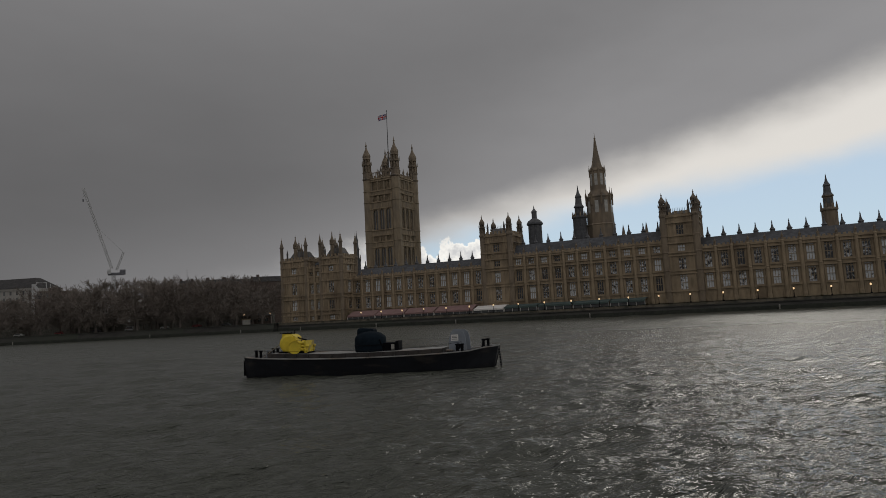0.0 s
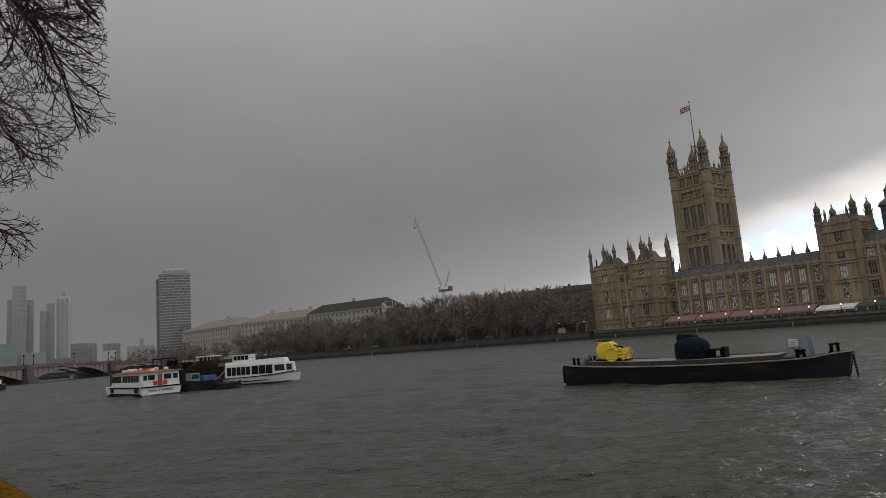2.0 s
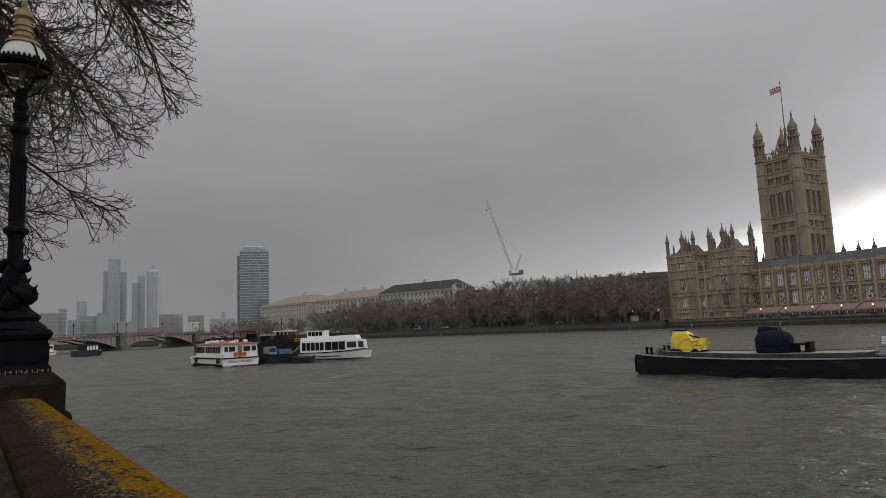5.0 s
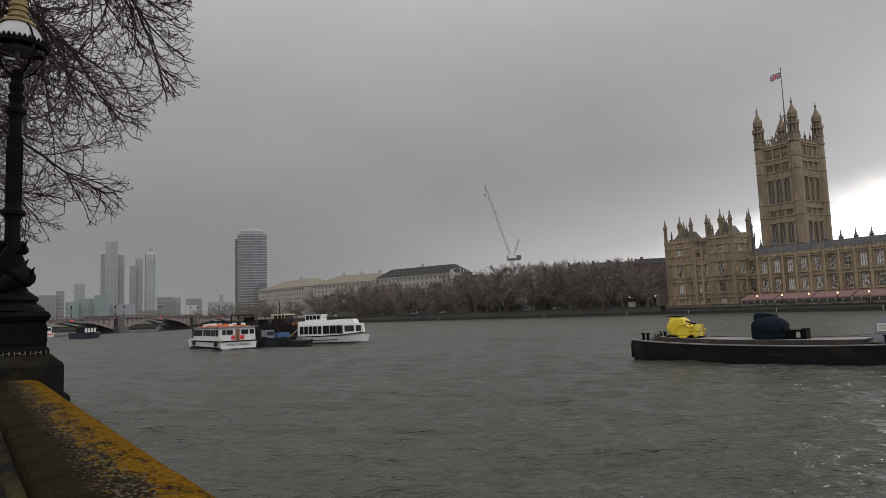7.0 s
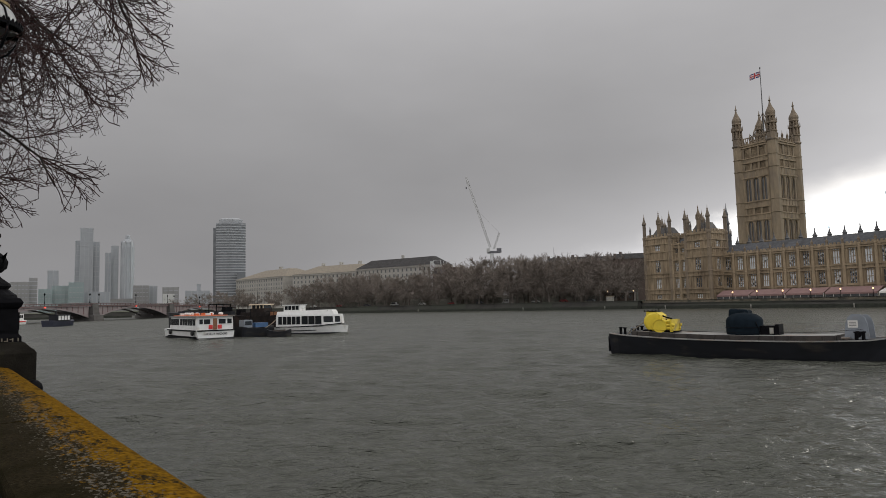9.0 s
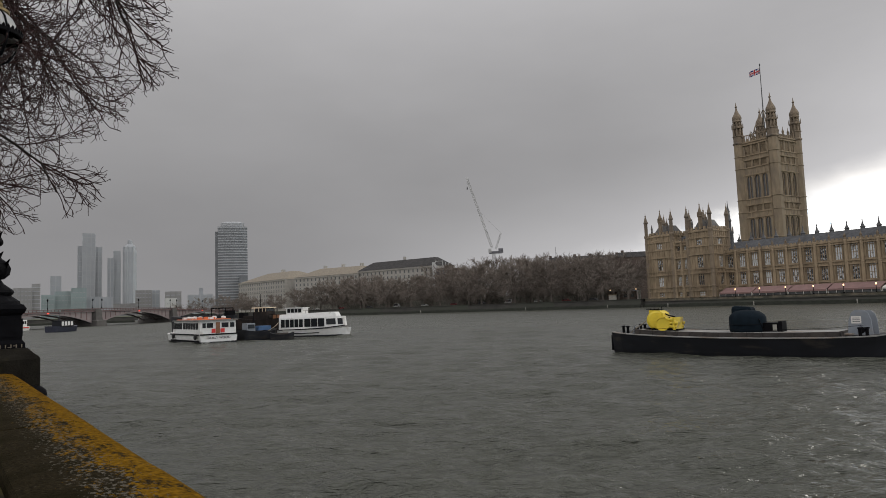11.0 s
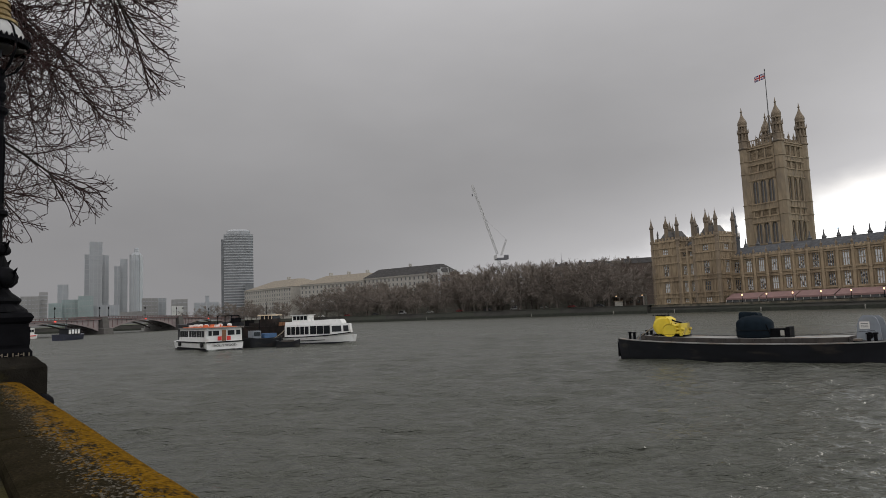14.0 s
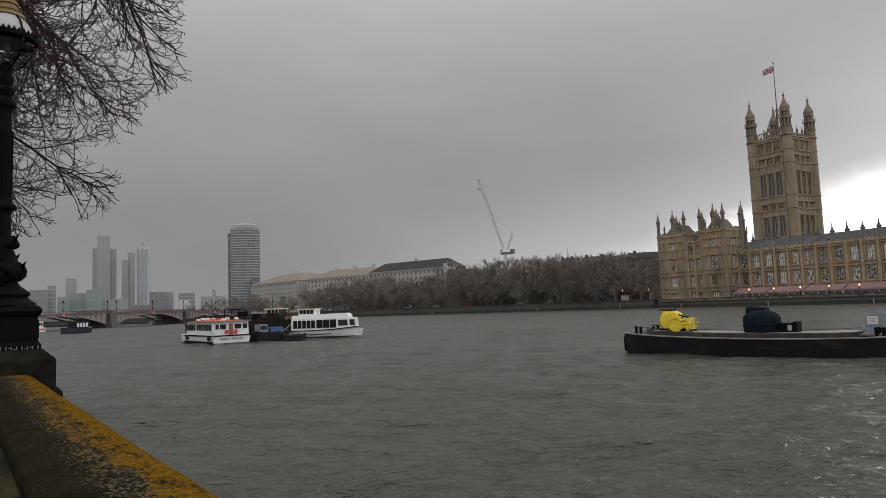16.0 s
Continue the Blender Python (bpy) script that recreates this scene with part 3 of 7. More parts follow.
for tower, cx_, w_ in ((wt_a, -196.2, 14.6), (wt_b, -175.4, 11.8)):
    again("pinnacle", MIDPIN, tower, shift(cx_ + 0.6, WF + 1.0, 32.6) @ Matrix.Diagonal((1.25, 1.25, 1.04, 1)), "tall middle pinnacle")
    again("pinnacle", SMALLPIN, tower, shift(cx_ + 0.27 * w_, WF + 1.2, 32.4))

# the great square tower
great = thing("great_tower", PAL, "great square limestone tower with four crowned corner turrets", "tower")
gothic_tower(great, -188.4, 310.0, 19.8, 21.6, 3.6, 80.5, 2.35, 101.8, [(31.5, 41.5), (45.0, 47.8), (51.5, 62.8), (67.2, 70.4), (73.4, 78.2)], 2.9, 3, glass=TOWER_GLAZE)
bm = bmesh.new()
for i in range(4):
    a = math.pi / 4 + i * math.pi / 2
    tube(bm, [(-188.6 + 6.5 * math.cos(a), 309 + 6.5 * math.sin(a), 80), (-188.6 + 4.5 * math.cos(a), 309 + 4.5 * math.sin(a), 88), (-188.6, 309, 97)], 0.45, 0.2, 5)
    tube(bm, [(-188.6 + 6.5 * math.cos(a), 309 + 6.5 * math.sin(a), 80), (-188.6 + 6.5 * math.cos(a + 1.57), 309 + 6.5 * math.sin(a + 1.57), 86)], 0.2, 0.2, 4)
    tube(bm, [(-188.6 + 5 * math.cos(a), 309 + 5 * math.sin(a), 86), (-188.6 + 5 * math.cos(a + 1.57), 309 + 5 * math.sin(a + 1.57), 86)], 0.25, 0.25, 4)
part("flagpole_cradle", bm, STONE_DARK, great, "openwork iron crown that holds the flagpole")
bm = bmesh.new()
lathe(bm, [(0.32, 79), (0.26, 100), (0.14, 119.6), (0.32, 119.9), (0.3, 120.5), (0.02, 120.9)], 8, -188.6, 309)
part("flagpole", bm, LEAD, great, "tall slender flagpole")

# the spired lantern tower in the middle of the palace
spire = thing("spired_tower", PAL @ shift(-76.0, 326.0), "octagonal stone lantern tower with a slender spire", "tower")
bm = bmesh.new()
T8 = math.pi / 8
lathe(bm, [(7.3, 3.6), (7.3, 34), (7.1, 43.6), (7.3, 44), (6.8, 44.6), (6.2, 57.5), (6.5, 58.2), (5.6, 59.2), (4.6, 61.0)], 8, turn=T8)
part("lower_stage", bm, STONE_DARK, spire, "wide octagonal stage with tall lights")
bm = bmesh.new()
lathe(bm, [(4.7, 60), (4.1, 61.8), (3.8, 71.2), (4.1, 71.8), (3.6, 72.6), (3.2, 73.4)], 8, turn=T8)
part("lantern", bm, STONE_DARK, spire, "upper lantern stage")
bm = bmesh.new()
lathe(bm, [(3.0, 73), (2.3, 75.5), (1.15, 82), (0.4, 88.3), (0.55, 88.7), (0.14, 89.2), (0.05, 92.0)], 8, turn=T8)
part("spire", bm, STONE_DARK, spire, "crocketed stone spire")
me_lo, me_hi = pinnacle_mesh(0.42, 9.0), pinnacle_mesh(0.3, 6.5)
bm = bmesh.new()
box(bm, -0.9, 0.9, 0, 0.12, 0, 9.5)
# pale colour stands in for the sky seen through the open lancets
LANTERN_SKY = material("lantern_sky_tone", (0.34, 0.33, 0.3), 0.25, vary=0.3, scale=0.5)
me_light = mesh_of("light", bm, LANTERN_SKY)
bm = bmesh.new()
box(bm, -0.75, 0.75, 0, 0.12, 0, 6.5)
me_light2 = mesh_of("light", bm, LANTERN_SKY)
for i in range(8):
    a = T8 + i * math.pi / 4
    again("pinnacle", me_lo, spire, shift(6.5 * math.cos(a), 6.5 * math.sin(a), 54.0))
    again("pinnacle", me_hi, spire, shift(3.9 * math.cos(a), 3.9 * math.sin(a), 68.6))
    b = i * math.pi / 4
    again("light", me_light, spire, shift(6.05 * math.cos(b), 6.05 * math.sin(b), 46.5, math.degrees(b) + 90), "tall pale lancet")
    again("light", me_light2, spire, shift(3.72 * math.cos(b), 3.72 * math.sin(b), 63.5, math.degrees(b) + 90))


def small_turret(x, y, r, base, eaves, top, label, dome=True):
    """An octagonal roof turret: shaft, openings, lead cap and finial."""
    t = thing("roof_cupola", PAL @ shift(x, y), label, "turret", "turrets over the roofs")
    bm = bmesh.new()
    h = eaves - base
    lathe(bm, [(r, base), (r, base + 0.3 * h), (r * 1.1, base + 0.32 * h), (r * 0.93, base + 0.36 * h), (r * 0.93, eaves - 1.3), (r * 1.14, eaves - 0.8), (r * 1.1, eaves)], 8, turn=T8)
    if not dome:
        bm.free()
        bm = bmesh.new()
        lathe(bm, [(r, base), (r, eaves - 6.2), (r * 1.12, eaves - 5.8), (r * 1.12, eaves - 5.2), (r * 0.66, eaves - 4.6), (r * 0.62, eaves - 0.8), (r * 0.76, eaves - 0.4), (r * 0.74, eaves)], 8, turn=T8)
    part("shaft", bm, SLATE if dome or x < -80 else STONE_DARK, t)
    bm = bmesh.new()
    k = top - eaves
    if dome:
        lathe(bm, [(r * 1.05, eaves), (r * 0.92, eaves + 0.1 * k), (r * 0.5, eaves + 0.22 * k), (r * 0.36, eaves + 0.26 * k), (r * 0.36, eaves + 0.6 * k), (r * 0.46, eaves + 0.63 * k), (r * 0.3, eaves + 0.7 * k), (r * 0.1, eaves + 0.82 * k), (0.05, top)], 8, turn=T8)
    else:
        lathe(bm, [(r * 0.7, eaves), (r * 0.5, eaves + 0.12 * k), (r * 0.42, eaves + 0.4 * k), (r * 0.5, eaves + 0.45 * k), (r * 0.22, eaves + 0.62 * k), (r * 0.1, eaves + 0.8 * k), (0.05, top)], 8, turn=T8)
    part("cap", bm, LEAD, t, "lead-covered cap with a finial")
    ro = (0.88 if dome else 0.59) * r
    for i in range(8):
        b = i * math.pi / 4
        bm = bmesh.new()
        box(bm, -0.17 * r, 0.17 * r, -0.02, 0.1, eaves - 4.2, eaves - 1.2)
        part("opening", bm, LEAD, t, "dark louvred opening", shift(ro * math.cos(b), ro * math.sin(b), 0, math.degrees(b) + 90))
        if dome:
            continue
        lathe_bm = bmesh.new()
        lathe(lathe_bm, [(0.12 * r, eaves - 5.4), (0.11 * r, eaves - 4.0), (0.02, eaves - 2.4)], 5, 0.98 * r * math.cos(b + T8), 0.98 * r * math.sin(b + T8))
        part("pinnacle", lathe_bm, STONE_DARK, t)
    return t


small_turret(-95.8, 282.0, 3.3, 3.6, 43.0, 51.0, "octagonal stone cupola with a dark lead dome")
small_turret(-84.5, 318.0, 3.4, 3.6, 53.5, 64.5, "slim stone stair turret beside the lantern tower", False)
small_turret(20.2, 288.0, 2.9, 3.6, 41.5, 50.0, "slim ventilation turret rising over the roof", False)
small_turret(-180.2, 262.0, 1.7, 3.6, 37.5, 46.5, "dark octagonal stair turret behind the wing", False)
for x, y, r, top in ((-54.0, 270.0, 0.9, 36.5), (-44.5, 268.0, 0.8, 36.5), (-38.6, 266.0, 0.9, 37.5)):
    t = thing("chimney_turret", PAL @ shift(x, y), "small pinnacled chimney turret on the roof", "turret", "chimney turrets")
    bm = bmesh.new()
    lathe(bm, [(r, 3.6), (r, top - 5), (r * 1.3, top - 4.7), (r * 0.8, top - 4), (r * 0.5, top - 2), (0.04, top)], 8, turn=T8)
    part("shaft", bm, STONE_DARK, t)

# union flag on the great tower
RED = material("flag_red", (0.38, 0.03, 0.04), 0.8, vary=0.1)
WHITE_CLOTH = material("flag_white", (0.62, 0.6, 0.6), 0.8, vary=0.05)
NAVY = material("flag_blue", (0.02, 0.03, 0.14), 0.8, vary=0.1)
flag = thing("flag", PAL @ shift(-188.6, 309.0, 115.6), "flying union flag in red, white and blue", "flag")


def flag_piece(name, polys, mat, off):
    bm = bmesh.new()
    for poly in polys:
        for y in (-off, off):
            vs = [bm.verts.new((-0.2 - x * 5.6, y + 0.35 * math.sin(x * 6.0), z * 3.0 - 0.25 * x + 0.15 * math.sin(x * 5))) for x, z in poly]
            bm.faces.new(vs)
    part(name, bm, mat, flag)


def strip(p, q, wd, n=8):
    """A straight band cut in short lengths so that it follows the waving cloth."""
    (x0, z0), (x1, z1) = p, q
    dx, dz = x1 - x0, z1 - z0
    k = math.hypot(dx * 5.6, dz * 3)
    ox, oz = -dz * 3 / k * wd / 5.6, dx * 5.6 / k * wd / 3
    res = []
    for i in range(n):
        a, b = i / n, (i + 1) / n
        res.append([(x0 + dx * a - ox, z0 + dz * a - oz), (x0 + dx * b - ox, z0 + dz * b - oz), (x0 + dx * b + ox, z0 + dz * b + oz), (x0 + dx * a + ox, z0 + dz * a + oz)])
    return res


flag_piece("field", [[(i / 8, 0), ((i + 1) / 8, 0), ((i + 1) / 8, 1), (i / 8, 1)] for i in range(8)], NAVY, 0.01)
flag_piece("white_saltire", strip((0.03, 0.05), (0.97, 0.95), 0.3) + strip((0.03, 0.95), (0.97, 0.05), 0.3), WHITE_CLOTH, 0.02)
flag_piece("red_saltire", strip((0.03, 0.05), (0.97, 0.95), 0.1) + strip((0.03, 0.95), (0.97, 0.05), 0.1), RED, 0.03)
flag_piece("white_cross", strip((0, 0.5), (1, 0.5), 0.5) + strip((0.5, 0), (0.5, 1), 0.5, 2), WHITE_CLOTH, 0.04)
flag_piece("red_cross", strip((0, 0.5), (1, 0.5), 0.3) + strip((0.5, 0), (0.5, 1), 0.3, 2), RED, 0.05)

CROWN = pinnacle_mesh(0.42, 6.0)
for e in (-0.3, -0.1, 0.1, 0.3):
    for x, y in ((-188.4 + e * 19.8, 310.0 - 10.6), (-188.4 + 9.7, 310.0 + e * 21.6), (-188.4 + e * 19.8, 310.0 + 10.6)):
        again("pinnacle", CROWN, great, shift(x, y, 79.6))
bm = bmesh.new()
for y in (299.25, 320.7):
    for j in range(17):
        box(bm, -188.4 - 8.3 + j * 1.04 - 0.12, -188.4 - 8.3 + j * 1.04 + 0.12, y - 0.12, y + 0.12, 80.3, 83.2)
    box(bm, -197.4, -179.4, y - 0.15, y + 0.15, 83.1, 83.5)
tagged(part("pierced_crown", bm, STONE_DARK, great, "pierced stone cresting"), kind="stuff")

# ---- the far bank: river walls, terrace, gardens ----
BANK = [(-78.0, 297.0), (-122.0, 304.0), (-172.0, 306.0), (-230.0, 305.0), (-290.0, 300.0), (-345.0, 292.0), (-470.0, 215.0), (-640.0, 190.0)]


def pal_xy(x, y):
    v = PAL @ Vector((x, y, 0))
    return v.x, v.y


def land(name, outline, z, mat, label, category):
    bm = bmesh.new()
    bm.faces.new([bm.verts.new((x, y, z)) for x, y in outline])
    bmesh.ops.triangulate(bm, faces=bm.faces)
    return solo(name, bm, mat, label, category, kind="structure")


TERR_S, TERR_N = pal_xy(-205, 231.6), pal_xy(140, 231.6)
land("ground", [TERR_N, TERR_S] + BANK + [(-1500, 700), (-3200, 1500), (-2500, 3800), (0, 4700), (3600, 3000), (1500, 100)], 3.7, GRASS, "flat far bank with lawns and streets", "ground")
land("ground_south", [(-820, 150), (-1000, 420), (-1500, 690), (-3190, 1490), (-4400, 900), (-4400, -600), (-900, -600)], 2.4, PAVE, "low land beyond the bridge", "ground")


def wall_run(name, line, z0, z1, thick, label):
    """A river wall along a line, with a coping and a weed-dark foot."""
    t = thing(name, Matrix.Identity(4), label, "wall", kind="structure")
    for (ax, ay), (bx, by) in zip(line, line[1:]):
        d = Vector((bx - ax, by - ay, 0))
        L = d.length
        m = Matrix.Translation((ax, ay, 0)) @ Matrix.Rotation(math.atan2(d.y, d.x), 4, "Z")
        bm = bmesh.new()
        loft(bm, [[(0, -0.9, z0), (L, -0.9, z0), (L, thick, z0), (0, thick, z0)], [(0, 0, z1), (L, 0, z1), (L, thick, z1), (0, thick, z1)]])
        part("wall_face", bm, WALL_WET, t, "", m)
        bm = bmesh.new()
        box(bm, 0, L, -0.25, thick + 0.2, z1, z1 + 0.35)
        part("coping", bm, WALL_WET, t, "granite coping", m)
        bm = bmesh.new()
        box(bm, 0, L, -1.05, -0.4, z0, 1.3)
        part("foot", bm, DARKWEED, t, "weed-dark tide line", m)


DARKWEED = material("tide_weed", (0.025, 0.028, 0.02), 0.9, vary=0.4, scale=0.8)
wall_run("river_wall_terrace", [TERR_N, TERR_S][::-1], -1.0, 2.3, 1.0, "dark granite terrace wall above the river")
wall_run("river_wall_gardens", BANK[::-1] + [TERR_S], -1.0, 3.45, 0.8, "long dark granite embankment wall beside the gardens")
PARAPET = material("terrace_parapet_stone", (0.12, 0.104, 0.076), 0.9, vary=0.4, scale=0.6, stain=(0.04, 0.04, 0.03), stain_scale=0.25, stain_amount=0.7)
t = thing("terrace", PAL, "paved riverside terrace in front of the palace", "terrace", kind="structure")
bm = bmesh.new()
box(bm, -204, 139, 232.4, 243, 1.2, 2.82)
part("paving", bm, PAVE, t)
bm = bmesh.new()
box(bm, -204, 139, 231.75, 232.2, 2.66, 3.45)
for j in range(86):
    box(bm, -203.5 + j * 4.0, -202.9 + j * 4.0, 231.65, 232.3, 2.66, 3.62)
part("balustrade", bm, PARAPET, t, "weathered stone terrace parapet")

# awnings and marquees on the terrace
PINK = material("pink_canvas", (0.2, 0.122, 0.113), 0.8, vary=0.12, scale=0.5)
CREAM = material("white_canvas", (0.62, 0.6, 0.56), 0.75, vary=0.1, scale=0.5)
GREENC = material("dark_green_canvas", (0.05, 0.075, 0.07), 0.75, vary=0.2, scale=0.5)
CLEARP = material("marquee_window", (0.07, 0.072, 0.074), 0.12, vary=0.3, scale=0.4)


def marquee(x0, x1, canvas, label, eave=5.0, ridge=7.1, walls=CLEARP):
    t = thing("marquee", PAL, label, "marquee", "marquees on the terrace")
    bm = bmesh.new()
    loft(bm, [[(x, y, z) for y, z in ((234.2, eave), (234.2, eave + 0.18), (238.6, ridge), (241.4, ridge), (241.4, ridge - 0.15), (238.6, ridge - 0.15))] for x in (x0, x1)])
    part("canopy", bm, canvas, t)
    bm = bmesh.new()
    box(bm, x0, x1, 234.12, 234.2, eave - 0.45, eave + 0.1)
    part("valance", bm, canvas, t)
    n = max(2, int((x1 - x0) / 2.7))
    bm = bmesh.new()
    box(bm, -0.07, 0.07, 0, 0.14, 2.82, eave)
    me = mesh_of("post", bm, CREAM)
    for i in range(n + 1):
        again("post", me, t, shift(x0 + (x1 - x0) * i / n, 234.25))
    bm = bmesh.new()
    box(bm, x0, x1, 234.5, 234.56, 3.7, eave)
    part("clear_side", bm, walls, t, "clear plastic side panel")
    bm = bmesh.new()
    box(bm, x0, x1, 234.45, 234.6, 2.82, 3.7)
    part("skirt", bm, CREAM if canvas is not GREENC else GREENC, t)
    return t


for x0, x1 in ((-167.5, -153.5), (-153.0, -139.2), (-138.7, -125.0), (-124.5, -107.5)):
    marquee(x0, x1, PINK, "long pink canvas awning over the terrace")
marquee(-107, -94.5, CREAM, "white canvas awning beside the tower", 5.0, 6.4)
for x0, x1 in ((-94.0, -81.0), (-80.5, -67.5), (-67.0, -54.0), (-53.5, -41.5)):
    marquee(x0, x1, GREENC, "dark green marquee with clear side panels", 5.2, 6.2)

# terrace lamps, lit
IRON = material("black_iron", (0.006, 0.006, 0.007), 0.55, metal=0.0, vary=0.3, scale=6, bump=0.2, bump_scale=30, spec=0.03)
GLOW = material("lamp_glow", (0.9, 0.75, 0.5), 0.4, emit=(1.0, 0.6, 0.3), emit_strength=2.4)
lamp_post = thing("terrace_lamp", PAL @ shift(-158.8, 232.0, 3.62), "lit iron lamp on the terrace parapet", "lamp", "terrace lamps")
bm = bmesh.new()
lathe(bm, [(0.26, -0.1), (0.26, 0.2), (0.12, 0.35), (0.09, 2.1), (0.2, 2.25), (0.12, 2.35)], 8)
part("post", bm, IRON, lamp_post)
bm = bmesh.new()
lathe(bm, [(0.1, 2.4), (0.2, 2.5), (0.25, 2.72), (0.2, 2.92), (0.1, 3.06)], 10)
part("globe", bm, GLOW, lamp_post, "glowing warm globe", smooth=True)
bm = bmesh.new()
lathe(bm, [(0.16, 3.07), (0.13, 3.16), (0.01, 3.4)], 8)
part("cap", bm, IRON, lamp_post)
for i in range(1, 20):
    copy_thing(lamp_post, PAL @ shift(-158.8 + 10.2 * i, 232.0, 3.62))

# small fittings on the river walls: mooring posts and ladders
POSTW = material("pale_post", (0.26, 0.25, 0.22), 0.7, vary=0.2)
bm = bmesh.new()
lathe(bm, [(0.18, -0.5), (0.18, 0.8), (0.24, 0.9), (0.24, 1.4), (0.05, 1.6)], 8)
mark = solo("river_marker", bm, POSTW, "pale marker post in the water by the wall", "post", PAL @ shift(-190, 229.9), "river markers")
for x in (-150, -113, -60, 0):
    copy_thing(mark, PAL @ shift(x, 229.9))
for a, b, f in ((0, 1, 0.35), (1, 2, 0.3), (2, 3, 0.5), (3, 4, 0.5)):
    x = BANK[a][0] + (BANK[b][0] - BANK[a][0]) * f
    y = BANK[a][1] + (BANK[b][1] - BANK[a][1]) * f
    copy_thing(mark, shift(x, y - 2.2))

# ---- bare trees ----
# far bark and twigs are lightened, with distance haze put into both colours
BARK = material("bark_far", (0.135, 0.117, 0.1), 0.95, vary=0.3, scale=0.6)
TWIG = material("twigs_far", (0.17, 0.143, 0.121), 0.95, vary=0.25, scale=0.4)


def bars_mesh(name, bars, mat, sides=3):
    """Many thin tapered bars in one mesh: (start, end, radius at start, radius at end)."""
    vs, fs = [], []
    turns = [(math.cos(2 * math.pi * k / sides), math.sin(2 * math.pi * k / sides)) for k in range(sides)]
    for a, b, ra, rb in bars:
        d = b - a
        if d.length < 1e-4:
            continue
        u = d.orthogonal().normalized()
        w = d.normalized().cross(u)
        k0 = len(vs)
        for p, r in ((a, ra), (b, rb)):
            vs += [tuple(p + (c * u + q * w) * r) for c, q in turns]
        fs += [(k0 + k, k0 + (k + 1) % sides, k0 + sides + (k + 1) % sides, k0 + sides + k) for k in range(sides)]
    me = bpy.data.meshes.new(name)
    me.from_pydata(vs, [], fs)
    me.materials.append(mat)
    return me


def tree_meshes(seed, height):
    """A winter plane: clear trunk, rising limbs, and a rounded crown of fine twigs."""
    rng = random.Random(seed)
    fork = height * 0.2
    limbs, fine = [], []
    mid = Vector((0, 0, height * 0.6))

    def wander(p, d, length, n, lift):
        pts = [p.copy()]
        for _ in range(n):
            d = (d + Vector((rng.gauss(0, 0.1), rng.gauss(0, 0.1), rng.gauss(0, 0.08) + lift))).normalized()
            p = p + d * length / n
            pts.append(p.copy())
        return pts

    def run(dest, pts, r0, r1):
        n = len(pts) - 1
        for i in range(n):
            dest.append((pts[i], pts[i + 1], r0 + (r1 - r0) * i / n, r0 + (r1 - r0) * (i + 1) / n))

    run(limbs, [Vector((0, 0, -0.3)), Vector((0.1, 0, fork * 0.5)), Vector((0, 0.05, fork))], height * 0.022, height * 0.016)
    for i in range(7):
        a = i * 0.9 + rng.uniform(-0.3, 0.3)
        tilt = rng.uniform(0.25, 0.95)
        limb = wander(Vector((0, 0, fork * rng.uniform(0.8, 1.0))), Vector((math.cos(a) * tilt, math.sin(a) * tilt, 1.0)).normalized(), height * rng.uniform(0.5, 0.66), 6, 0.03)
        run(limbs, limb, height * 0.0075, height * 0.0025)
        for _ in range(11):
            p = limb[rng.randint(2, 6)]
            out_ = (p - mid).normalized() + Vector((rng.gauss(0, 0.5), rng.gauss(0, 0.5), rng.gauss(0.15, 0.45)))
            bough = wander(p, out_.normalized(), height * rng.uniform(0.1, 0.2), 3, 0.06)
            run(fine, bough, 0.085, 0.055)
            for _ in range(7):
                q = bough[rng.randint(1, 3)]
                d = (bough[-1] - bough[0]).normalized() + Vector((rng.gauss(0, 0.45), rng.gauss(0, 0.45), rng.gauss(0.2, 0.4)))
                spray = wander(q, d.normalized(), height * rng.uniform(0.05, 0.1), 2, 0.05)
                run(fine, spray, 0.055, 0.045)
                for _ in range(5):
                    e = spray[rng.randint(1, 2)]
                    d = (spray[-1] - spray[0]).normalized() + Vector((rng.gauss(0, 0.4), rng.gauss(0, 0.4), rng.gauss(0.25, 0.4)))
                    fine.append((e, e + d.normalized() * height * rng.uniform(0.035, 0.07), 0.05, 0.028))
    k = height / max(b.z for a, b, *_ in fine)
    scale_ = lambda bars: [(a * k, b * k, ra, rb) for a, b, ra, rb in bars]
    return bars_mesh("trunk", scale_(limbs), BARK, 6), bars_mesh("crown", scale_(fine), TWIG)


VARIANTS = [tree_meshes(s, 22.0) for s in (3, 8, 15, 27)]


def garden_tree(x, y, z, h, i):
    t = thing("plane_tree", pose(x, y, z, 0, 0, (i * 77) % 360), "tall bare winter plane tree in the riverside gardens", "tree", "riverside garden trees")
    s = h / 22.0
    m = Matrix.Diagonal((s * 1.12, s * 1.12, s, 1))
    tm, cm = VARIANTS[i % 4]
    again("trunk", tm, t, m)
    again("crown", cm, t, m, "fine bare twigs")


def on_bank(f, back):
    """A point a share f of the way along the garden bank, and back metres behind it."""
    k = f * 5
    a = min(int(k), 4)
    p, q = Vector(BANK[a]), Vector(BANK[a + 1])
    v = p.lerp(q, k - a)
    n = v.normalized()
    return v + n * back


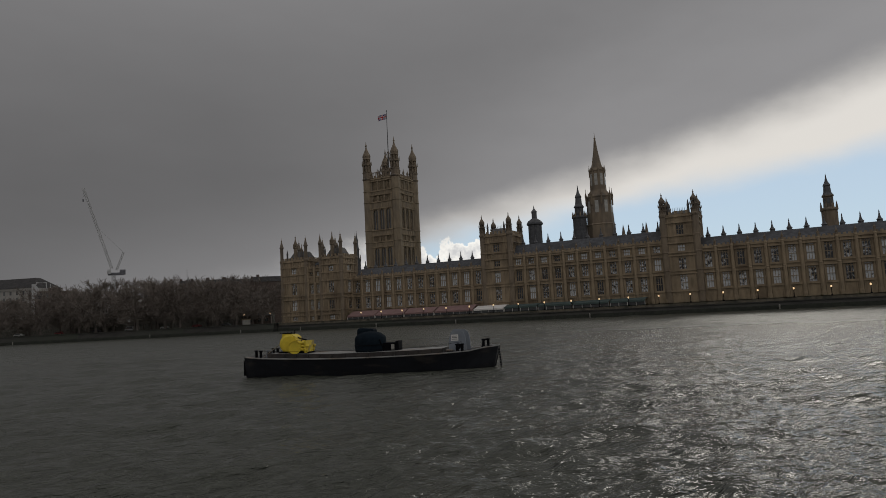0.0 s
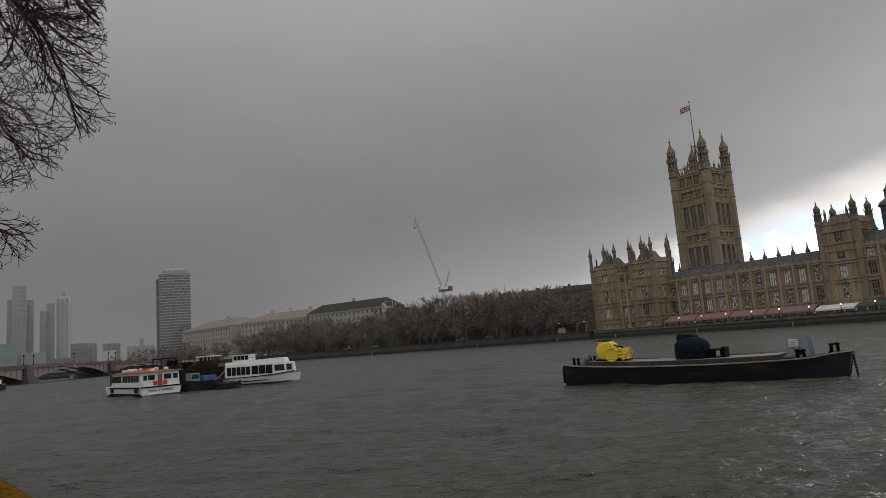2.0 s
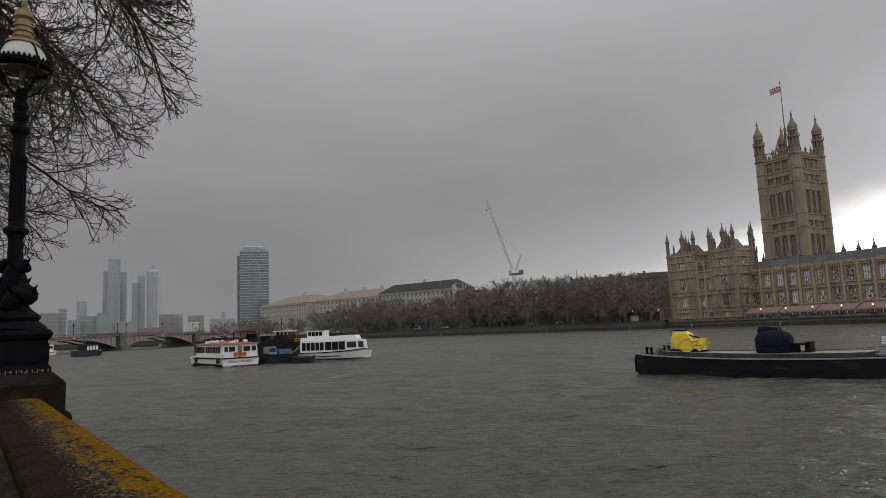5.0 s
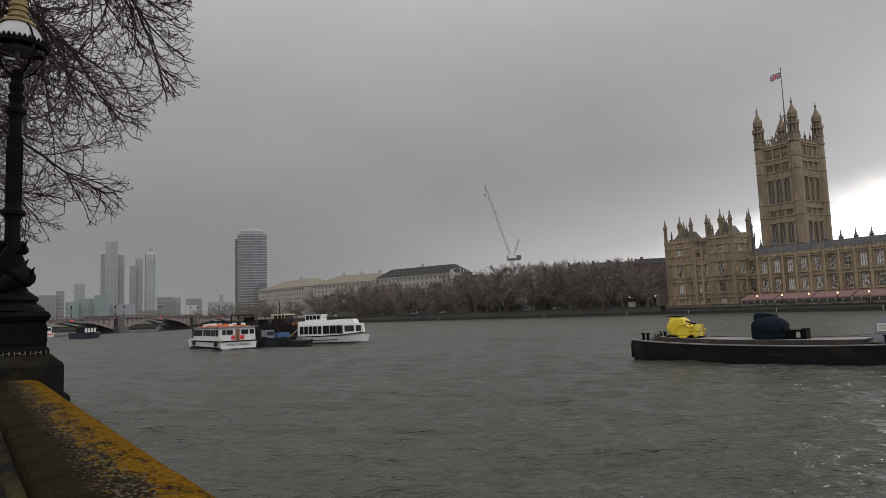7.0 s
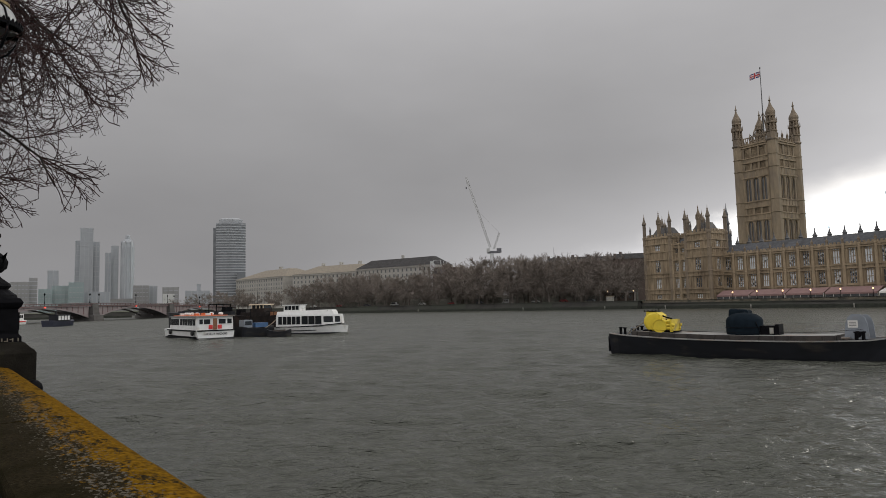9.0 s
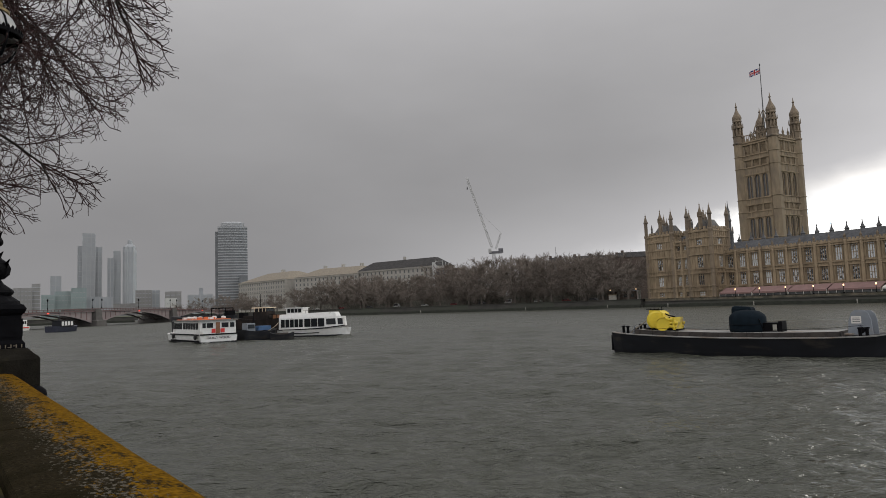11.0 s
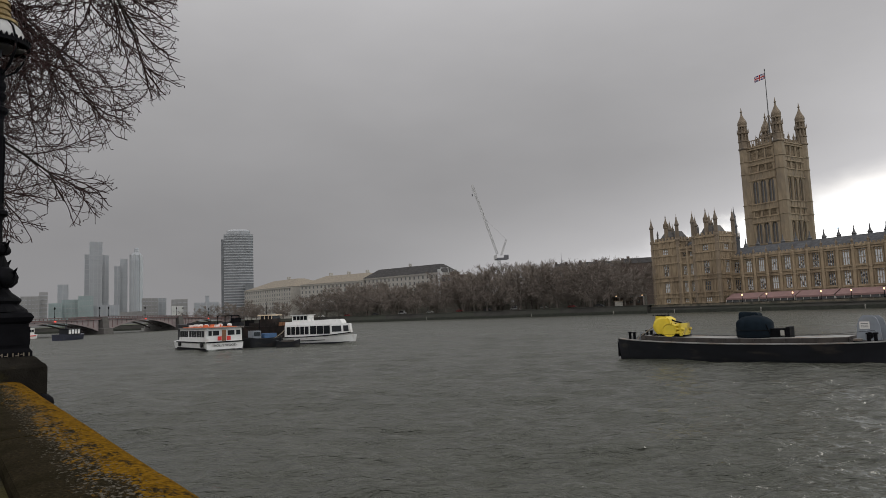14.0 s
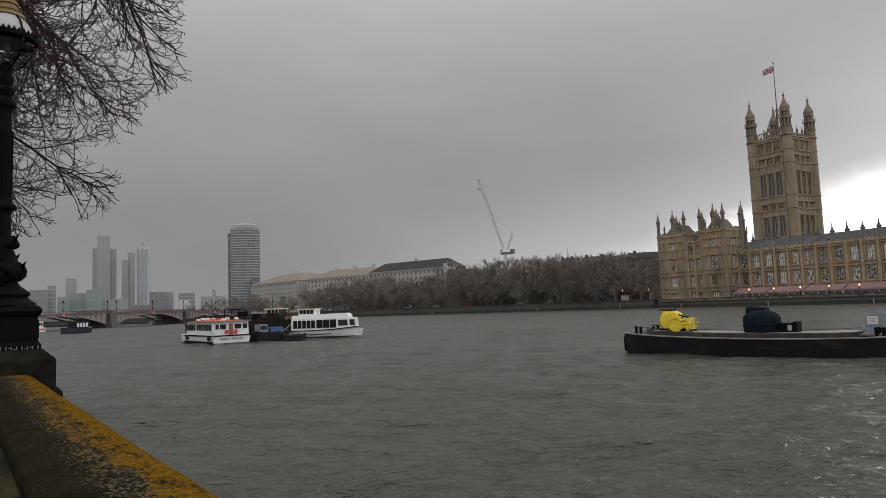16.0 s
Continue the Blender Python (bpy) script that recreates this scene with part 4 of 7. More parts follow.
rng = random.Random(11)
count = 0
CROWN_LINE = ((13, 17, 21, 25, 29, 31.5, 33, 37, 41, 43, 44.5, 46, 50), (3.8, 3.95, 4.25, 4.2, 4.15, 3.65, 2.85, 2.85, 2.95, 2.5, 1.8, 1.5, 1.3))
for row, (back, n) in enumerate(((6, 18), (14, 18), (24, 16), (36, 14), (50, 12), (68, 11))):
    for j in range(n):
        f = (j + 0.5 + rng.uniform(-0.35, 0.35)) / n
        if f > 0.72 and row > 2:
            continue
        v = on_bank(min(max(f, 0.005), 0.99), back + rng.uniform(-3, 3))
        line = float(np.interp(math.degrees(math.atan2(-v.x, v.y)), *CROWN_LINE))
        garden_tree(v.x, v.y, 3.7, (0.8 + v.length * math.tan(radians(line))) * rng.uniform(0.8, 1.02), count)
        count += 1

# parked coaches and cars, filler shrubs and a low lodge behind the garden wall
HEDGE = material("hedge", (0.1, 0.095, 0.08), 0.95, vary=0.4, scale=1.0)
# made-up shrubbery, added to block the sky showing under the tree crowns
for f, back, tall, kind_ in [(f, 74.0, 6.0, "shrubbery") for f in (0.1, 0.3, 0.5, 0.7)]:
    v, w = on_bank(f - 0.1, back), on_bank(f + 0.1, back)
    bm = bmesh.new()
    d = w - v
    k = 26
    rngh = random.Random(int(f * 100))
    rings = []
    for i in range(k + 1):
        p = v + d * i / k
        hh = tall * (1 + rngh.uniform(-0.26, 0.26))
        nrm = Vector((-d.y, d.x)).normalized()
        rings.append([(*(p + nrm * s), z) for s, z in ((-1, 3.7), (-1.1, 3.7 + hh * 0.7), (-0.4, 3.7 + hh), (0.5, 3.7 + hh * 0.95), (1.1, 3.7 + hh * 0.6), (1, 3.7))])
    loft(bm, rings)
    solo(kind_, bm, HEDGE, "filler shrubbery behind the garden trees", "hedge", group="garden shrubs")
CAR_COLS = [material("car_paint", c, 0.3, vary=0.05) for c in ((0.45, 0.45, 0.45), (0.04, 0.04, 0.05), (0.25, 0.03, 0.03), (0.5, 0.5, 0.48))]
TYRE = material("tyre", (0.015, 0.015, 0.015), 0.9)


def car(m, i, van=False):
    t = thing("parked_car", m, "parked van behind the embankment wall" if van else "parked car behind the embankment wall", "car", "parked vehicles")
    L, H = (5.4, 2.2) if van else (4.3, 1.45)
    bm = bmesh.new()
    sect = [(-L / 2, 0.35), (-L / 2, 0.9), (-L * 0.3, 0.98), (-L * 0.2, H), (L * 0.28, H), (L * 0.42, 0.95), (L / 2, 0.85), (L / 2, 0.35)]
    loft(bm, [[(x, y * (0.92 if z > 1.0 else 1), z) for x, z in sect] for y in (-0.88, -0.8, 0.8, 0.88)])
    part("body", bm, CAR_COLS[i % 4], t)
    bm = bmesh.new()
    loft(bm, [[(x, y, z) for x, z in ((-L * 0.24, 1.0), (-L * 0.19, H - 0.12), (L * 0.26, H - 0.12), (L * 0.38, 1.0))] for y in (-0.9, 0.9)])
    part("windows", bm, PANE, t)
    bm = bmesh.new()
    lathe(bm, [(0.28, -0.1), (0.32, -0.07), (0.32, 0.07), (0.28, 0.1)], 12)
    me = mesh_of("wheel", bm, TYRE)
    for x in (-L * 0.32, L * 0.32):
        for y in (-0.85, 0.85):
            again("wheel", me, t, pose(x, y, 0.32, 90, 0, 0))


for i in range(14):
    v = on_bank(0.04 + 0.065 * i, 23)
    v2 = on_bank(0.05 + 0.065 * i, 23)
    car(shift(v.x, v.y, 3.7, math.degrees(math.atan2(v2.y - v.y, v2.x - v.x))), i, i % 4 == 0)
LODGE = material("lodge_brick", (0.095, 0.072, 0.06), 0.9, vary=0.25, scale=1.5)
lodge = thing("garden_lodge", shift(*polar(16.2, 331), 3.7, 8), "low dark lodge with lit windows at the garden edge", "building")
bm = bmesh.new()
box(bm, -7, 7, 0, 6, 0, 4.0)
part("wall", bm, LODGE, lodge)
bm = bmesh.new()
loft(bm, [[(-7.4, -0.4, 4.0), (7.4, -0.4, 4.0), (7.4, 6.4, 4.0), (-7.4, 6.4, 4.0)], [(-5, 2.6, 5.6), (5, 2.6, 5.6), (5, 3.4, 5.6), (-5, 3.4, 5.6)]])
part("roof", bm, SLATE, lodge)
for x in (-5, -1.6, 1.6, 5):
    bm = bmesh.new()
    box(bm, x - 0.7, x + 0.7, -0.06, 0.1, 1.2, 2.8)
    part("window", bm, PANE, lodge)
kiosk = thing("stone_kiosk", shift(*polar(17.0, 316), 3.7, 10), "small pale stone pavilion beside the wall", "pavilion")
bm = bmesh.new()
box(bm, -1.6, 1.6, 0, 2.6, 0, 2.2)
part("wall", bm, POSTW, kiosk)
bm = bmesh.new()
box(bm, -1.9, 1.9, -0.3, 2.9, 2.2, 2.5)
part("roof", bm, STONE, kiosk)

garden_lamp = thing("garden_lamp", shift(*polar(17.15, 319), 3.7), "lit lamp post at the garden edge", "lamp", "garden lamps")
bm = bmesh.new()
lathe(bm, [(0.16, -0.1), (0.14, 0.4), (0.07, 0.6), (0.06, 4.3), (0.14, 4.4)], 8)
part("post", bm, IRON, garden_lamp)
bm = bmesh.new()
lathe(bm, [(0.08, 4.4), (0.24, 4.55), (0.27, 4.75), (0.2, 4.95), (0.05, 5.05)], 10)
part("globe", bm, GLOW, garden_lamp, "glowing warm globe", smooth=True)
for yaw_ in (15.75, 15.05):
    copy_thing(garden_lamp, shift(*polar(yaw_, 320), 3.7))

# ---- buildings behind the gardens ----
PORTLAND = material("pale_office_stone", (0.31, 0.295, 0.265), 0.85, vary=0.12, scale=0.4, stain=(0.28, 0.27, 0.25), stain_scale=0.06)
TILE_ROOF = material("buff_tile_roof", (0.185, 0.158, 0.118), 0.8, vary=0.2, scale=0.6)
GABLE = material("gable_render", (0.4, 0.4, 0.39), 0.8, vary=0.12, scale=0.3)
# glass colour lightened: distance haze is put into it
OFFICE_GLASS = material("office_window", (0.09, 0.09, 0.09), 0.3, vary=0.3, scale=0.3, per_object=0.3)
DARK_ROOF = material("dark_mansard", (0.05, 0.048, 0.047), 0.85, vary=0.3, scale=0.5, spec=0.1)


def office(a, b, depth, eaves, ridge, roof, floors, label, chimneys=2, end_hip=9.0):
    """A long office block between two plan points, with rows of windows and a hipped roof."""
    a, b = Vector(a), Vector(b)
    d = b - a
    L = d.length
    t = thing("office_block", shift(a.x, a.y, 3.7, math.degrees(math.atan2(d.y, d.x))), label, "building")
    H, R = eaves - 3.7, ridge - 3.7
    bm = bmesh.new()
    box(bm, 0, L, 0, depth, 0, H)
    part("wall", bm, PORTLAND, t, "pale stone wall")
    bm = bmesh.new()
    box(bm, -0.6, L + 0.6, -0.6, 0.02, H - 1.2, H - 0.5)
    box(bm, -0.3, L + 0.3, -0.3, 0.02, H * 0.62, H * 0.62 + 0.5)
    part("cornice", bm, PORTLAND, t)
    bm = bmesh.new()
    loft(bm, [[(-0.4, -0.4, H), (L + 0.4, -0.4, H), (L + 0.4, depth, H), (-0.4, depth, H)], [(end_hip, depth * 0.42, R), (L - end_hip, depth * 0.42, R), (L - end_hip, depth * 0.58, R), (end_hip, depth * 0.58, R)]])
    part("roof", bm, roof, t)
    fh = H / (floors + 0.5)
    bm = bmesh.new()
    box(bm, -0.65, 0.65, -0.05, 0.12, 0, fh * 0.58)
    me = mesh_of("window", bm, OFFICE_GLASS)
    n = int(L / 4.2)
    for k in range(floors):
        for i in range(n):
            again("window", me, t, shift((i + 0.5) * L / n, 0, (k + 0.45) * fh))
    for i in range(chimneys):
        bm = bmesh.new()
        x = (i + 0.7) * L / (chimneys + 0.4)
        box(bm, x - 0.6, x + 0.6, depth * 0.46, depth * 0.54, R - 2, R + 2.6)
        part("chimney", bm, PORTLAND, t)
    return t


office(polar(48.9, 650), polar(45.1, 572), 46, 31.0, 39.2, TILE_ROOF, 7, "pale stone office block with a buff hipped roof", 1, 22.0)
office(polar(44.3, 566), polar(38.9, 520), 46, 31.5, 38.8, TILE_ROOF, 7, "long pale stone office block with a buff roof", 3, 12.0)
office(polar(38.9, 522), polar(32.3, 470), 26, 33.0, 39.8, DARK_ROOF, 7, "long office block with a dark mansard roof", 1, 7.0)
for yaw, dist, w, h in ((31.4, 440, 12, 29), (29.6, 445, 14, 28), (21.6, 405, 9, 32), (19.3, 400, 14, 32), (17.2, 395, 16, 31.5), (14.9, 388, 22, 32)):
    t = thing("terrace_house", shift(*polar(yaw, dist), 3.7, yaw), "dark brick house with chimneys behind the garden trees", "building", "houses behind the gardens")
    bm = bmesh.new()
    box(bm, -w / 2, w / 2, 0, 14, 0, h - 8)
    part("wall", bm, LODGE, t)
    bm = bmesh.new()
    loft(bm, [[(-w / 2 - 0.3, -0.3, h - 8), (w / 2 + 0.3, -0.3, h - 8), (w / 2 + 0.3, 14, h - 8), (-w / 2 - 0.3, 14, h - 8)], [(-w / 2 + 1.5, 4, h - 4.8), (w / 2 - 1.5, 4, h - 4.8), (w / 2 - 1.5, 9, h - 4.8), (-w / 2 + 1.5, 9, h - 4.8)]])
    part("roof", bm, DARK_ROOF, t)
    for x in (-w / 3, w / 3):
        bm = bmesh.new()
        box(bm, x - 0.8, x + 0.8, 4, 5.4, h - 8, h - 3.6)
        part("chimney", bm, LODGE, t)
mast = thing("rooftop_lantern", shift(*polar(21.55, 405), 3.7), "small domed lantern with a flagpole over the roofs", "turret")
bm = bmesh.new()
lathe(bm, [(2.0, 0), (2.0, 23), (2.4, 23.3), (1.5, 24.2), (1.4, 26), (0.8, 27.2), (0.15, 27.8)], 8)
part("lantern", bm, LEAD, mast)
bm = bmesh.new()
lathe(bm, [(0.14, 27.5), (0.08, 33.5)], 6)
part("flagpole", bm, LEAD, mast)

# ---- round-cornered office tower upstream ----
# the curtain wall's glass is raised in tone to carry the haze
TOWER_GLASS = material("tower_glass", (0.13, 0.138, 0.146), 0.35, vary=0.2, scale=0.15)
TOWER_BAND = material("tower_bands", (0.3, 0.31, 0.32), 0.6, metal=0.0, vary=0.1, scale=0.2)
tw = thing("office_tower", shift(*polar(49.35, 900), 3.6, 49.35), "tall slab office tower with pale floor bands", "tower")


def slab_ring(z, g=0.0):
    """Plan of the tower: a slab with bowed long sides."""
    res = []
    for i in range(9):
        x = -18.5 + 37 * i / 8
        res.append((x, -9 - 3.0 * (1 - (x / 18.5) ** 2) - g, z))
    for i in range(9):
        x = 18.5 - 37 * i / 8
        res.append((x, 9 + 3.0 * (1 - (x / 18.5) ** 2) + g, z))
    return res


bm = bmesh.new()
loft(bm, [slab_ring(0), slab_ring(112)])
part("glazing", bm, TOWER_GLASS, tw, "dark curtain wall")
bm = bmesh.new()
loft(bm, [slab_ring(0, 0.35), slab_ring(1.25, 0.35)])
me = mesh_of("floor_band", bm, TOWER_BAND)
for k in range(30):
    again("floor_band", me, tw, shift(0, 0, 10 + k * 3.45))
bm = bmesh.new()
loft(bm, [[(x * 0.8, y * 0.9, z) for x, y, z in slab_ring(111.9)], [(x * 0.8, y * 0.9, z) for x, y, z in slab_ring(117)], [(x * 0.5, y * 0.6, z) for x, y, z in slab_ring(119)]])
part("plant_room", bm, TOWER_BAND, tw, "pale rooftop plant room")
bm = bmesh.new()
box(bm, -21.8, -18.6, -5.5, 8, 0, 106)
part("stair_core", bm, TOWER_GLASS, tw, "narrow dark stair core")
bm = bmesh.new()
box(bm, 8, 18, -30, -12.2, 0, 46)
part("annexe", bm, TOWER_GLASS, tw, "lower dark annexe")

# ---- towers far upstream, with haze put into their pale base colours ----
PALE = material("haze_tinted_glass", (0.275, 0.288, 0.3), 0.5, vary=0.1, scale=0.03, per_object=0.06)
PALE2 = material("haze_tinted_cladding", (0.315, 0.326, 0.336), 0.6, vary=0.08, scale=0.04, per_object=0.06)
HAZEBRICK = material("haze_tinted_brick", (0.25, 0.245, 0.24), 0.8, vary=0.1, scale=0.05, per_object=0.08)
HAZEGREEN = material("haze_tinted_green_glass", (0.24, 0.29, 0.285), 0.5, vary=0.12, scale=0.05)


WHITE_WALL = material("white_render", (0.5, 0.5, 0.48), 0.7, vary=0.1, scale=0.1)


def far_block(name, yaw0, yaw1, dist, top, mat, label, floors=0, fins=0, slant=0.0):
    """A far block between two bearings; floors and fins give it its storeys and piers."""
    yaw = (yaw0 + yaw1) / 2
    w = dist * radians(abs(yaw0 - yaw1))
    h = dist * math.tan(radians(top)) + 4.5 - 2.0
    t = thing(name, shift(*polar(yaw, dist), 2.0, yaw), label, "building", "far towers")
    bm = bmesh.new()
    loft(bm, [[(-w / 2, 0, 0), (w / 2, 0, 0), (w / 2, w * 0.8, 0), (-w / 2, w * 0.8, 0)], [(-w / 2, 0, h), (w / 2, 0, h - slant), (w / 2, w * 0.8, h - slant), (-w / 2, w * 0.8, h)]])
    part("body", bm, mat, t)
    if floors:
        bm = bmesh.new()
        box(bm, -w / 2 - 0.2, w / 2 + 0.2, -0.5, 0.1, 0, 1.1)
        me = mesh_of("floor_band", bm, PALE2)
        for k in range(1, floors):
            again("floor_band", me, t, shift(0, 0, h * k / floors))
    if fins:
        bm = bmesh.new()
        box(bm, -0.9, 0.9, -0.9, 0.1, 0, h - slant)
        me = mesh_of("fin", bm, PALE2 if mat is PALE else mat)
        for k in range(fins + 1):
            again("fin", me, t, shift(-w / 2 + w * k / fins, 0))
    return t


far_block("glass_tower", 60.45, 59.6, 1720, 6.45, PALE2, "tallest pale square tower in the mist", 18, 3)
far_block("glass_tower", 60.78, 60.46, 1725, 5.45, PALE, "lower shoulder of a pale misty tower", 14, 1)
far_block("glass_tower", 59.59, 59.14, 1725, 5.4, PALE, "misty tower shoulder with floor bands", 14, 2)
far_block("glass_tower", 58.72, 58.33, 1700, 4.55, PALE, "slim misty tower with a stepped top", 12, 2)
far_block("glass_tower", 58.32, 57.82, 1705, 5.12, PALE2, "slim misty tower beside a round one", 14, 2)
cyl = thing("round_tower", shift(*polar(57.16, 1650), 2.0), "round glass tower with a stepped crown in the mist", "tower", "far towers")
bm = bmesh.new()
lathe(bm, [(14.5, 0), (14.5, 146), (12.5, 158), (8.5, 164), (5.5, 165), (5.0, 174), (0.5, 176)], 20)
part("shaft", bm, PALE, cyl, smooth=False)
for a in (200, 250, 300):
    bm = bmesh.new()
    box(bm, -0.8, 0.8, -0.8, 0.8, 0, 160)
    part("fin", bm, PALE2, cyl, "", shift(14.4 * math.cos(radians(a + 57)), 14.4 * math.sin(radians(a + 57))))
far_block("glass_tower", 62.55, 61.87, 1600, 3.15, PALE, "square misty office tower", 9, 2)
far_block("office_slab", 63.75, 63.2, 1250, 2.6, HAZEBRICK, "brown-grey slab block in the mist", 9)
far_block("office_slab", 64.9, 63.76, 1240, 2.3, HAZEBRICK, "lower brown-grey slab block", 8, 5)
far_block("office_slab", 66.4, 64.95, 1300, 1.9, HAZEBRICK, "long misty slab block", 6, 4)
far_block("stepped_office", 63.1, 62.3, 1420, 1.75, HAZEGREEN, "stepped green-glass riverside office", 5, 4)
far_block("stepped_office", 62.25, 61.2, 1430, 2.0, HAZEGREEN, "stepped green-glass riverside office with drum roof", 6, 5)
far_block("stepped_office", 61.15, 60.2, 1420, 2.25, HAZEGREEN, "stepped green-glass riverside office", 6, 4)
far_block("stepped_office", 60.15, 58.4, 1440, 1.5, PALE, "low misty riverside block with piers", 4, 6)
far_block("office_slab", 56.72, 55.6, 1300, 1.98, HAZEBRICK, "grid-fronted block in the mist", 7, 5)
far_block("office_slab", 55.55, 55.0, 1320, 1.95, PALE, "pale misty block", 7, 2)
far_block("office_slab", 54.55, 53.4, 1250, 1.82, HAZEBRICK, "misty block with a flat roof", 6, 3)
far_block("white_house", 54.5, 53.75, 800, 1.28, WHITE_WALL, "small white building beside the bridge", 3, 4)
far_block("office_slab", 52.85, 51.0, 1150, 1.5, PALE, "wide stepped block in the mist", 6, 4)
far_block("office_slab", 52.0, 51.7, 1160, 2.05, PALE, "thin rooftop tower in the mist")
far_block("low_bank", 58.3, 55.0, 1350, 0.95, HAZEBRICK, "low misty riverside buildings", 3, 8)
for i, (yaw_, d_, h_) in enumerate(((53.6, 640, 11), (52.6, 620, 13), (51.6, 600, 15), (50.7, 580, 15), (49.9, 560, 16), (49.0, 545, 17))):
    garden_tree(*polar(yaw_, d_), 3.6, h_, i)

for i, (yaw_, d_, h_) in enumerate(((14.6, 432, 31), (15.5, 436, 32), (16.5, 434, 31.5), (17.6, 440, 32), (18.5, 436, 31), (19.6, 438, 32), (20.6, 436, 32), (22.6, 440, 31), (24.6, 436, 33), (28.6, 440, 32))):
    garden_tree(*polar(yaw_, d_), 3.6, h_, i)
plant = thing("rooftop_plant", shift(*polar(32.0, 462), 3.7, 32), "pale gable end with pipes and low plant rooms", "building")
bm = bmesh.new()
loft(bm, [[(x, y, z) for x, z in ((-3.2, 0), (1.2, 0), (1.2, 25.5), (0.2, 28.5), (-1.4, 30.8), (-3.2, 30.8))] for y in (0, 10)])
part("gable", bm, GABLE, plant, "white rendered gable")
bm = bmesh.new()
tube(bm, [(-1.0, 4, 30.5), (-0.8, 4, 31.8), (4.4, 4, 31.8), (4.6, 4, 26.0)], 0.35, n=6)
tube(bm, [(6.5, 4, 26.0), (6.5, 4, 31.0)], 0.2, n=5)
tube(bm, [(8.5, 4, 26.0), (8.5, 4, 30.0)], 0.2, n=5)
part("pipe", bm, GABLE, plant, "pale bent flue")
bm = bmesh.new()
box(bm, 1.4, 19.0, 0, 14, 0, 26.4)
box(bm, 5.5, 12.0, 2, 10, 26.4, 28.4)
part("plant_room", bm, LODGE, plant, "low dark plant rooms")

# ---- tower crane behind the gardens ----
CRANE = material("crane_steel", (0.38, 0.38, 0.37), 0.5, metal=0.2, vary=0.15)
CRANE_W = material("crane_ballast", (0.12, 0.12, 0.13), 0.7)
CX, CY = polar(26.93, 430)
crane = thing("tower_crane", shift(CX, CY, 3.7, 26.93), "luffing tower crane with a raised lattice jib", "crane")


def lattice(name, p, q, wd, n, label=""):
    p, q = Vector(p), Vector(q)
    d = (q - p).normalized()
    s = d.cross(Vector((0, 1, 0))).normalized() * wd / 2
    u = Vector((0, wd / 2, 0))
    bm = bmesh.new()
    for c in (s + u, s - u, -s + u, -s - u):
        tube(bm, [p + c, q + c], wd * 0.13, n=4)
    for i in range(n):
        a, b = p.lerp(q, i / n), p.lerp(q, (i + 1) / n)
        for e in (u, -u):
            tube(bm, [a + s + e, b - s + e], wd * 0.09, n=3)
            tube(bm, [a - s + e, b + s + e], wd * 0.09, n=3)
    part(name, bm, CRANE, crane, label)


lattice("mast", (0, 0, 0), (0, 0, 33), 1.9, 18, "lattice mast")
lattice("jib", (-1, 0, 37), (-15.8, 0, 84.5), 1.3, 34, "raised lattice jib")
lattice("a_frame", (1.5, 0, 36), (5.3, 0, 46.5), 1.0, 7)
bm = bmesh.new()
box(bm, -3.0, 5.5, -1.3, 1.3, 33, 34.5)
box(bm, 3.2, 6.3, -1.4, 1.4, 33.4, 36.2)
part("machinery_deck", bm, CRANE_W, crane, "dark machinery deck and ballast")
bm = bmesh.new()
box(bm, -3.4, -1.4, -2.6, -1.2, 33.6, 36.2)
part("cab", bm, CRANE, crane)
bm = bmesh.new()
tube(bm, [(5.3, 0, 46.5), (-9, 0, 62)], 0.1, n=4)
part("luffing_rope", bm, CRANE, crane)
bm = bmesh.new()
tube(bm, [(-15.8, 0, 84.5), (-15.8, 0, 78)], 0.1, n=4)
part("hoist_rope", bm, CRANE, crane)
bm = bmesh.new()
box(bm, -16.2, -15.4, -0.3, 0.3, 76.6, 78)
part("hook_block", bm, CRANE_W, crane)

# ---- the arched bridge ----
BR = material("bridge_red_paint", (0.11, 0.06, 0.058), 0.6, vary=0.2, scale=0.3, stain=(0.09, 0.06, 0.055), stain_scale=0.1)
BRSTONE = material("bridge_granite", (0.08, 0.075, 0.07), 0.85, vary=0.2, scale=0.4)
BRARCH = material("bridge_arch_paint", (0.2, 0.165, 0.163), 0.6, vary=0.15, scale=0.3)
REDLAMP = material("red_signal", (0.4, 0.02, 0.02), 0.4, emit=(1.0, 0.06, 0.03), emit_strength=1.6)
B0 = Vector((-345.0, 292.0))
BD = (Vector((-306.0, 182.0)) - B0).normalized()
BE = B0 + BD * 235.0 - Vector((-BD.y, BD.x)) * 10.0
bridge = thing("arched_bridge", shift(BE.x, BE.y, 0, math.degrees(math.atan2(-BD.y, -BD.x))), "low red-painted steel arch bridge on granite piers", "bridge")
PIERS = [0.0, 58.0, 118.0, 178.0, 235.0]


def deck_z(x):
    return 7.5 - 0.000155 * (x - 130) ** 2


bm = bmesh.new()
loft(bm, [[(x, -9, deck_z(x) - 0.6), (x, 9, deck_z(x) - 0.6), (x, 9, deck_z(x) - 0.1), (x, -9, deck_z(x) - 0.1)] for x in range(-10, 251, 10)])
# the lighter arch paint puts light into the deck's shaded underside
part("deck", bm, BRARCH, bridge)
bm = bmesh.new()
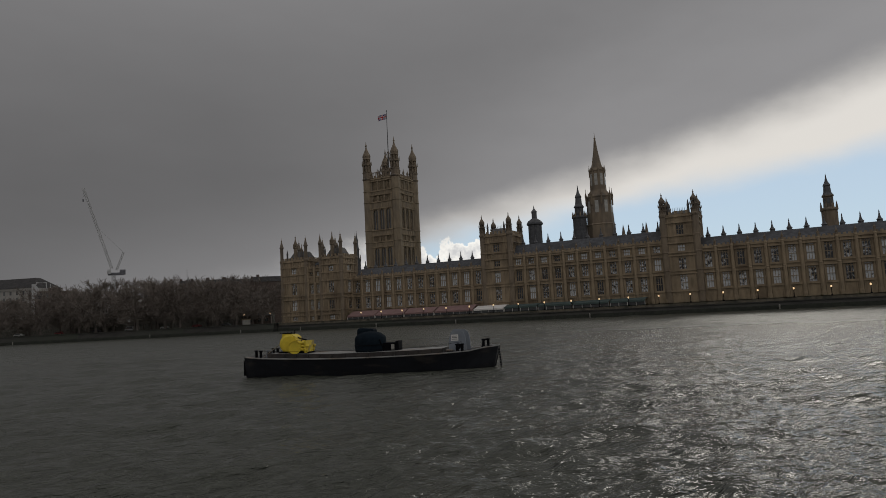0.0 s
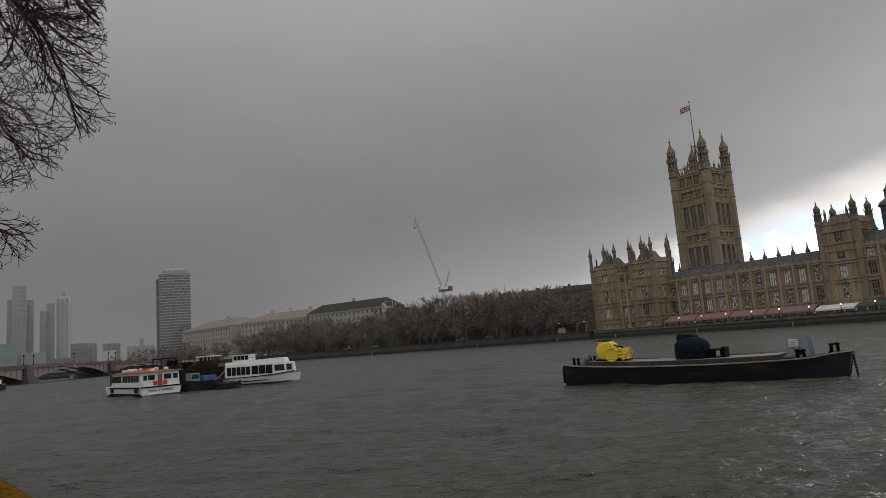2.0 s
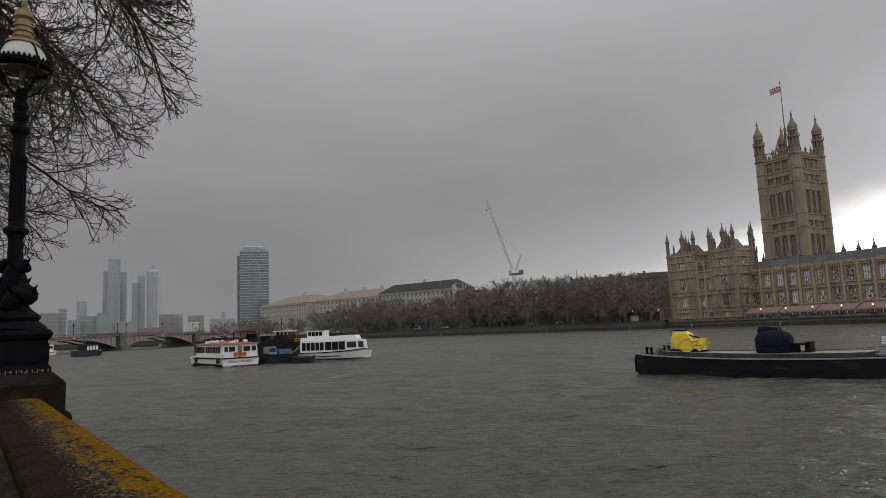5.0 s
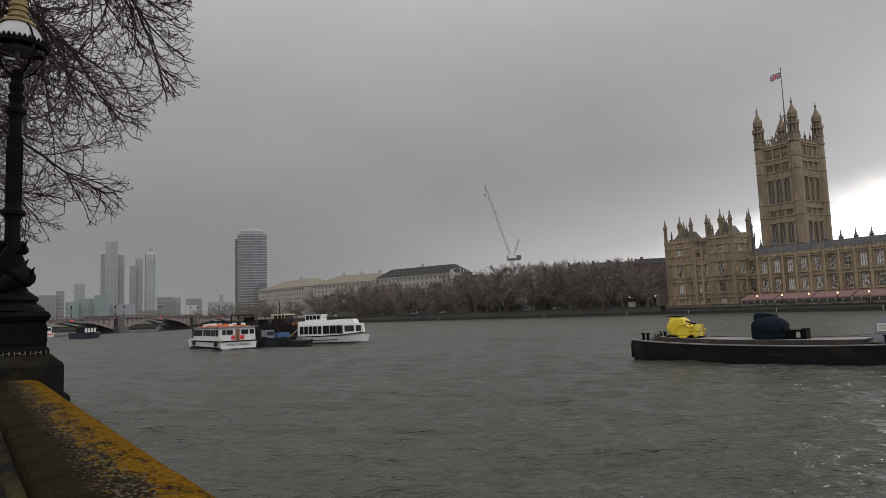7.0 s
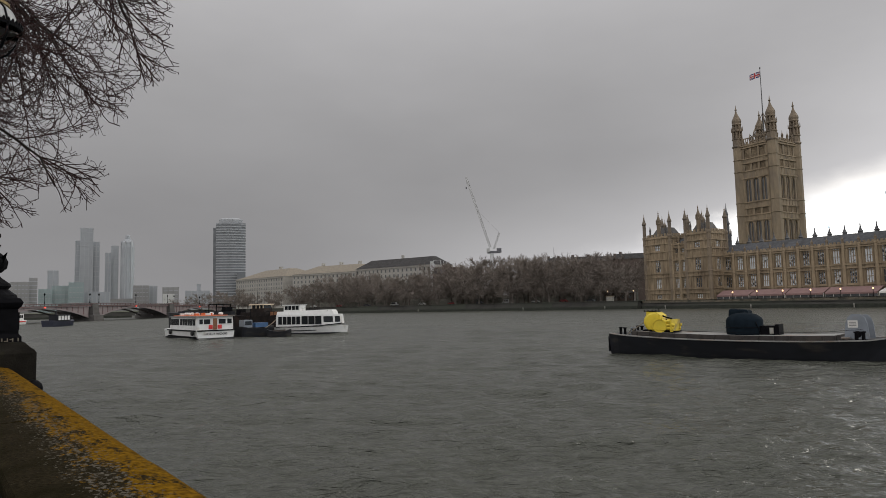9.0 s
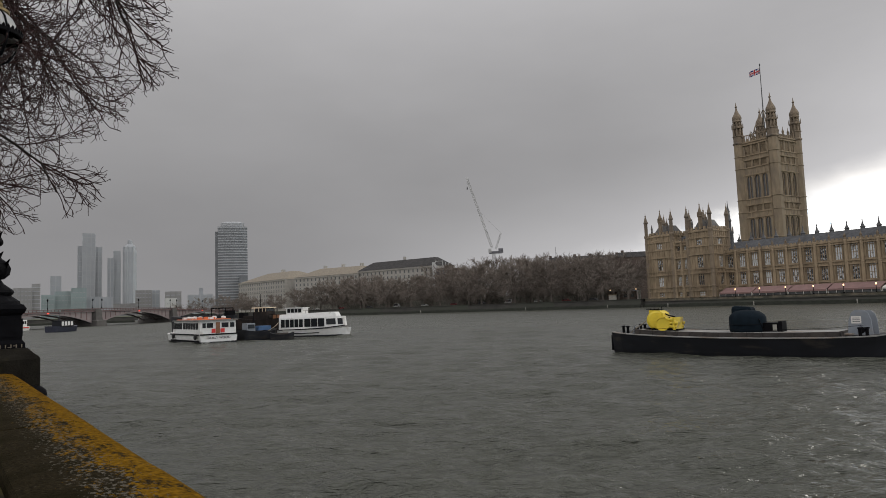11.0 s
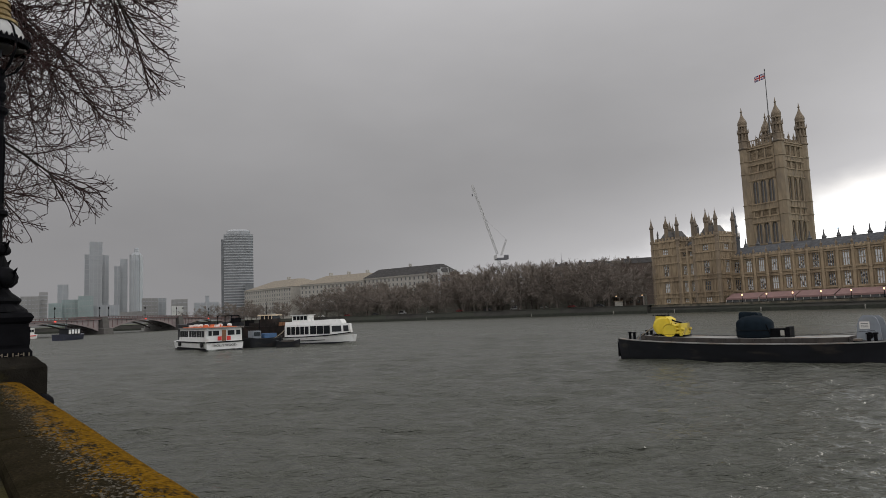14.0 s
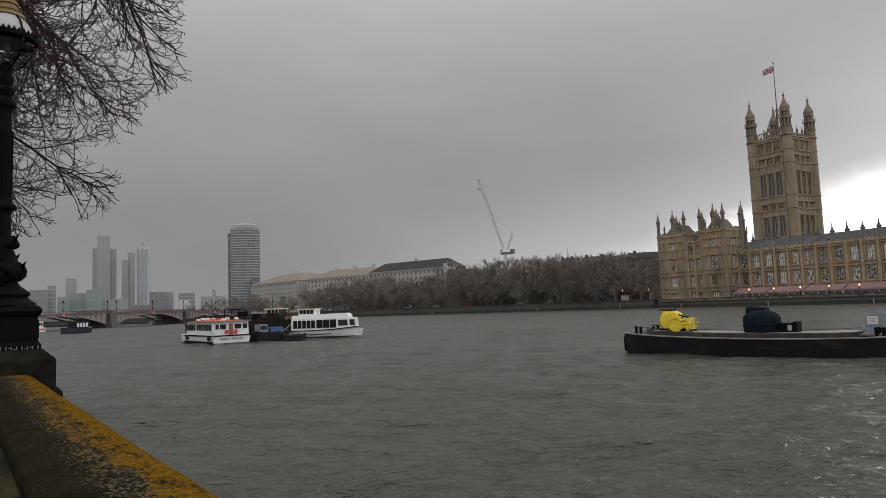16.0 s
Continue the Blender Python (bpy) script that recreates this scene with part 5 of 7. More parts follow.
for s in (-9.1, 8.8):
    loft(bm, [[(x, s, deck_z(x) - 0.35), (x, s + 0.3, deck_z(x) - 0.35), (x, s + 0.3, deck_z(x) + 0.05), (x, s, deck_z(x) + 0.05)] for x in range(-10, 251, 10)])
    loft(bm, [[(x, s, deck_z(x) + 0.8), (x, s + 0.3, deck_z(x) + 0.8), (x, s + 0.3, deck_z(x) + 1.0), (x, s, deck_z(x) + 1.0)] for x in range(-10, 251, 10)])
part("parapet_rail", bm, BR, bridge)
bm = bmesh.new()
box(bm, -0.1, 0.1, -0.1, 0.1, 0, 1.0)
me = mesh_of("baluster", bm, BR)
for i in range(125):
    x = -8 + i * 2.0
    again("baluster", me, bridge, shift(x, -8.95, deck_z(x) - 0.1))
for a, b in zip(PIERS, PIERS[1:]):
    for s in (-8.6, 0, 8.2):
        bm = bmesh.new()
        rings = []
        for i in range(17):
            f = i / 16
            x = a + 3 + (b - a - 6) * f
            z = 1.4 + (deck_z((a + b) / 2) - 1.3 - 1.4) * (1 - (2 * f - 1) ** 2)
            rings.append([(x, s, z), (x, s + 0.5, z), (x, s + 0.5, z + 0.65), (x, s, z + 0.65)])
        loft(bm, rings)
        part("arch_rib", bm, BRARCH, bridge, "pale steel arch rib")
    bm = bmesh.new()
    rings = []
    for i in range(17):
        f = i / 16
        x = a + 3 + (b - a - 6) * f
        z = 1.4 + (deck_z((a + b) / 2) - 1.3 - 1.4) * (1 - (2 * f - 1) ** 2)
        rings.append([(x, -8.4, z + 0.5), (x, -8.3, z + 0.5), (x, -8.3, max(z + 0.52, deck_z(x) - 0.58)), (x, -8.4, max(z + 0.52, deck_z(x) - 0.58))])
    loft(bm, rings)
    part("spandrel_plate", bm, BRARCH, bridge, "dull pink spandrel plating")
    for i in range(1, 16):
        f = i / 16
        x = a + 3 + (b - a - 6) * f
        z = 1.4 + (deck_z((a + b) / 2) - 1.3 - 1.4) * (1 - (2 * f - 1) ** 2)
        if deck_z(x) - 0.6 - z > 0.9:
            bm = bmesh.new()
            box(bm, x - 0.25, x + 0.25, -8.5, -8.2, z + 0.5, deck_z(x) - 0.5)
            part("spandrel_post", bm, BR, bridge)
    bm = bmesh.new()
    box(bm, (a + b) / 2 - 0.35, (a + b) / 2 + 0.35, -9.5, -9.2, deck_z((a + b) / 2) - 0.85, deck_z((a + b) / 2) - 0.45)
    part("signal_lamp", bm, REDLAMP, bridge, "lit red navigation light")
for x in PIERS[1:-1]:
    bm = bmesh.new()
    loft(bm, [[(x - 3.4, -12, -2), (x + 3.4, -12, -2), (x + 3.4, 12, -2), (x - 3.4, 12, -2)], [(x - 3, -11.5, 2.6), (x + 3, -11.5, 2.6), (x + 3, 11.5, 2.6), (x - 3, 11.5, 2.6)],
              [(x - 2.2, -10.2, 3.0), (x + 2.2, -10.2, 3.0), (x + 2.2, 10.2, 3.0), (x - 2.2, 10.2, 3.0)], [(x - 1.9, -9.6, deck_z(x) + 0.75), (x + 1.9, -9.6, deck_z(x) + 0.75), (x + 1.9, 9.6, deck_z(x) + 0.75), (x - 1.9, 9.6, deck_z(x) + 0.75)]])
    part("pier", bm, BRSTONE, bridge, "dark granite pier")
bm = bmesh.new()
lathe(bm, [(0.22, 0), (0.2, 0.8), (0.1, 1.0), (0.08, 3.6), (0.3, 3.9), (0.35, 4.4), (0.05, 4.9)], 8)
me = mesh_of("lamp_standard", bm, IRON)
for x in (28, 55, 61, 88, 115, 121, 148, 175, 181, 207):
    again("lamp_standard", me, bridge, shift(x, -8.9, deck_z(x) + 0.9))

# ---- craft on the river ----
BLACK_HULL = material("black_hull_paint", (0.009, 0.01, 0.013), 0.6, vary=0.35, scale=0.8, stain=(0.032, 0.028, 0.025), stain_scale=0.7, stain_amount=0.25, spec=0.3, stretch=(0.6, 1, 2.0))
DECK_GREY = material("steel_deck", (0.2, 0.2, 0.19), 0.7, vary=0.2, scale=1.2, stain=(0.16, 0.12, 0.09), stain_scale=0.6)
# near-black base paints in the dark gap below the rail; the stain is rust
COAMING = material("rusty_coaming", (0.035, 0.03, 0.027), 0.85, vary=0.4, scale=1.5, stain=(0.06, 0.05, 0.042), stain_scale=0.6, stain_amount=0.5)
YELLOW = material("yellow_paint", (0.62, 0.47, 0.03), 0.5, vary=0.12, scale=2.0, stain=(0.3, 0.22, 0.04), stain_scale=1.2, stain_amount=0.25)
TANK = material("dark_teal_tarpaulin", (0.008, 0.013, 0.018), 0.85, vary=0.3, scale=2.0, bump=0.6, bump_scale=3.0, spec=0.04)
GREY_PAINT = material("pale_grey_paint", (0.19, 0.21, 0.235), 0.6, vary=0.12, scale=1.5, stain=(0.2, 0.2, 0.2), stain_scale=0.9)
BOAT_WHITE = material("white_boat_paint", (0.67, 0.67, 0.65), 0.4, vary=0.06, scale=1.0, stain=(0.5, 0.48, 0.44), stain_scale=0.5, stain_amount=0.2)
BOAT_BLUE = material("blue_cover", (0.04, 0.1, 0.21), 0.6, vary=0.2, scale=1.5)
ORANGE = material("orange_deck_gear", (0.55, 0.13, 0.04), 0.6, vary=0.15, scale=2.0)
BOAT_RED = material("red_panel", (0.6, 0.03, 0.025), 0.5, vary=0.1)
BROWN = material("varnished_door", (0.2, 0.085, 0.035), 0.5, vary=0.2, scale=3)
BOAT_GLASS = material("dark_boat_glass", (0.012, 0.014, 0.016), 0.25, vary=0.3, scale=1.0, spec=0.2)
ROPE = material("rope", (0.25, 0.21, 0.15), 0.9, vary=0.2)


def hull(bm, L, B, deck, bow=1.0, stern=0.6, sheer=0.3, flare=0.12, draft=0.5, bow_len=0.25, stern_len=0.12):
    """A hull along +x from its stern at 0; deck(x) gives the rail's height."""
    rings = []
    for i in range(21):
        f = i / 20
        x = L * f
        half = B / 2
        if f > 1 - bow_len:
            u = (f - (1 - bow_len)) / bow_len
            half *= max(0.03, 1 - u ** 2.2 * bow)
        if f < stern_len:
            u = 1 - f / stern_len
            half *= 1 - u ** 2 * (1 - stern)
        z = deck(f)
        rake = (f - 0.5) * 2 * 0.035 * L * (1 if f > 0.8 else 0)
        rings.append([(x - rake, -half * (1 - flare) * 0.9, -draft), (x - rake * 0.5, -half * (1 - flare), 0.1), (x, -half, z), (x, half, z), (x - rake * 0.5, half * (1 - flare), 0.1), (x - rake, half * (1 - flare) * 0.9, -draft)])
    loft(bm, rings)


def heading(x, y, to_x, to_y, z=0.0):
    return shift(x, y, z, math.degrees(math.atan2(to_y - y, to_x - x)))


# the long black work barge with its load: stern at its south end, x runs to its bow
BARGE = heading(-16.7, 57.27, 4.0, 52.9)
LB = 21.3
barge = thing("work_barge", BARGE, "long black steel barge moored in the river", "barge")


def rail(f):
    return 1.22 + 0.34 * (abs(f - 0.52) / 0.5) ** 2.2 + (0.12 if f > 0.9 else 0)


bm = bmesh.new()
hull(bm, LB, 5.4, rail, bow=0.75, stern=0.75, bow_len=0.2, stern_len=0.1)
part("hull", bm, BLACK_HULL, barge, "black painted steel hull")
bm = bmesh.new()
for s in (-1, 1):
    rings = []
    for i in range(21):
        f = i / 20
        half = 2.7
        if f > 0.8:
            half *= max(0.03, 1 - ((f - 0.8) / 0.2) ** 2.2 * 0.75)
        if f < 0.1:
            half *= 1 - (1 - f / 0.1) ** 2 * 0.25
        z = rail(f)
        rings.append([(LB * f, s * (half - 0.42), z), (LB * f, s * (half + 0.05), z), (LB * f, s * (half + 0.05), z + 0.07), (LB * f, s * (half - 0.42), z + 0.07)])
    loft(bm, rings)
part("side_deck", bm, DECK_GREY, barge, "pale worn deck edge")
bm = bmesh.new()
for s in (-1, 1):
    loft(bm, [[(LB * f, s * 1.95, rail(f) + 0.02), (LB * f, s * 2.05, rail(f) + 0.02), (LB * f, s * 2.05, rail(f) + 0.4), (LB * f, s * 1.95, rail(f) + 0.4)] for f in (0.1, 0.25, 0.4, 0.55, 0.7, 0.8)])
for f in (0.1, 0.8):
    box(bm, LB * f - 0.05, LB * f + 0.05, -1.94, 1.94, rail(f), rail(f) + 0.4)
part("coaming", bm, COAMING, barge, "rust-streaked hatch coaming")
bm = bmesh.new()
loft(bm, [[(LB * f, -1.94, rail(f) + 0.3), (LB * f, 1.94, rail(f) + 0.3), (LB * f, 1.94, rail(f) + 0.37), (LB * f, -1.94, rail(f) + 0.37)] for f in (0.1, 0.25, 0.4, 0.55, 0.7, 0.8)])
part("hatch_cover", bm, DECK_GREY, barge, "grey steel hatch cover")
bm = bmesh.new()
box(bm, -0.05, 0.05, -0.05, 0.05, 0, 0.36)
me = mesh_of("coaming_stay", bm, COAMING)
for i in range(15):
    x = 2.6 + i * 1.05
    again("coaming_stay", me, barge, shift(x, -2.11, rail(x / LB) + 0.05))
bm = bmesh.new()
lathe(bm, [(0.11, 0), (0.11, 0.5), (0.17, 0.52), (0.17, 0.6), (0.02, 0.62)], 10)
me = mesh_of("bollard", bm, IRON)
for x, y in ((0.9, -1.6), (1.3, -1.6), (0.9, 1.5), (1.3, 1.5), (18.2, -1.7), (18.6, -1.7), (19.9, 0.9), (20.3, 0.9)):
    again("bollard", me, barge, shift(x, y, rail(x / LB) + 0.02))
bm = bmesh.new()
tube(bm, [(20.0, -0.6, 1.6), (20.1, -0.6, 2.05), (20.3, -0.6, 2.2), (20.55, -0.6, 2.25)], 0.07, n=6)
part("vent_pipe", bm, IRON, barge, "bent vent pipe")
bm = bmesh.new()
tube(bm, [(1.6, -1.2, 1.5), (1.7, -1.2, 2.1), (2.1, -1.2, 2.1), (2.2, -1.2, 1.5)], 0.04, n=5)
part("guard_hoop", bm, GREY_PAINT, barge)
bm = bmesh.new()
tube(bm, [(18.0, -1.4, 1.5), (18.0, -1.4, 2.1), (18.6, -1.4, 2.1), (18.6, -1.4, 1.5)], 0.05, n=5)
part("guard_hoop", bm, GREY_PAINT, barge)
bm = bmesh.new()
for i in range(9):
    z = 1.45 - 0.2 * i
    lathe(bm, [(0.05, z), (0.08, z - 0.05), (0.08, z - 0.12), (0.05, z - 0.17)], 6, 21.35 + 0.015 * i, -0.5)
part("mooring_chain", bm, IRON, barge, "hanging mooring chain")
bm = bmesh.new()
lathe(bm, [(0.3, 0), (0.34, 0.06), (0.34, 0.24), (0.3, 0.3)], 12)
me = mesh_of("tyre_fender", bm, TYRE)
for x in (0.2,):
    again("tyre_fender", me, barge, pose(x - 0.15, -1.6, 0.9, 0, 90, 0))

bm = bmesh.new()
box(bm, -0.14, 0.0, -1.9, -1.7, 0.1, 1.35)
part("rudder_post", bm, IRON, barge, "dark iron stern post")
bm = bmesh.new()
lathe(bm, [(0.1, -0.6), (0.34, -0.55), (0.34, -0.45), (0.12, -0.4), (0.12, 0.4), (0.34, 0.45), (0.34, 0.55), (0.1, 0.6)], 14)
part("windlass", bm, IRON, barge, "small anchor windlass", pose(1.5, -0.4, 1.75, 90, 0, 0) @ Matrix.Scale(0.55, 4))
bm = bmesh.new()
tube(bm, [(1.4, -1.9, 2.1), (3.2, -2.0, 2.0), (5.5, -2.05, 1.9), (8.5, -2.1, 1.85), (12.5, -2.1, 1.82), (16.5, -2.05, 1.95), (18.6, -1.8, 2.15)], 0.014, n=5)
part("life_line", bm, IRON, barge, "thin dark guard line along the deck")

# yellow mooring float on the barge: drums in a frame
fl = thing("mooring_float", BARGE @ shift(2.2, -0.3, rail(0.18) + 0.36) @ Matrix.Scale(1.08, 4), "yellow steel mooring float with two drums", "float")
bm = bmesh.new()
lathe(bm, [(0.05, -0.92), (0.6, -0.92), (0.68, -0.88), (0.72, -0.8), (0.72, -0.5), (0.75, -0.48), (0.75, -0.4), (0.72, -0.38), (0.72, 0.38), (0.75, 0.4), (0.75, 0.48), (0.72, 0.5), (0.72, 0.86), (0.6, 0.92), (0.05, 0.92)], 32)
part("drum", bm, YELLOW, fl, "large yellow drum", pose(0.86, 0.35, 0.76, 90, 0, 24))
bm = bmesh.new()
lathe(bm, [(0.05, -0.9), (0.42, -0.9), (0.47, -0.86), (0.47, 0.92), (0.44, 0.92), (0.42, 0.88), (0.05, 0.88)], 28)
part("small_drum", bm, YELLOW, fl, "smaller yellow drum with a dished end", pose(1.56, -0.2, 0.5, 90, 0, 24))
bm = bmesh.new()
loft(bm, [ring(0, 0, z, r, 30) for r, z in ((0.47, 0.84), (0.52, 0.84), (0.52, 0.94), (0.47, 0.94))], False)
part("drum_rim", bm, YELLOW, fl, "raised yellow rim", pose(1.56, -0.2, 0.5, 90, 0, 24))
bm = bmesh.new()
loft(bm, [[(0.55, y, 1.2), (1.75, y, 1.0), (1.7, y, 1.3), (1.35, y, 1.5), (0.6, y, 1.55)] for y in (-0.35, 0.75)])
part("saddle", bm, YELLOW, fl, "yellow saddle over the drums")
for z, x1 in ((0.3, 2.85), (0.56, 2.95), (0.82, 2.75)):
    for y in (-0.72, 0.6):
        bm = bmesh.new()
        tube(bm, [(1.85, y, z), (x1 - 0.12, y, z), (x1, y + 0.06, z - 0.03)], 0.115, n=8)
        part("fender_bar", bm, YELLOW, fl)
bm = bmesh.new()
for x in (2.0, 2.72):
    box(bm, x - 0.07, x + 0.07, -0.86, 0.72, 0.05, 0.98)
box(bm, 1.7, 2.8, -0.45, 0.45, 0.1, 0.72)
part("frame", bm, YELLOW, fl, "yellow upright frame")
bm = bmesh.new()
box(bm, 0.3, 2.9, -0.6, 0.7, 0.0, 0.1)
for x in (0.5, 1.0, 2.3):
    box(bm, x - 0.1, x + 0.1, -0.7, 0.8, 0.0, 0.16)
part("skid", bm, IRON, fl, "dark timber skid")
bm = bmesh.new()
box(bm, 0.5, 1.3, -0.3, 0.7, 1.55, 1.61)
part("top_plate", bm, IRON, fl, "dark top plate")
bm = bmesh.new()
tube(bm, [(1.55, 0.1, 1.3), (1.95, 0.1, 1.12), (2.45, 0.1, 1.0)], 0.06, n=5)
tube(bm, [(1.42, 0.1, 1.5), (1.42, 0.1, 1.8)], 0.03, n=4)
part("bracket", bm, IRON, fl, "dark bracket and pin")
bm = bmesh.new()
lathe(bm, [(0.05, 0), (0.05, 0.08), (0.02, 0.11)], 6)
me = mesh_of("lug", bm, IRON)
for x in (0.4, 0.72, 1.05, 1.36):
    again("lug", me, fl, shift(x, -0.3, 1.56))
for x in (2.0, 2.36, 2.72):
    again("lug", me, fl, shift(x, -0.72, 0.92))
bm = bmesh.new()
tube(bm, [(0.3, -0.2, 0.75), (-0.7, -0.5, 0.0), (-1.0, -0.8, -0.3)], 0.035, n=5)
part("lashing", bm, ROPE, fl)

# covered winch drum
tk = thing("covered_winch", BARGE @ shift(9.1, 0.2, rail(0.45) + 0.36) @ Matrix.Scale(1.1, 4), "dark tarpaulin-covered round winch house", "winch")
bm = bmesh.new()
lathe(bm, [(1.16, 0), (1.2, 0.15), (1.2, 1.0), (1.1, 1.18), (0.8, 1.4), (0.4, 1.5), (0.02, 1.53)], 22, 1.2, 0.0)
part("cover", bm, TANK, tk, "dark wrinkled cover", smooth=True)
bm = bmesh.new()
loft(bm, [[(0.02 + a, 0.2 + a, z), (1.5 - 2 * a, 0.2 + a, z - 0.4 * a), (1.5 - 2 * a, 1.15 - a, z - 0.4 * a), (0.02 + a, 1.15 - a, z)] for a, z in ((0.0, 0.0), (0.02, 0.9), (0.05, 1.6), (0.1, 1.74), (0.22, 1.79))])
part("hood", bm, TANK, tk, "draped rear hood")
bm = bmesh.new()
tube(bm, [(2.36, -0.35, 0.0), (2.2, -0.75, 0.85), (1.75, -0.6, 1.3), (1.2, 0.1, 1.56)], 0.03, n=5)
tube(bm, [(0.1, -0.6, 0.5), (0.6, -1.08, 0.52), (1.2, -1.24, 0.5), (1.9, -1.04, 0.52), (2.35, -0.5, 0.5)], 0.025, n=5)
part("lashing", bm, IRON, tk, "dark rope lashing")
bm = bmesh.new()
box(bm, 2.3, 3.35, -0.4, 0.5, 0, 0.62)
box(bm, 3.3, 3.55, -0.45, 0.55, 0, 0.72)
part("engine_box", bm, IRON, tk, "low black engine box")
bm = bmesh.new()
box(bm, 2.95, 3.2, -0.43, -0.4, 0.1, 0.5)
part("notice", bm, POSTW, tk)

# upright grey guard plate with a notice
gp = thing("guard_plate", BARGE @ shift(17.2, -0.3, rail(0.8) + 0.12), "rounded grey steel guard plate with a white notice", "plate")
bm = bmesh.new()
prof = [(0.0, 0.0), (1.5, 0.0), (1.42, 1.0), (1.28, 1.45), (1.0, 1.68), (0.5, 1.68), (0.25, 1.45), (0.1, 1.0)]
loft(bm, [[(x, y, z) for x, z in prof] for y in (0, 0.1)])
part("plate", bm, GREY_PAINT, gp)
bm = bmesh.new()
loft(bm, [[(x * 0.8 + 0.5, y, z * 0.97) for x, z in prof] for y in (0.8, 0.9)])
part("rear_plate", bm, GREY_PAINT, gp)
bm = bmesh.new()
box(bm, 0.25, 0.85, -0.02, 0.0, 0.75, 1.25)
part("notice", bm, CREAM, gp, "white notice")
bm = bmesh.new()
for z in (1.1, 0.98, 0.86):
    box(bm, 0.33, 0.77, -0.026, -0.02, z, z + 0.045)
part("notice_lines", bm, LEAD, gp, "unreadable grey lines")
bm = bmesh.new()
lathe(bm, [(0.2, -0.5), (0.24, -0.46), (0.1, -0.42), (0.1, 0.42), (0.24, 0.46), (0.2, 0.5)], 14)
part("winch_drum", bm, IRON, gp, "", pose(0.8, 0.45, 0.3, 90, 0, 0))
bm = bmesh.new()
box(bm, -1.6, 0.4, -0.8, 1.2, -0.02, 0.1)
part("base_plate", bm, DECK_GREY, gp)


def windows_along(owner, x0, x1, n, y, z0, z1, name="window", gap=0.18, mat=None):
    w = (x1 - x0) / n
    bm = bmesh.new()
    box(bm, -w * (0.5 - gap / 2), w * (0.5 - gap / 2), -0.02, 0.02, 0, z1 - z0)
    me = mesh_of(name, bm, mat or BOAT_GLASS)
    for i in range(n):
        again(name, me, owner, shift(x0 + (i + 0.5) * w, y, z0))


# passenger boat whose stern faces the camera; x runs forward from its stern
PB = heading(-79.82, 65.85, -79.82 - 9.4, 65.85 + 3.42) @ Matrix.Diagonal((1, 1.08, 1, 1))
pb = thing("passenger_boat", PB, "white single-deck passenger boat with red stern panels", "boat")
bm = bmesh.new()
hull(bm, 19.5, 5.5, lambda f: 1.25 + 0.5 * max(0, f - 0.7), bow=0.9, stern=0.94, bow_len=0.22, flare=0.06)
part("hull", bm, BOAT_WHITE, pb, "white hull")
bm = bmesh.new()
for s in (-1, 1):
    box(bm, 0.3, 14.0, s * 2.75 - 0.08, s * 2.75 + 0.08, 1.18, 1.36)
    box(bm, 0.2, 14.0, s * 2.66 - 0.06, s * 2.66 + 0.06, 0.2, 0.42)
box(bm, -0.12, 0.0, -2.6, 2.6, 1.18, 1.36)
part("rubbing_strake", bm, IRON, pb, "black rubbing strake")
bm = bmesh.new()
hull(bm, 19.3, 5.35, lambda f: 0.2, bow=0.92, stern=0.96, bow_len=0.24, flare=0.0)
part("boot_top", bm, BLACK_HULL, pb, "black waterline band")
bm = bmesh.new()
loft(bm, [[(x, -2.5, 1.2), (x, 2.5, 1.2), (x, 2.42, 3.3), (x, -2.42, 3.3)] for x in (0.25, 13.0)] + [[(15.6, -2.0, 1.3), (15.6, 2.0, 1.3), (15.3, 1.9, 3.2), (15.3, -1.9, 3.2)], [(17.2, -1.1, 1.35), (17.2, 1.1, 1.35), (16.7, 1.0, 3.1), (16.7, -1.0, 3.1)]])
part("saloon", bm, BOAT_WHITE, pb, "white saloon walls")
bm = bmesh.new()
loft(bm, [[(x, -h_, z), (x, h_, z), (x, h_, z + 0.12), (x, -h_, z + 0.12)] for x, h_, z in ((-0.1, 2.65, 3.3), (13.2, 2.65, 3.3), (15.5, 2.1, 3.22), (17.0, 1.2, 3.12))])
part("roof", bm, DECK_GREY, pb)
bm = bmesh.new()
box(bm, 1.0, 13.5, -2.0, 2.0, 3.43, 3.53)
part("orange_roof_deck", bm, ORANGE, pb, "orange-red roof covering")
for s in (-1, 1):
    windows_along(pb, 1.2, 8.5, 6, s * 2.47, 2.05, 3.0)
    windows_along(pb, 8.9, 13.0, 4, s * 2.49, 2.05, 3.0)
    for x, y, tw_ in ((13.9, 2.32, 11), (15.0, 2.1, 12), (16.3, 1.55, 31)):
        bm = bmesh.new()
        box(bm, -0.42, 0.42, -0.03, 0.03, 2.05, 2.95)
        part("bow_window", bm, BOAT_GLASS, pb, "", shift(x, s * y, 0, -s * tw_))
for y0, y1 in ((-2.25, -1.65), (-1.4, -0.45), (0.75, 1.6), (1.75, 2.2)):
    bm = bmesh.new()
    box(bm, 0.2, 0.24, y0, y1, 2.25, 2.95)
    part("stern_window", bm, BOAT_GLASS, pb)
bm = bmesh.new()
box(bm, 0.17, 0.25, -0.2, 0.35, 1.4, 3.05)
part("stern_door", bm, BROWN, pb, "brown varnished door")
for y0, y1 in ((-0.85, -0.3), (0.42, 0.95)):
    bm = bmesh.new()
    box(bm, 0.17, 0.24, y0, y1, 1.5, 2.1)
    part("stern_panel", bm, BOAT_RED, pb, "bright red panel")
raft_bm = bmesh.new()
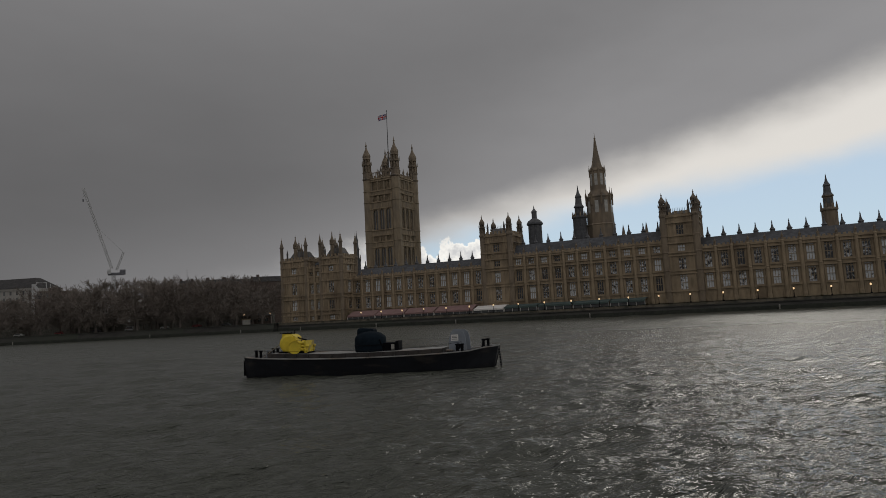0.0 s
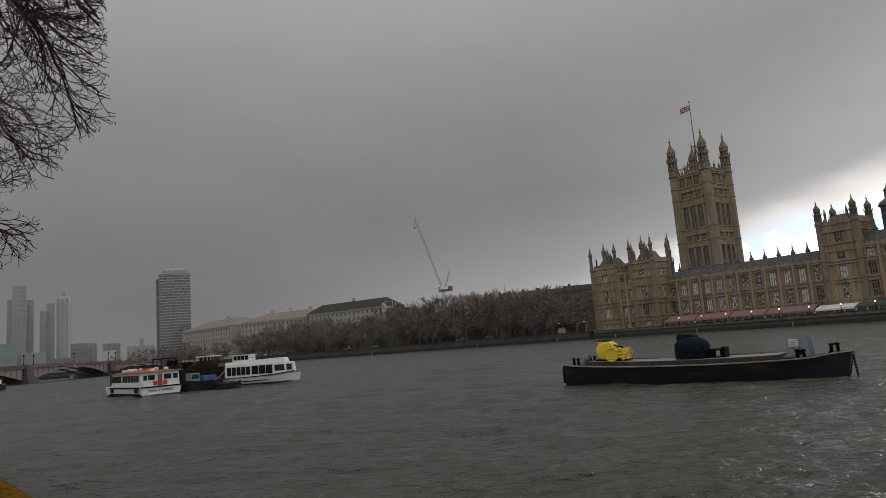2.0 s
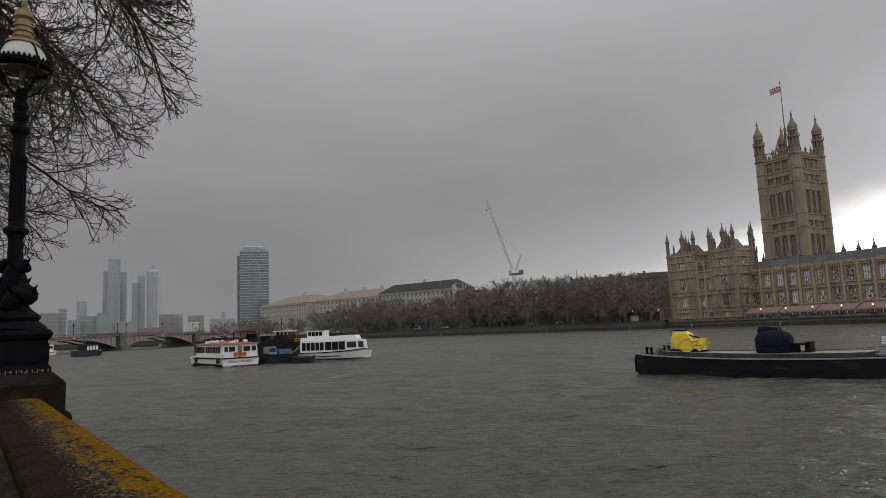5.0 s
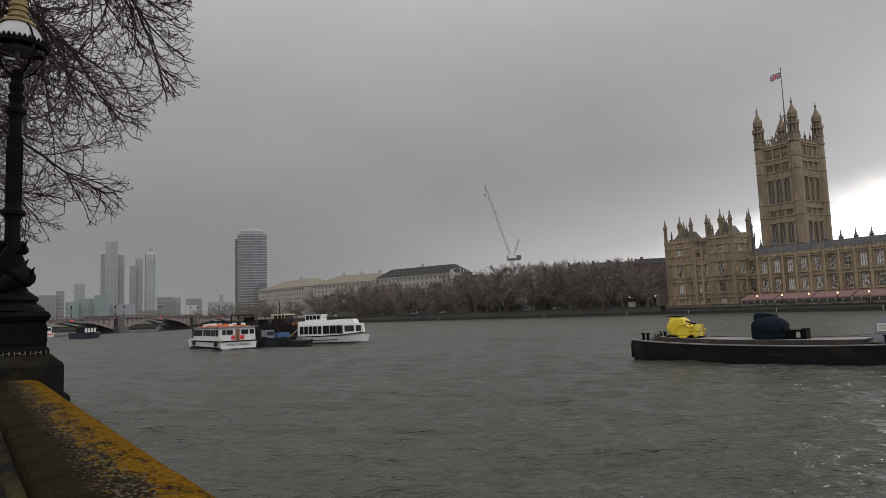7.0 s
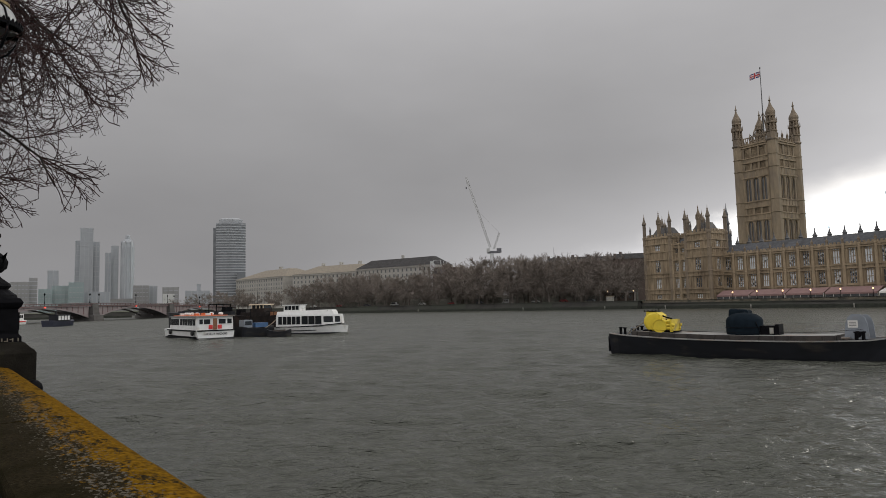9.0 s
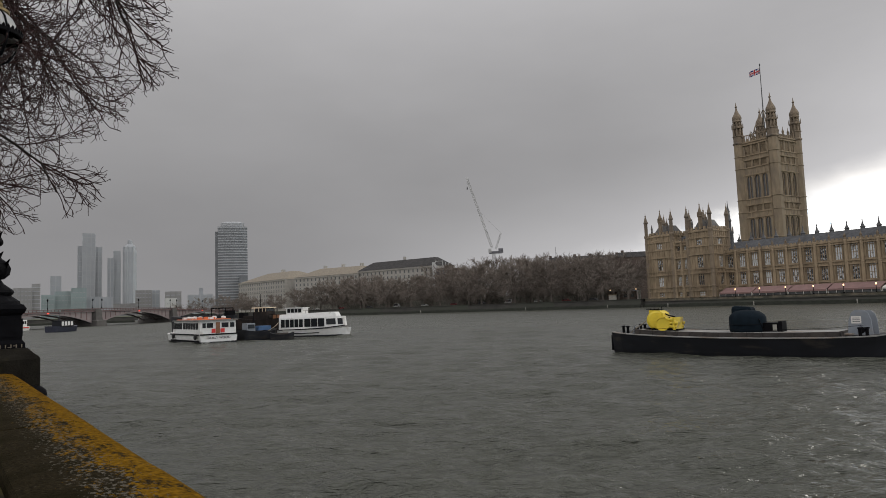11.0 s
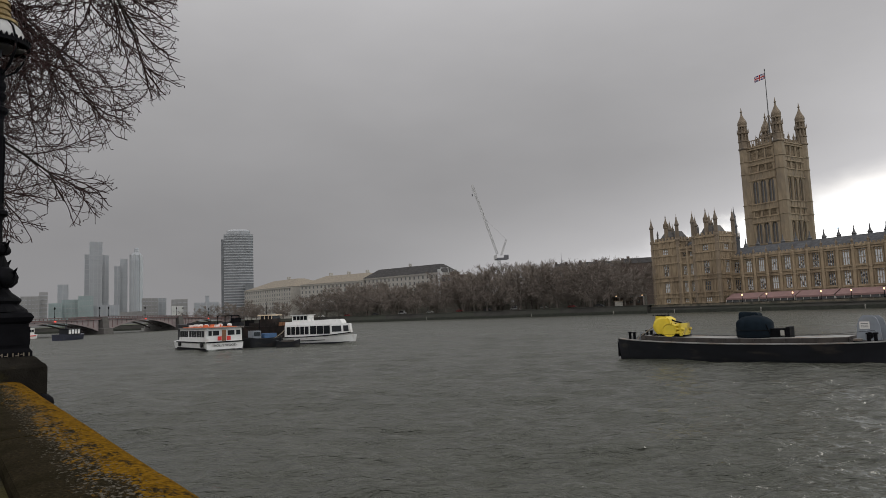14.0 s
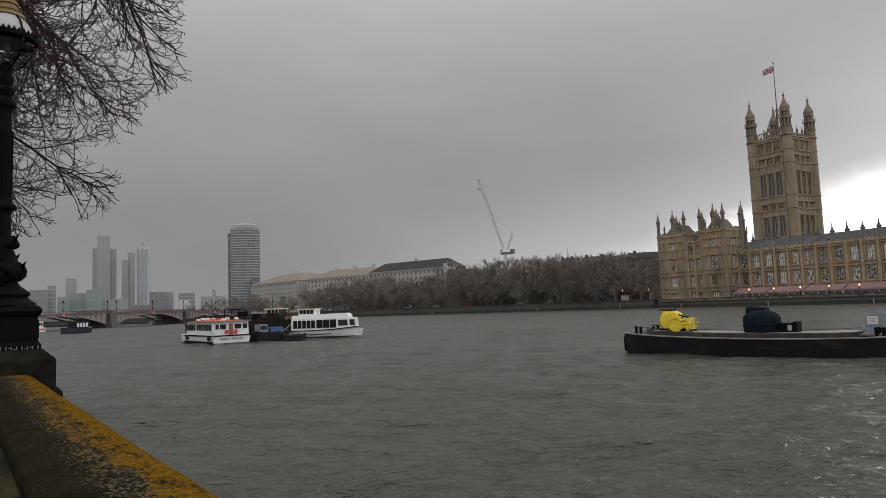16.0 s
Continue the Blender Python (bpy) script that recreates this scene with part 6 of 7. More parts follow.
lathe(raft_bm, [(0.02, -0.7), (0.25, -0.68), (0.3, -0.6), (0.3, 0.6), (0.25, 0.68), (0.02, 0.7)], 12)
raft = mesh_of("life_raft", raft_bm, BOAT_WHITE, True)
for x, y in ((2.0, -1.3), (5.5, 0.9), (6.6, -1.5), (7.6, 1.5), (10.5, 1.0), (12.4, -0.4)):
    again("life_raft", raft, pb, pose(x, y, 3.74, 0, 90, 0) @ Matrix.Scale(0.7, 4), "white life raft drum")
txt = bpy.data.curves.new("boat_name", "FONT")
txt.body, txt.size, txt.extrude, txt.align_x = "HOLLY WOOD", 0.46, 0.012, "CENTER"
name_ob = new("boat_name", txt)
name_ob.data.materials.append(IRON)
name_ob.parent = pb
name_ob.matrix_basis = pose(-0.06, 0, 0.62, 90, 0, -90)
bm = bmesh.new()
lathe(bm, [(0.3, 0), (0.36, 0.06), (0.36, 0.22), (0.3, 0.28)], 14)
me = mesh_of("tyre_fender", bm, TYRE)
for x in (1.2, 12.0, 15.0):
    again("tyre_fender", me, pb, pose(x, 2.75 if x < 14 else 2.2, 0.9, -90, 0, 0))
    again("tyre_fender", me, pb, pose(x, -2.75 if x < 14 else -2.2, 0.9, 90, 0, 0))

bm = bmesh.new()
tube(bm, [(0.6, -2.7, 1.27), (4.0, -2.82, 1.27), (9.0, -2.82, 1.27), (13.5, -2.78, 1.3), (16.5, -1.9, 1.45), (19.0, -0.4, 1.6)], 0.13, n=6)
part("fender_rope", bm, TYRE, pb, "thick black rope fender")
bm = bmesh.new()
box(bm, 10.4, 10.65, -2.56, -2.4, 1.3, 3.3)
part("boarding_door", bm, IRON, pb, "narrow dark boarding door")
for x, y, mat_ in ((1.6, 0.6, BOAT_WHITE), (3.4, -0.2, ORANGE), (4.2, 1.4, ORANGE), (8.8, 0.2, BOAT_WHITE), (9.6, -1.2, ORANGE), (11.6, 1.3, BOAT_WHITE)):
    bm = bmesh.new()
    box(bm, x - 0.4, x + 0.4, y - 0.25, y + 0.25, 3.53, 3.85)
    part("deck_locker", bm, mat_, pb)

# two-deck river cruiser, bow to the right
CR = heading(-80.3, 79.0, -69.2, 83.7) @ Matrix.Diagonal((0.69, 0.91, 0.91, 1))
cr = thing("river_cruiser", CR, "white two-level river cruiser with large windows", "boat")
bm = bmesh.new()
hull(bm, 17.4, 4.7, lambda f: 1.3 + 0.5 * max(0, f - 0.6), bow=0.95, stern=0.9, bow_len=0.3, flare=0.2)
part("hull", bm, BOAT_WHITE, cr)
bm = bmesh.new()
for s in (-1, 1):
    loft(bm, [[(x, s * w, z), (x, s * (w + 0.1), z), (x, s * (w + 0.1), z + 0.18), (x, s * w, z + 0.18)] for x, w, z in ((0.5, 2.2, 1.25), (6, 2.28, 1.28), (11, 2.25, 1.4), (14, 1.75, 1.6), (16.2, 0.75, 1.78))])
part("rubbing_strake", bm, IRON, cr)
bm = bmesh.new()
hull(bm, 17.1, 4.62, lambda f: 0.3, bow=0.97, stern=0.9, bow_len=0.34, flare=0.0)
part("boot_top", bm, BLACK_HULL, cr, "dark waterline band")
bm = bmesh.new()
for s in (-1, 1):
    loft(bm, [[(x, s * (w - 0.02), z), (x, s * (w + 0.06), z), (x, s * (w + 0.06), z + 0.12), (x, s * (w - 0.02), z + 0.12)] for x, w, z in ((0.6, 2.1, 0.62), (6, 2.16, 0.62), (10.5, 2.1, 0.66))])
part("lower_strake", bm, IRON, cr, "lower black rubbing band")
bm = bmesh.new()
loft(bm, [[(x, -w, 1.45 + lift_), (x, w, 1.45 + lift_), (x - sl, w * 0.94, 3.5), (x - sl, -w * 0.94, 3.5)] for x, w, lift_, sl in ((0.5, 2.1, 0, 0), (6, 2.15, 0, 0), (12.0, 2.02, 0.1, 0), (14.6, 1.42, 0.25, 0.1), (16.2, 0.7, 0.38, 0.35))])
part("saloon", bm, BOAT_WHITE, cr)
for s in (-1, 1):
    windows_along(cr, 1.0, 6.6, 5, s * 2.16, 1.8, 3.2)
    windows_along(cr, 6.8, 11.8, 3, s * 2.15, 1.8, 3.25, gap=0.1)
    for xa, wa, xb, wb in ((12.2, 1.98, 14.3, 1.49), (14.75, 1.36, 15.8, 0.88)):
        bm = bmesh.new()
        loft(bm, [[(x, s * (w - 0.03), 2.1), (x, s * (w + 0.02), 2.1), (x - 0.12, s * (w * 0.95 + 0.02), 3.15), (x - 0.12, s * (w * 0.95 - 0.03), 3.15)] for x, w in ((xa, wa), (xb, wb))])
        part("bow_window", bm, BOAT_GLASS, cr)
    bm = bmesh.new()
    loft(bm, [[(x, s * (w - 0.05), z), (x, s * (w + 0.04), z), (x, s * (w + 0.07), z + 0.4), (x, s * (w - 0.05), z + 0.4)] for x, w, z in ((13.6, 1.6, 0.85), (14.3, 1.4, 0.9))])
    part("porthole", bm, BOAT_GLASS, cr)
bm = bmesh.new()
loft(bm, [[(x, -w, 3.5), (x, w, 3.5), (x, w * 0.9, z), (x, -w * 0.9, z)] for x, w, z in ((0.6, 2.0, 4.1), (6, 2.0, 4.2), (11.5, 1.85, 4.32), (13.9, 1.45, 4.3), (14.4, 1.3, 3.75))])
part("upper_bulwark", bm, BOAT_WHITE, cr, "white open upper deck sides")
bm = bmesh.new()
box(bm, 2.1, 6.1, -1.5, 1.5, 4.1, 5.2)
part("wheelhouse", bm, BOAT_WHITE, cr)
bm = bmesh.new()
box(bm, 1.8, 6.4, -1.7, 1.7, 5.2, 5.32)
part("wheelhouse_roof", bm, BOAT_WHITE, cr)
for s in (-1, 1):
    windows_along(cr, 2.3, 5.9, 4, s * 1.52, 4.4, 5.1)
bm = bmesh.new()
for s in (-1, 1):
    tube(bm, [(6.5, s * 1.75, 4.7), (13.2, s * 1.45, 4.75)], 0.03, n=4)
    for x in (7, 9, 11, 13):
        tube(bm, [(x, s * (2.05 - x * 0.045), 4.1), (x, s * (2.05 - x * 0.045), 4.73)], 0.025, n=4)
part("rail", bm, IRON, cr)


def lighter(name, m, L, B, h, label, extras=()):
    """A dark open hull; extras are cabins, covers and gear on it."""
    t = thing(name, m, label, "barge", "moored work boats")
    bm = bmesh.new()
    hull(bm, L, B, lambda f: h + 0.35 * abs(2 * f - 1) ** 2, bow=0.8, stern=0.8, flare=0.1)
    part("hull", bm, BLACK_HULL, t)
    for nm, mat, (x0, x1, y0, y1, z0, z1), lab in extras:
        bm = bmesh.new()
        c, w = (x0 + x1) / 2, (x1 - x0) / 2
        loft(bm, [[(x0, y0, z0), (x1, y0, z0), (x1, y1, z0), (x0, y1, z0)], [(c - w * 0.96, y0 * 0.96, z1), (c + w * 0.96, y0 * 0.96, z1), (c + w * 0.96, y1 * 0.96, z1), (c - w * 0.96, y1 * 0.96, z1)]])
        part(nm, bm, mat, t, lab)
    return t


TIMBER_HULL = material("tarred_brown_hull", (0.014, 0.011, 0.01), 0.75, vary=0.4, scale=1.2, stain=(0.03, 0.02, 0.016), stain_scale=0.8, stain_amount=0.4, spec=0.15)
CREAM_PAINT = material("cream_cabin_paint", (0.5, 0.4, 0.28), 0.6, vary=0.15, scale=1.5)


def spot(yaw_, dist_, z=0.0):
    return Vector((*polar(yaw_, dist_), z))


def moor(yaw0, d0, yaw1, d1):
    return heading(*polar(yaw0, d0), *polar(yaw1, d1))


lighter("lighter", moor(48.75, 108.0, 46.2, 110.5), 6.0, 3.4, 1.25, "black mooring barge with a blue cover", (
    ("blue_cover", BOAT_BLUE, (2.5, 4.7, -1.0, 1.0, 1.4, 2.1), "blue tarpaulin cover"),
    ("cabin", GREY_PAINT, (0.6, 2.0, -0.9, 0.9, 1.4, 2.6), "small pale wheel cabin"), ("cabin_window", BOAT_GLASS, (0.75, 1.85, -0.98, 0.98, 1.8, 2.4), ""), ("mast", IRON, (2.1, 2.2, -0.05, 0.05, 1.4, 4.3), ""),
    ("hatch", COAMING, (4.8, 5.6, -1.1, 1.1, 1.3, 1.6), "")))
lighter("pontoon", moor(46.4, 106.5, 44.5, 106.5), 3.7, 2.2, 0.7, "low black pontoon with rope fenders", (("hatch", COAMING, (0.8, 2.8, -0.8, 0.8, 0.7, 0.95), ""),))
tug = lighter("tug", moor(49.0, 127.0, 43.9, 119.5), 12.6, 4.4, 3.0, "brown-black tug with a cream-topped wheelhouse", (
    ("deckhouse", TIMBER_HULL, (2.2, 7.6, -1.5, 1.5, 2.9, 3.7), "dark deckhouse"),
    ("wheelhouse", TIMBER_HULL, (4.4, 7.2, -1.3, 1.3, 3.7, 4.4), "dark wheelhouse sides"),
    ("wheelhouse_windows", BOAT_GLASS, (4.5, 7.1, -1.25, 1.25, 4.4, 4.95), ""),
    ("wheelhouse_roof", CREAM_PAINT, (4.1, 7.4, -1.5, 1.5, 4.95, 5.15), "cream painted roof"),
    ("stern_winch", IRON, (0.8, 1.9, -0.7, 0.7, 3.0, 4.3), "black winch gear"),
    ("locker", BROWN, (8.2, 9.6, -0.9, 0.9, 3.0, 3.7), "varnished deck locker")))
for ob in tug.children:
    if ob.name.startswith("hull"):
        ob.data.materials[0] = TIMBER_HULL
bm = bmesh.new()
for x in (4.6, 5.5, 6.3, 7.0):
    for y in (-1.28, 1.28):
        box(bm, x - 0.06, x + 0.06, y - 0.04, y + 0.04, 4.35, 4.98)
part("window_post", bm, CREAM_PAINT, tug, "cream window posts")
bm = bmesh.new()
lathe(bm, [(0.07, 5.1), (0.05, 7.6)], 6, 5, 0)
part("mast", bm, IRON, tug)
bm = bmesh.new()
for i in range(7):
    x = 8.0 + i * 0.7
    tube(bm, [(x, -1.9 + 0.16 * i, 3.0), (x, -1.9 + 0.16 * i, 3.75)], 0.04, n=5)
tube(bm, [(8.0, -1.9, 3.75), (12.2, -0.94, 3.85)], 0.04, n=5)
part("bow_rail", bm, IRON, tug)
bm = bmesh.new()
lathe(bm, [(0.25, -0.18), (0.4, -0.14), (0.42, 0.0), (0.4, 0.14), (0.25, 0.18)], 14)
part("bow_fender", bm, TYRE, tug, "round black bow fender", pose(12.65, 0, 2.9, 0, 90, 0), True)
barge2 = lighter("lighter", heading(-119.0, 88.0, -100.0, 86.5), 19.0, 4.6, 3.6, "tall-sided dark moored lighter", (("hatch", BLACK_HULL, (3, 13, -1.7, 1.7, 3.5, 4.1), ""), ("winch", IRON, (16.6, 17.8, -0.8, 0.8, 3.7, 4.8), "")))
bm = bmesh.new()
for x in (13.6, 16.0):
    for y in (-1.6, 1.6):
        tube(bm, [(x, y, 3.5), (x, y, 5.3)], 0.09, n=5)
    tube(bm, [(x, -1.6, 5.3), (x, 1.6, 5.3)], 0.09, n=5)
for y in (-1.6, 1.6):
    tube(bm, [(13.6, y, 5.3), (16.0, y, 5.3)], 0.09, n=5)
part("awning_frame", bm, IRON, barge2, "open steel awning frame")
for pts in ((spot(46.6, 108.2, 1.2), spot(46.0, 109.5, 1.9), spot(45.4, 112.0, 3.0)), (spot(45.4, 112.0, 3.0), spot(44.9, 111.5, 1.7), spot(44.3, 111.0, 1.4), spot(43.6, 111.0, 2.0))):
    bm = bmesh.new()
    tube(bm, pts, 0.06, n=5)
    solo("mooring_rope", bm, ROPE, "slack pale mooring rope between the moored boats", "rope", group="mooring ropes")

# small tug downstream of the bridge
NAVY_HULL = material("navy_hull_paint", (0.012, 0.015, 0.03), 0.5, vary=0.3, scale=1.0)
ft = thing("small_tug", heading(-213.6, 111.0, -224.6, 129.0), "small dark tug with a glazed wheelhouse", "boat")
bm = bmesh.new()
hull(bm, 14.0, 4.4, lambda f: 1.5 + 0.5 * abs(2 * f - 1) ** 2, bow=0.9, stern=0.8)
part("hull", bm, NAVY_HULL, ft, "dark navy hull")
bm = bmesh.new()
box(bm, 3.5, 10.5, -1.5, 1.5, 1.6, 3.5)
part("deckhouse", bm, BLACK_HULL, ft)
for i in range(4):
    bm = bmesh.new()
    box(bm, 3.7 + i * 1.7, 4.9 + i * 1.7, -1.53, 1.53, 2.0, 3.35)
    part("cabin_window", bm, BOAT_WHITE, ft, "pale cabin panel")
bm = bmesh.new()
box(bm, 3.3, 10.6, -1.7, 1.7, 3.5, 3.7)
part("roof", bm, BLACK_HULL, ft)
bm = bmesh.new()
lathe(bm, [(0.35, 3.6), (0.25, 4.9), (0.08, 5.0), (0.06, 6.6)], 8, 4.8, 0)
part("funnel", bm, BLACK_HULL, ft)
# red and white launch beyond it
rl = thing("launch", heading(-272.0, 126.0, -284.0, 140.0), "small red and white launch", "boat")
bm = bmesh.new()
hull(bm, 16.0, 4.2, lambda f: 1.5 + 0.5 * max(0, f - 0.6), bow=0.95, stern=0.9)
part("hull", bm, BOAT_WHITE, rl)
bm = bmesh.new()
box(bm, 0.6, 12.0, -2.14, 2.14, 1.0, 1.4)
part("red_band", bm, BOAT_RED, rl, "red painted band")
bm = bmesh.new()
box(bm, 1.0, 11.0, -1.8, 1.8, 1.4, 4.2)
part("cabin", bm, BOAT_WHITE, rl)
for s in (-1, 1):
    windows_along(rl, 1.5, 10.5, 5, s * 1.82, 2.6, 3.7)
# moored launches under the bridge
for x, y in ((-392.0, 258.0), (-384.0, 274.0)):
    t = thing("moored_launch", heading(x, y, x - 4, y + 14), "small pale launch moored beyond the bridge", "boat", "moored launches")
    bm = bmesh.new()
    hull(bm, 15.0, 4.0, lambda f: 1.3, bow=0.9, stern=0.8)
    part("hull", bm, DECK_GREY, t)
    bm = bmesh.new()
    box(bm, 3, 10, -1.5, 1.5, 1.3, 2.9)
    part("cabin", bm, BOAT_WHITE, t)
    windows_along(t, 3.3, 9.7, 4, -1.52, 1.9, 2.6)
    windows_along(t, 3.3, 9.7, 4, 1.52, 1.9, 2.6)

# ---- the near embankment: x runs along the wall upstream, y to the land, origin under the camera ----
NEAR = pose(0, 0, 0, 0, 0, 69.5 + 90)
# here the river lies at negative y


def coping_material():
    m = bpy.data.materials.new("lichened_granite")
    m.use_nodes = True
    n, l = m.node_tree.nodes, m.node_tree.links
    b = n["Principled BSDF"]
    b.inputs["Roughness"].default_value = 0.95
    b.inputs["Specular IOR Level"].default_value = 0.02
    tc = n.new("ShaderNodeTexCoord")

    def tex(scale, detail, stretch=(1, 1, 1), rough=0.6):
        mp = n.new("ShaderNodeMapping")
        mp.inputs["Scale"].default_value = stretch
        l.new(tc.outputs["Object"], mp.inputs[0])
        t = n.new("ShaderNodeTexNoise")
        t.inputs["Scale"].default_value = scale
        t.inputs["Detail"].default_value = detail
        t.inputs["Roughness"].default_value = rough
        l.new(mp.outputs[0], t.inputs["Vector"])
        return t.outputs["Fac"]

    def ramp(v, a, b_):
        r = n.new("ShaderNodeMapRange")
        l.new(v, r.inputs[0])
        r.inputs[1].default_value, r.inputs[2].default_value = a, b_
        return r.outputs[0]

    def mix(f, a, c):
        x = n.new("ShaderNodeMix")
        x.data_type = "RGBA"
        l.new(f, x.inputs[0])
        for sock, v in ((x.inputs[6], a), (x.inputs[7], c)):
            if isinstance(v, tuple):
                sock.default_value = (*v, 1)
            else:
                l.new(v, sock)
        return x.outputs[2]

    def op(kind, a, c):
        x = n.new("ShaderNodeMath")
        x.operation = kind
        for i, v in enumerate((a, c)):
            if isinstance(v, float):
                x.inputs[i].default_value = v
            else:
                l.new(v, x.inputs[i])
        return x.outputs[0]

    # granite near black: shade from the tree overhead is put into the colour
    granite = mix(ramp(tex(60, 6), 0.3, 0.7), (0.006, 0.005, 0.003), (0.03, 0.0235, 0.0125))
    granite = mix(ramp(tex(3.5, 5), 0.42, 0.68), granite, (0.009, 0.0075, 0.0028))
    sepn = n.new("ShaderNodeSeparateXYZ")
    l.new(tc.outputs["Object"], sepn.inputs[0])
    # orange lichen keeps to the river side of the stone
    lean = ramp(sepn.outputs[1], -0.36, -0.70)
    patch = op("ADD", op("MULTIPLY", lean, 0.24), op("ADD", op("MULTIPLY", tex(5, 14, (0.9, 1.7, 1), 0.85), 1.0), op("MULTIPLY", tex(24, 6, (1, 1.5, 1), 0.7), 0.4)))
    lichen = mix(ramp(tex(35, 5), 0.3, 0.75), (0.045, 0.022, 0.002), (0.21, 0.11, 0.008))
    worn = op("SUBTRACT", patch, op("MULTIPLY", ramp(tex(2.2, 4, (0.5, 2.2, 1)), 0.45, 0.7), 0.07))
    coat = mix(ramp(worn, 0.825, 0.87), granite, lichen)
    # pale crusts thrive along the ragged edge of the orange
    belt = op("MULTIPLY", op("MULTIPLY", lean, op("SUBTRACT", 1.05, lean)), 0.5)
    fleck = op("ADD", belt, tex(30, 5, (1, 1.6, 1), 0.65))
    l.new(mix(ramp(fleck, 0.67, 0.71), coat, (0.085, 0.076, 0.06)), b.inputs["Base Color"])
    bp = n.new("ShaderNodeBump")
    bp.inputs["Strength"].default_value = 0.6
    bp.inputs["Distance"].default_value = 0.012
    l.new(tex(45, 8), bp.inputs["Height"])
    l.new(bp.outputs[0], b.inputs["Normal"])
    return m


COPING = coping_material()
GRANITE = material("dark_granite", (0.014, 0.0125, 0.01), 0.8, vary=0.35, scale=5, stain=(0.05, 0.043, 0.016), stain_scale=2.0, stain_amount=0.4, bump=0.5, bump_scale=40, spec=0.04)
FLAGS = material("promenade_flags", (0.2, 0.19, 0.175), 0.85, vary=0.2, scale=3, stain=(0.12, 0.115, 0.1), stain_scale=0.8, per_object=0.08, bump=0.3, bump_scale=40)
TOP, YO, YI = 3.865, -0.822, -0.247

wall = thing("embankment_wall", NEAR, "granite river parapet with an orange-lichened coping", "wall", kind="structure")
bm = bmesh.new()
loft(bm, [[(x, YO + 0.06, -2.0), (x, YI - 0.04, -2.0), (x, YI - 0.04, TOP - 0.32), (x, YO + 0.06, TOP - 0.32)] for x in (-30, 320)])
part("wall_face", bm, GRANITE, wall, "dark granite wall face")
# coping stones with a rounded back
rngc = random.Random(5)
x = -14.0
while x < 60:
    L = 1.55 if x < 8.6 else 2.0
    bm = bmesh.new()
    dz = rngc.uniform(-0.004, 0.004)
    prof = [(YO, TOP - 0.34), (YO - 0.01, TOP - 0.10), (YO + 0.015, TOP - 0.045), (YO + 0.06, TOP - 0.012), (YO + 0.14, TOP + 0.004), (YO + 0.25, TOP + 0.006), (YI - 0.08, TOP + 0.002), (YI - 0.012, TOP - 0.008), (YI, TOP - 0.03), (YI, TOP - 0.34)]
    loft(bm, [[(x + e, y, z + dz - s) for y, z in prof] for e, s in ((0.002, 0.006), (0.012, 0.0), (L - 0.012, 0.0), (L - 0.002, 0.006))])
    part("coping_stone", bm, COPING, wall)
    x += L
bm = bmesh.new()
loft(bm, [[(x, YI, 3.38), (x, YI + 0.055, 3.38), (x, YI + 0.055, 3.50), (x, YI, 3.52)] for x in (-30, 200)])
part("plinth_moulding", bm, GRANITE, wall)
bm = bmesh.new()
loft(bm, [[(x, YI + 0.002, TOP - 0.13), (x, YI + 0.05, TOP - 0.13), (x, YI + 0.062, TOP - 0.105), (x, YI + 0.05, TOP - 0.08), (x, YI + 0.002, TOP - 0.075)] for x in (-14, 60)])
part("inner_roll", bm, GRANITE, wall, "rounded inner moulding")

promenade = thing("promenade", NEAR, "paved riverside walk behind the parapet", "pavement", kind="structure")
bm = bmesh.new()
box(bm, -30, 200, YI + 0.002, 14, 2.2, 2.82)
part("bed", bm, FLAGS, promenade)
bm = bmesh.new()
box(bm, 0.006, 0.894, 0.006, 0.594, 2.80, 2.85)
me = mesh_of("paving_slab", bm, FLAGS)
for i in range(22):
    for j in range(8):
        again("paving_slab", me, promenade, shift(-6 + i * 0.9 + (0.45 if j % 2 else 0), YI + 0.01 + j * 0.6))
bm = bmesh.new()
bm.faces.new([bm.verts.new((x, y, 2.5)) for x, y in ((-300, 13), (320, 13), (1500, 900), (0, 1500), (-1500, 900))])
solo("ground_east", bm, PAVE, "plain ground behind the promenade", "ground", NEAR, kind="structure")
bm = bmesh.new()
box(bm, -60, 160, 26, 40, 2.4, 14)
solo("hospital_wall", bm, PORTLAND, "plain pale building behind the promenade", "building", NEAR, kind="structure")

# pedestal with the dolphin lamp standard
ped = thing("lamp_pedestal", NEAR, "dark granite pedestal block in the parapet", "pedestal")
bm = bmesh.new()
loft(bm, [[(x0, y0, z), (x1, y0, z), (x1, y1, z), (x0, y1, z)] for x0, x1, y0, y1, z in ((9.3, 10.7, -1.04, -0.02, 1.0), (9.3, 10.7, -1.04, -0.02, 4.02), (9.32, 10.68, -1.02, -0.04, 4.055), (9.36, 10.64, -0.98, -0.06, 4.085), (9.42, 10.58, -0.92, -0.1, 4.15))])
part("block", bm, GRANITE, ped)
bm = bmesh.new()
lathe(bm, [(0.02, -0.18), (0.1, -0.16), (0.14, -0.06), (0.14, 0.06), (0.1, 0.16), (0.02, 0.18)], 12)
part("lion_ring_boss", bm, IRON, ped, "dark iron mooring boss", pose(9.24, -1.0, 3.6, 0, 90, 0) @ Matrix.Scale(0.75, 4), True)

LX, LY = 9.9, -0.5
lampst = thing("dolphin_lamp", NEAR @ shift(LX, LY, 4.15), "black cast-iron dolphin lamp standard with a glass globe", "street lamp")


def sq(bm, rows):
    loft(bm, [[(-w, -w, z), (w, -w, z), (w, w, z), (-w, w, z)] for w, z in rows])


bm = bmesh.new()
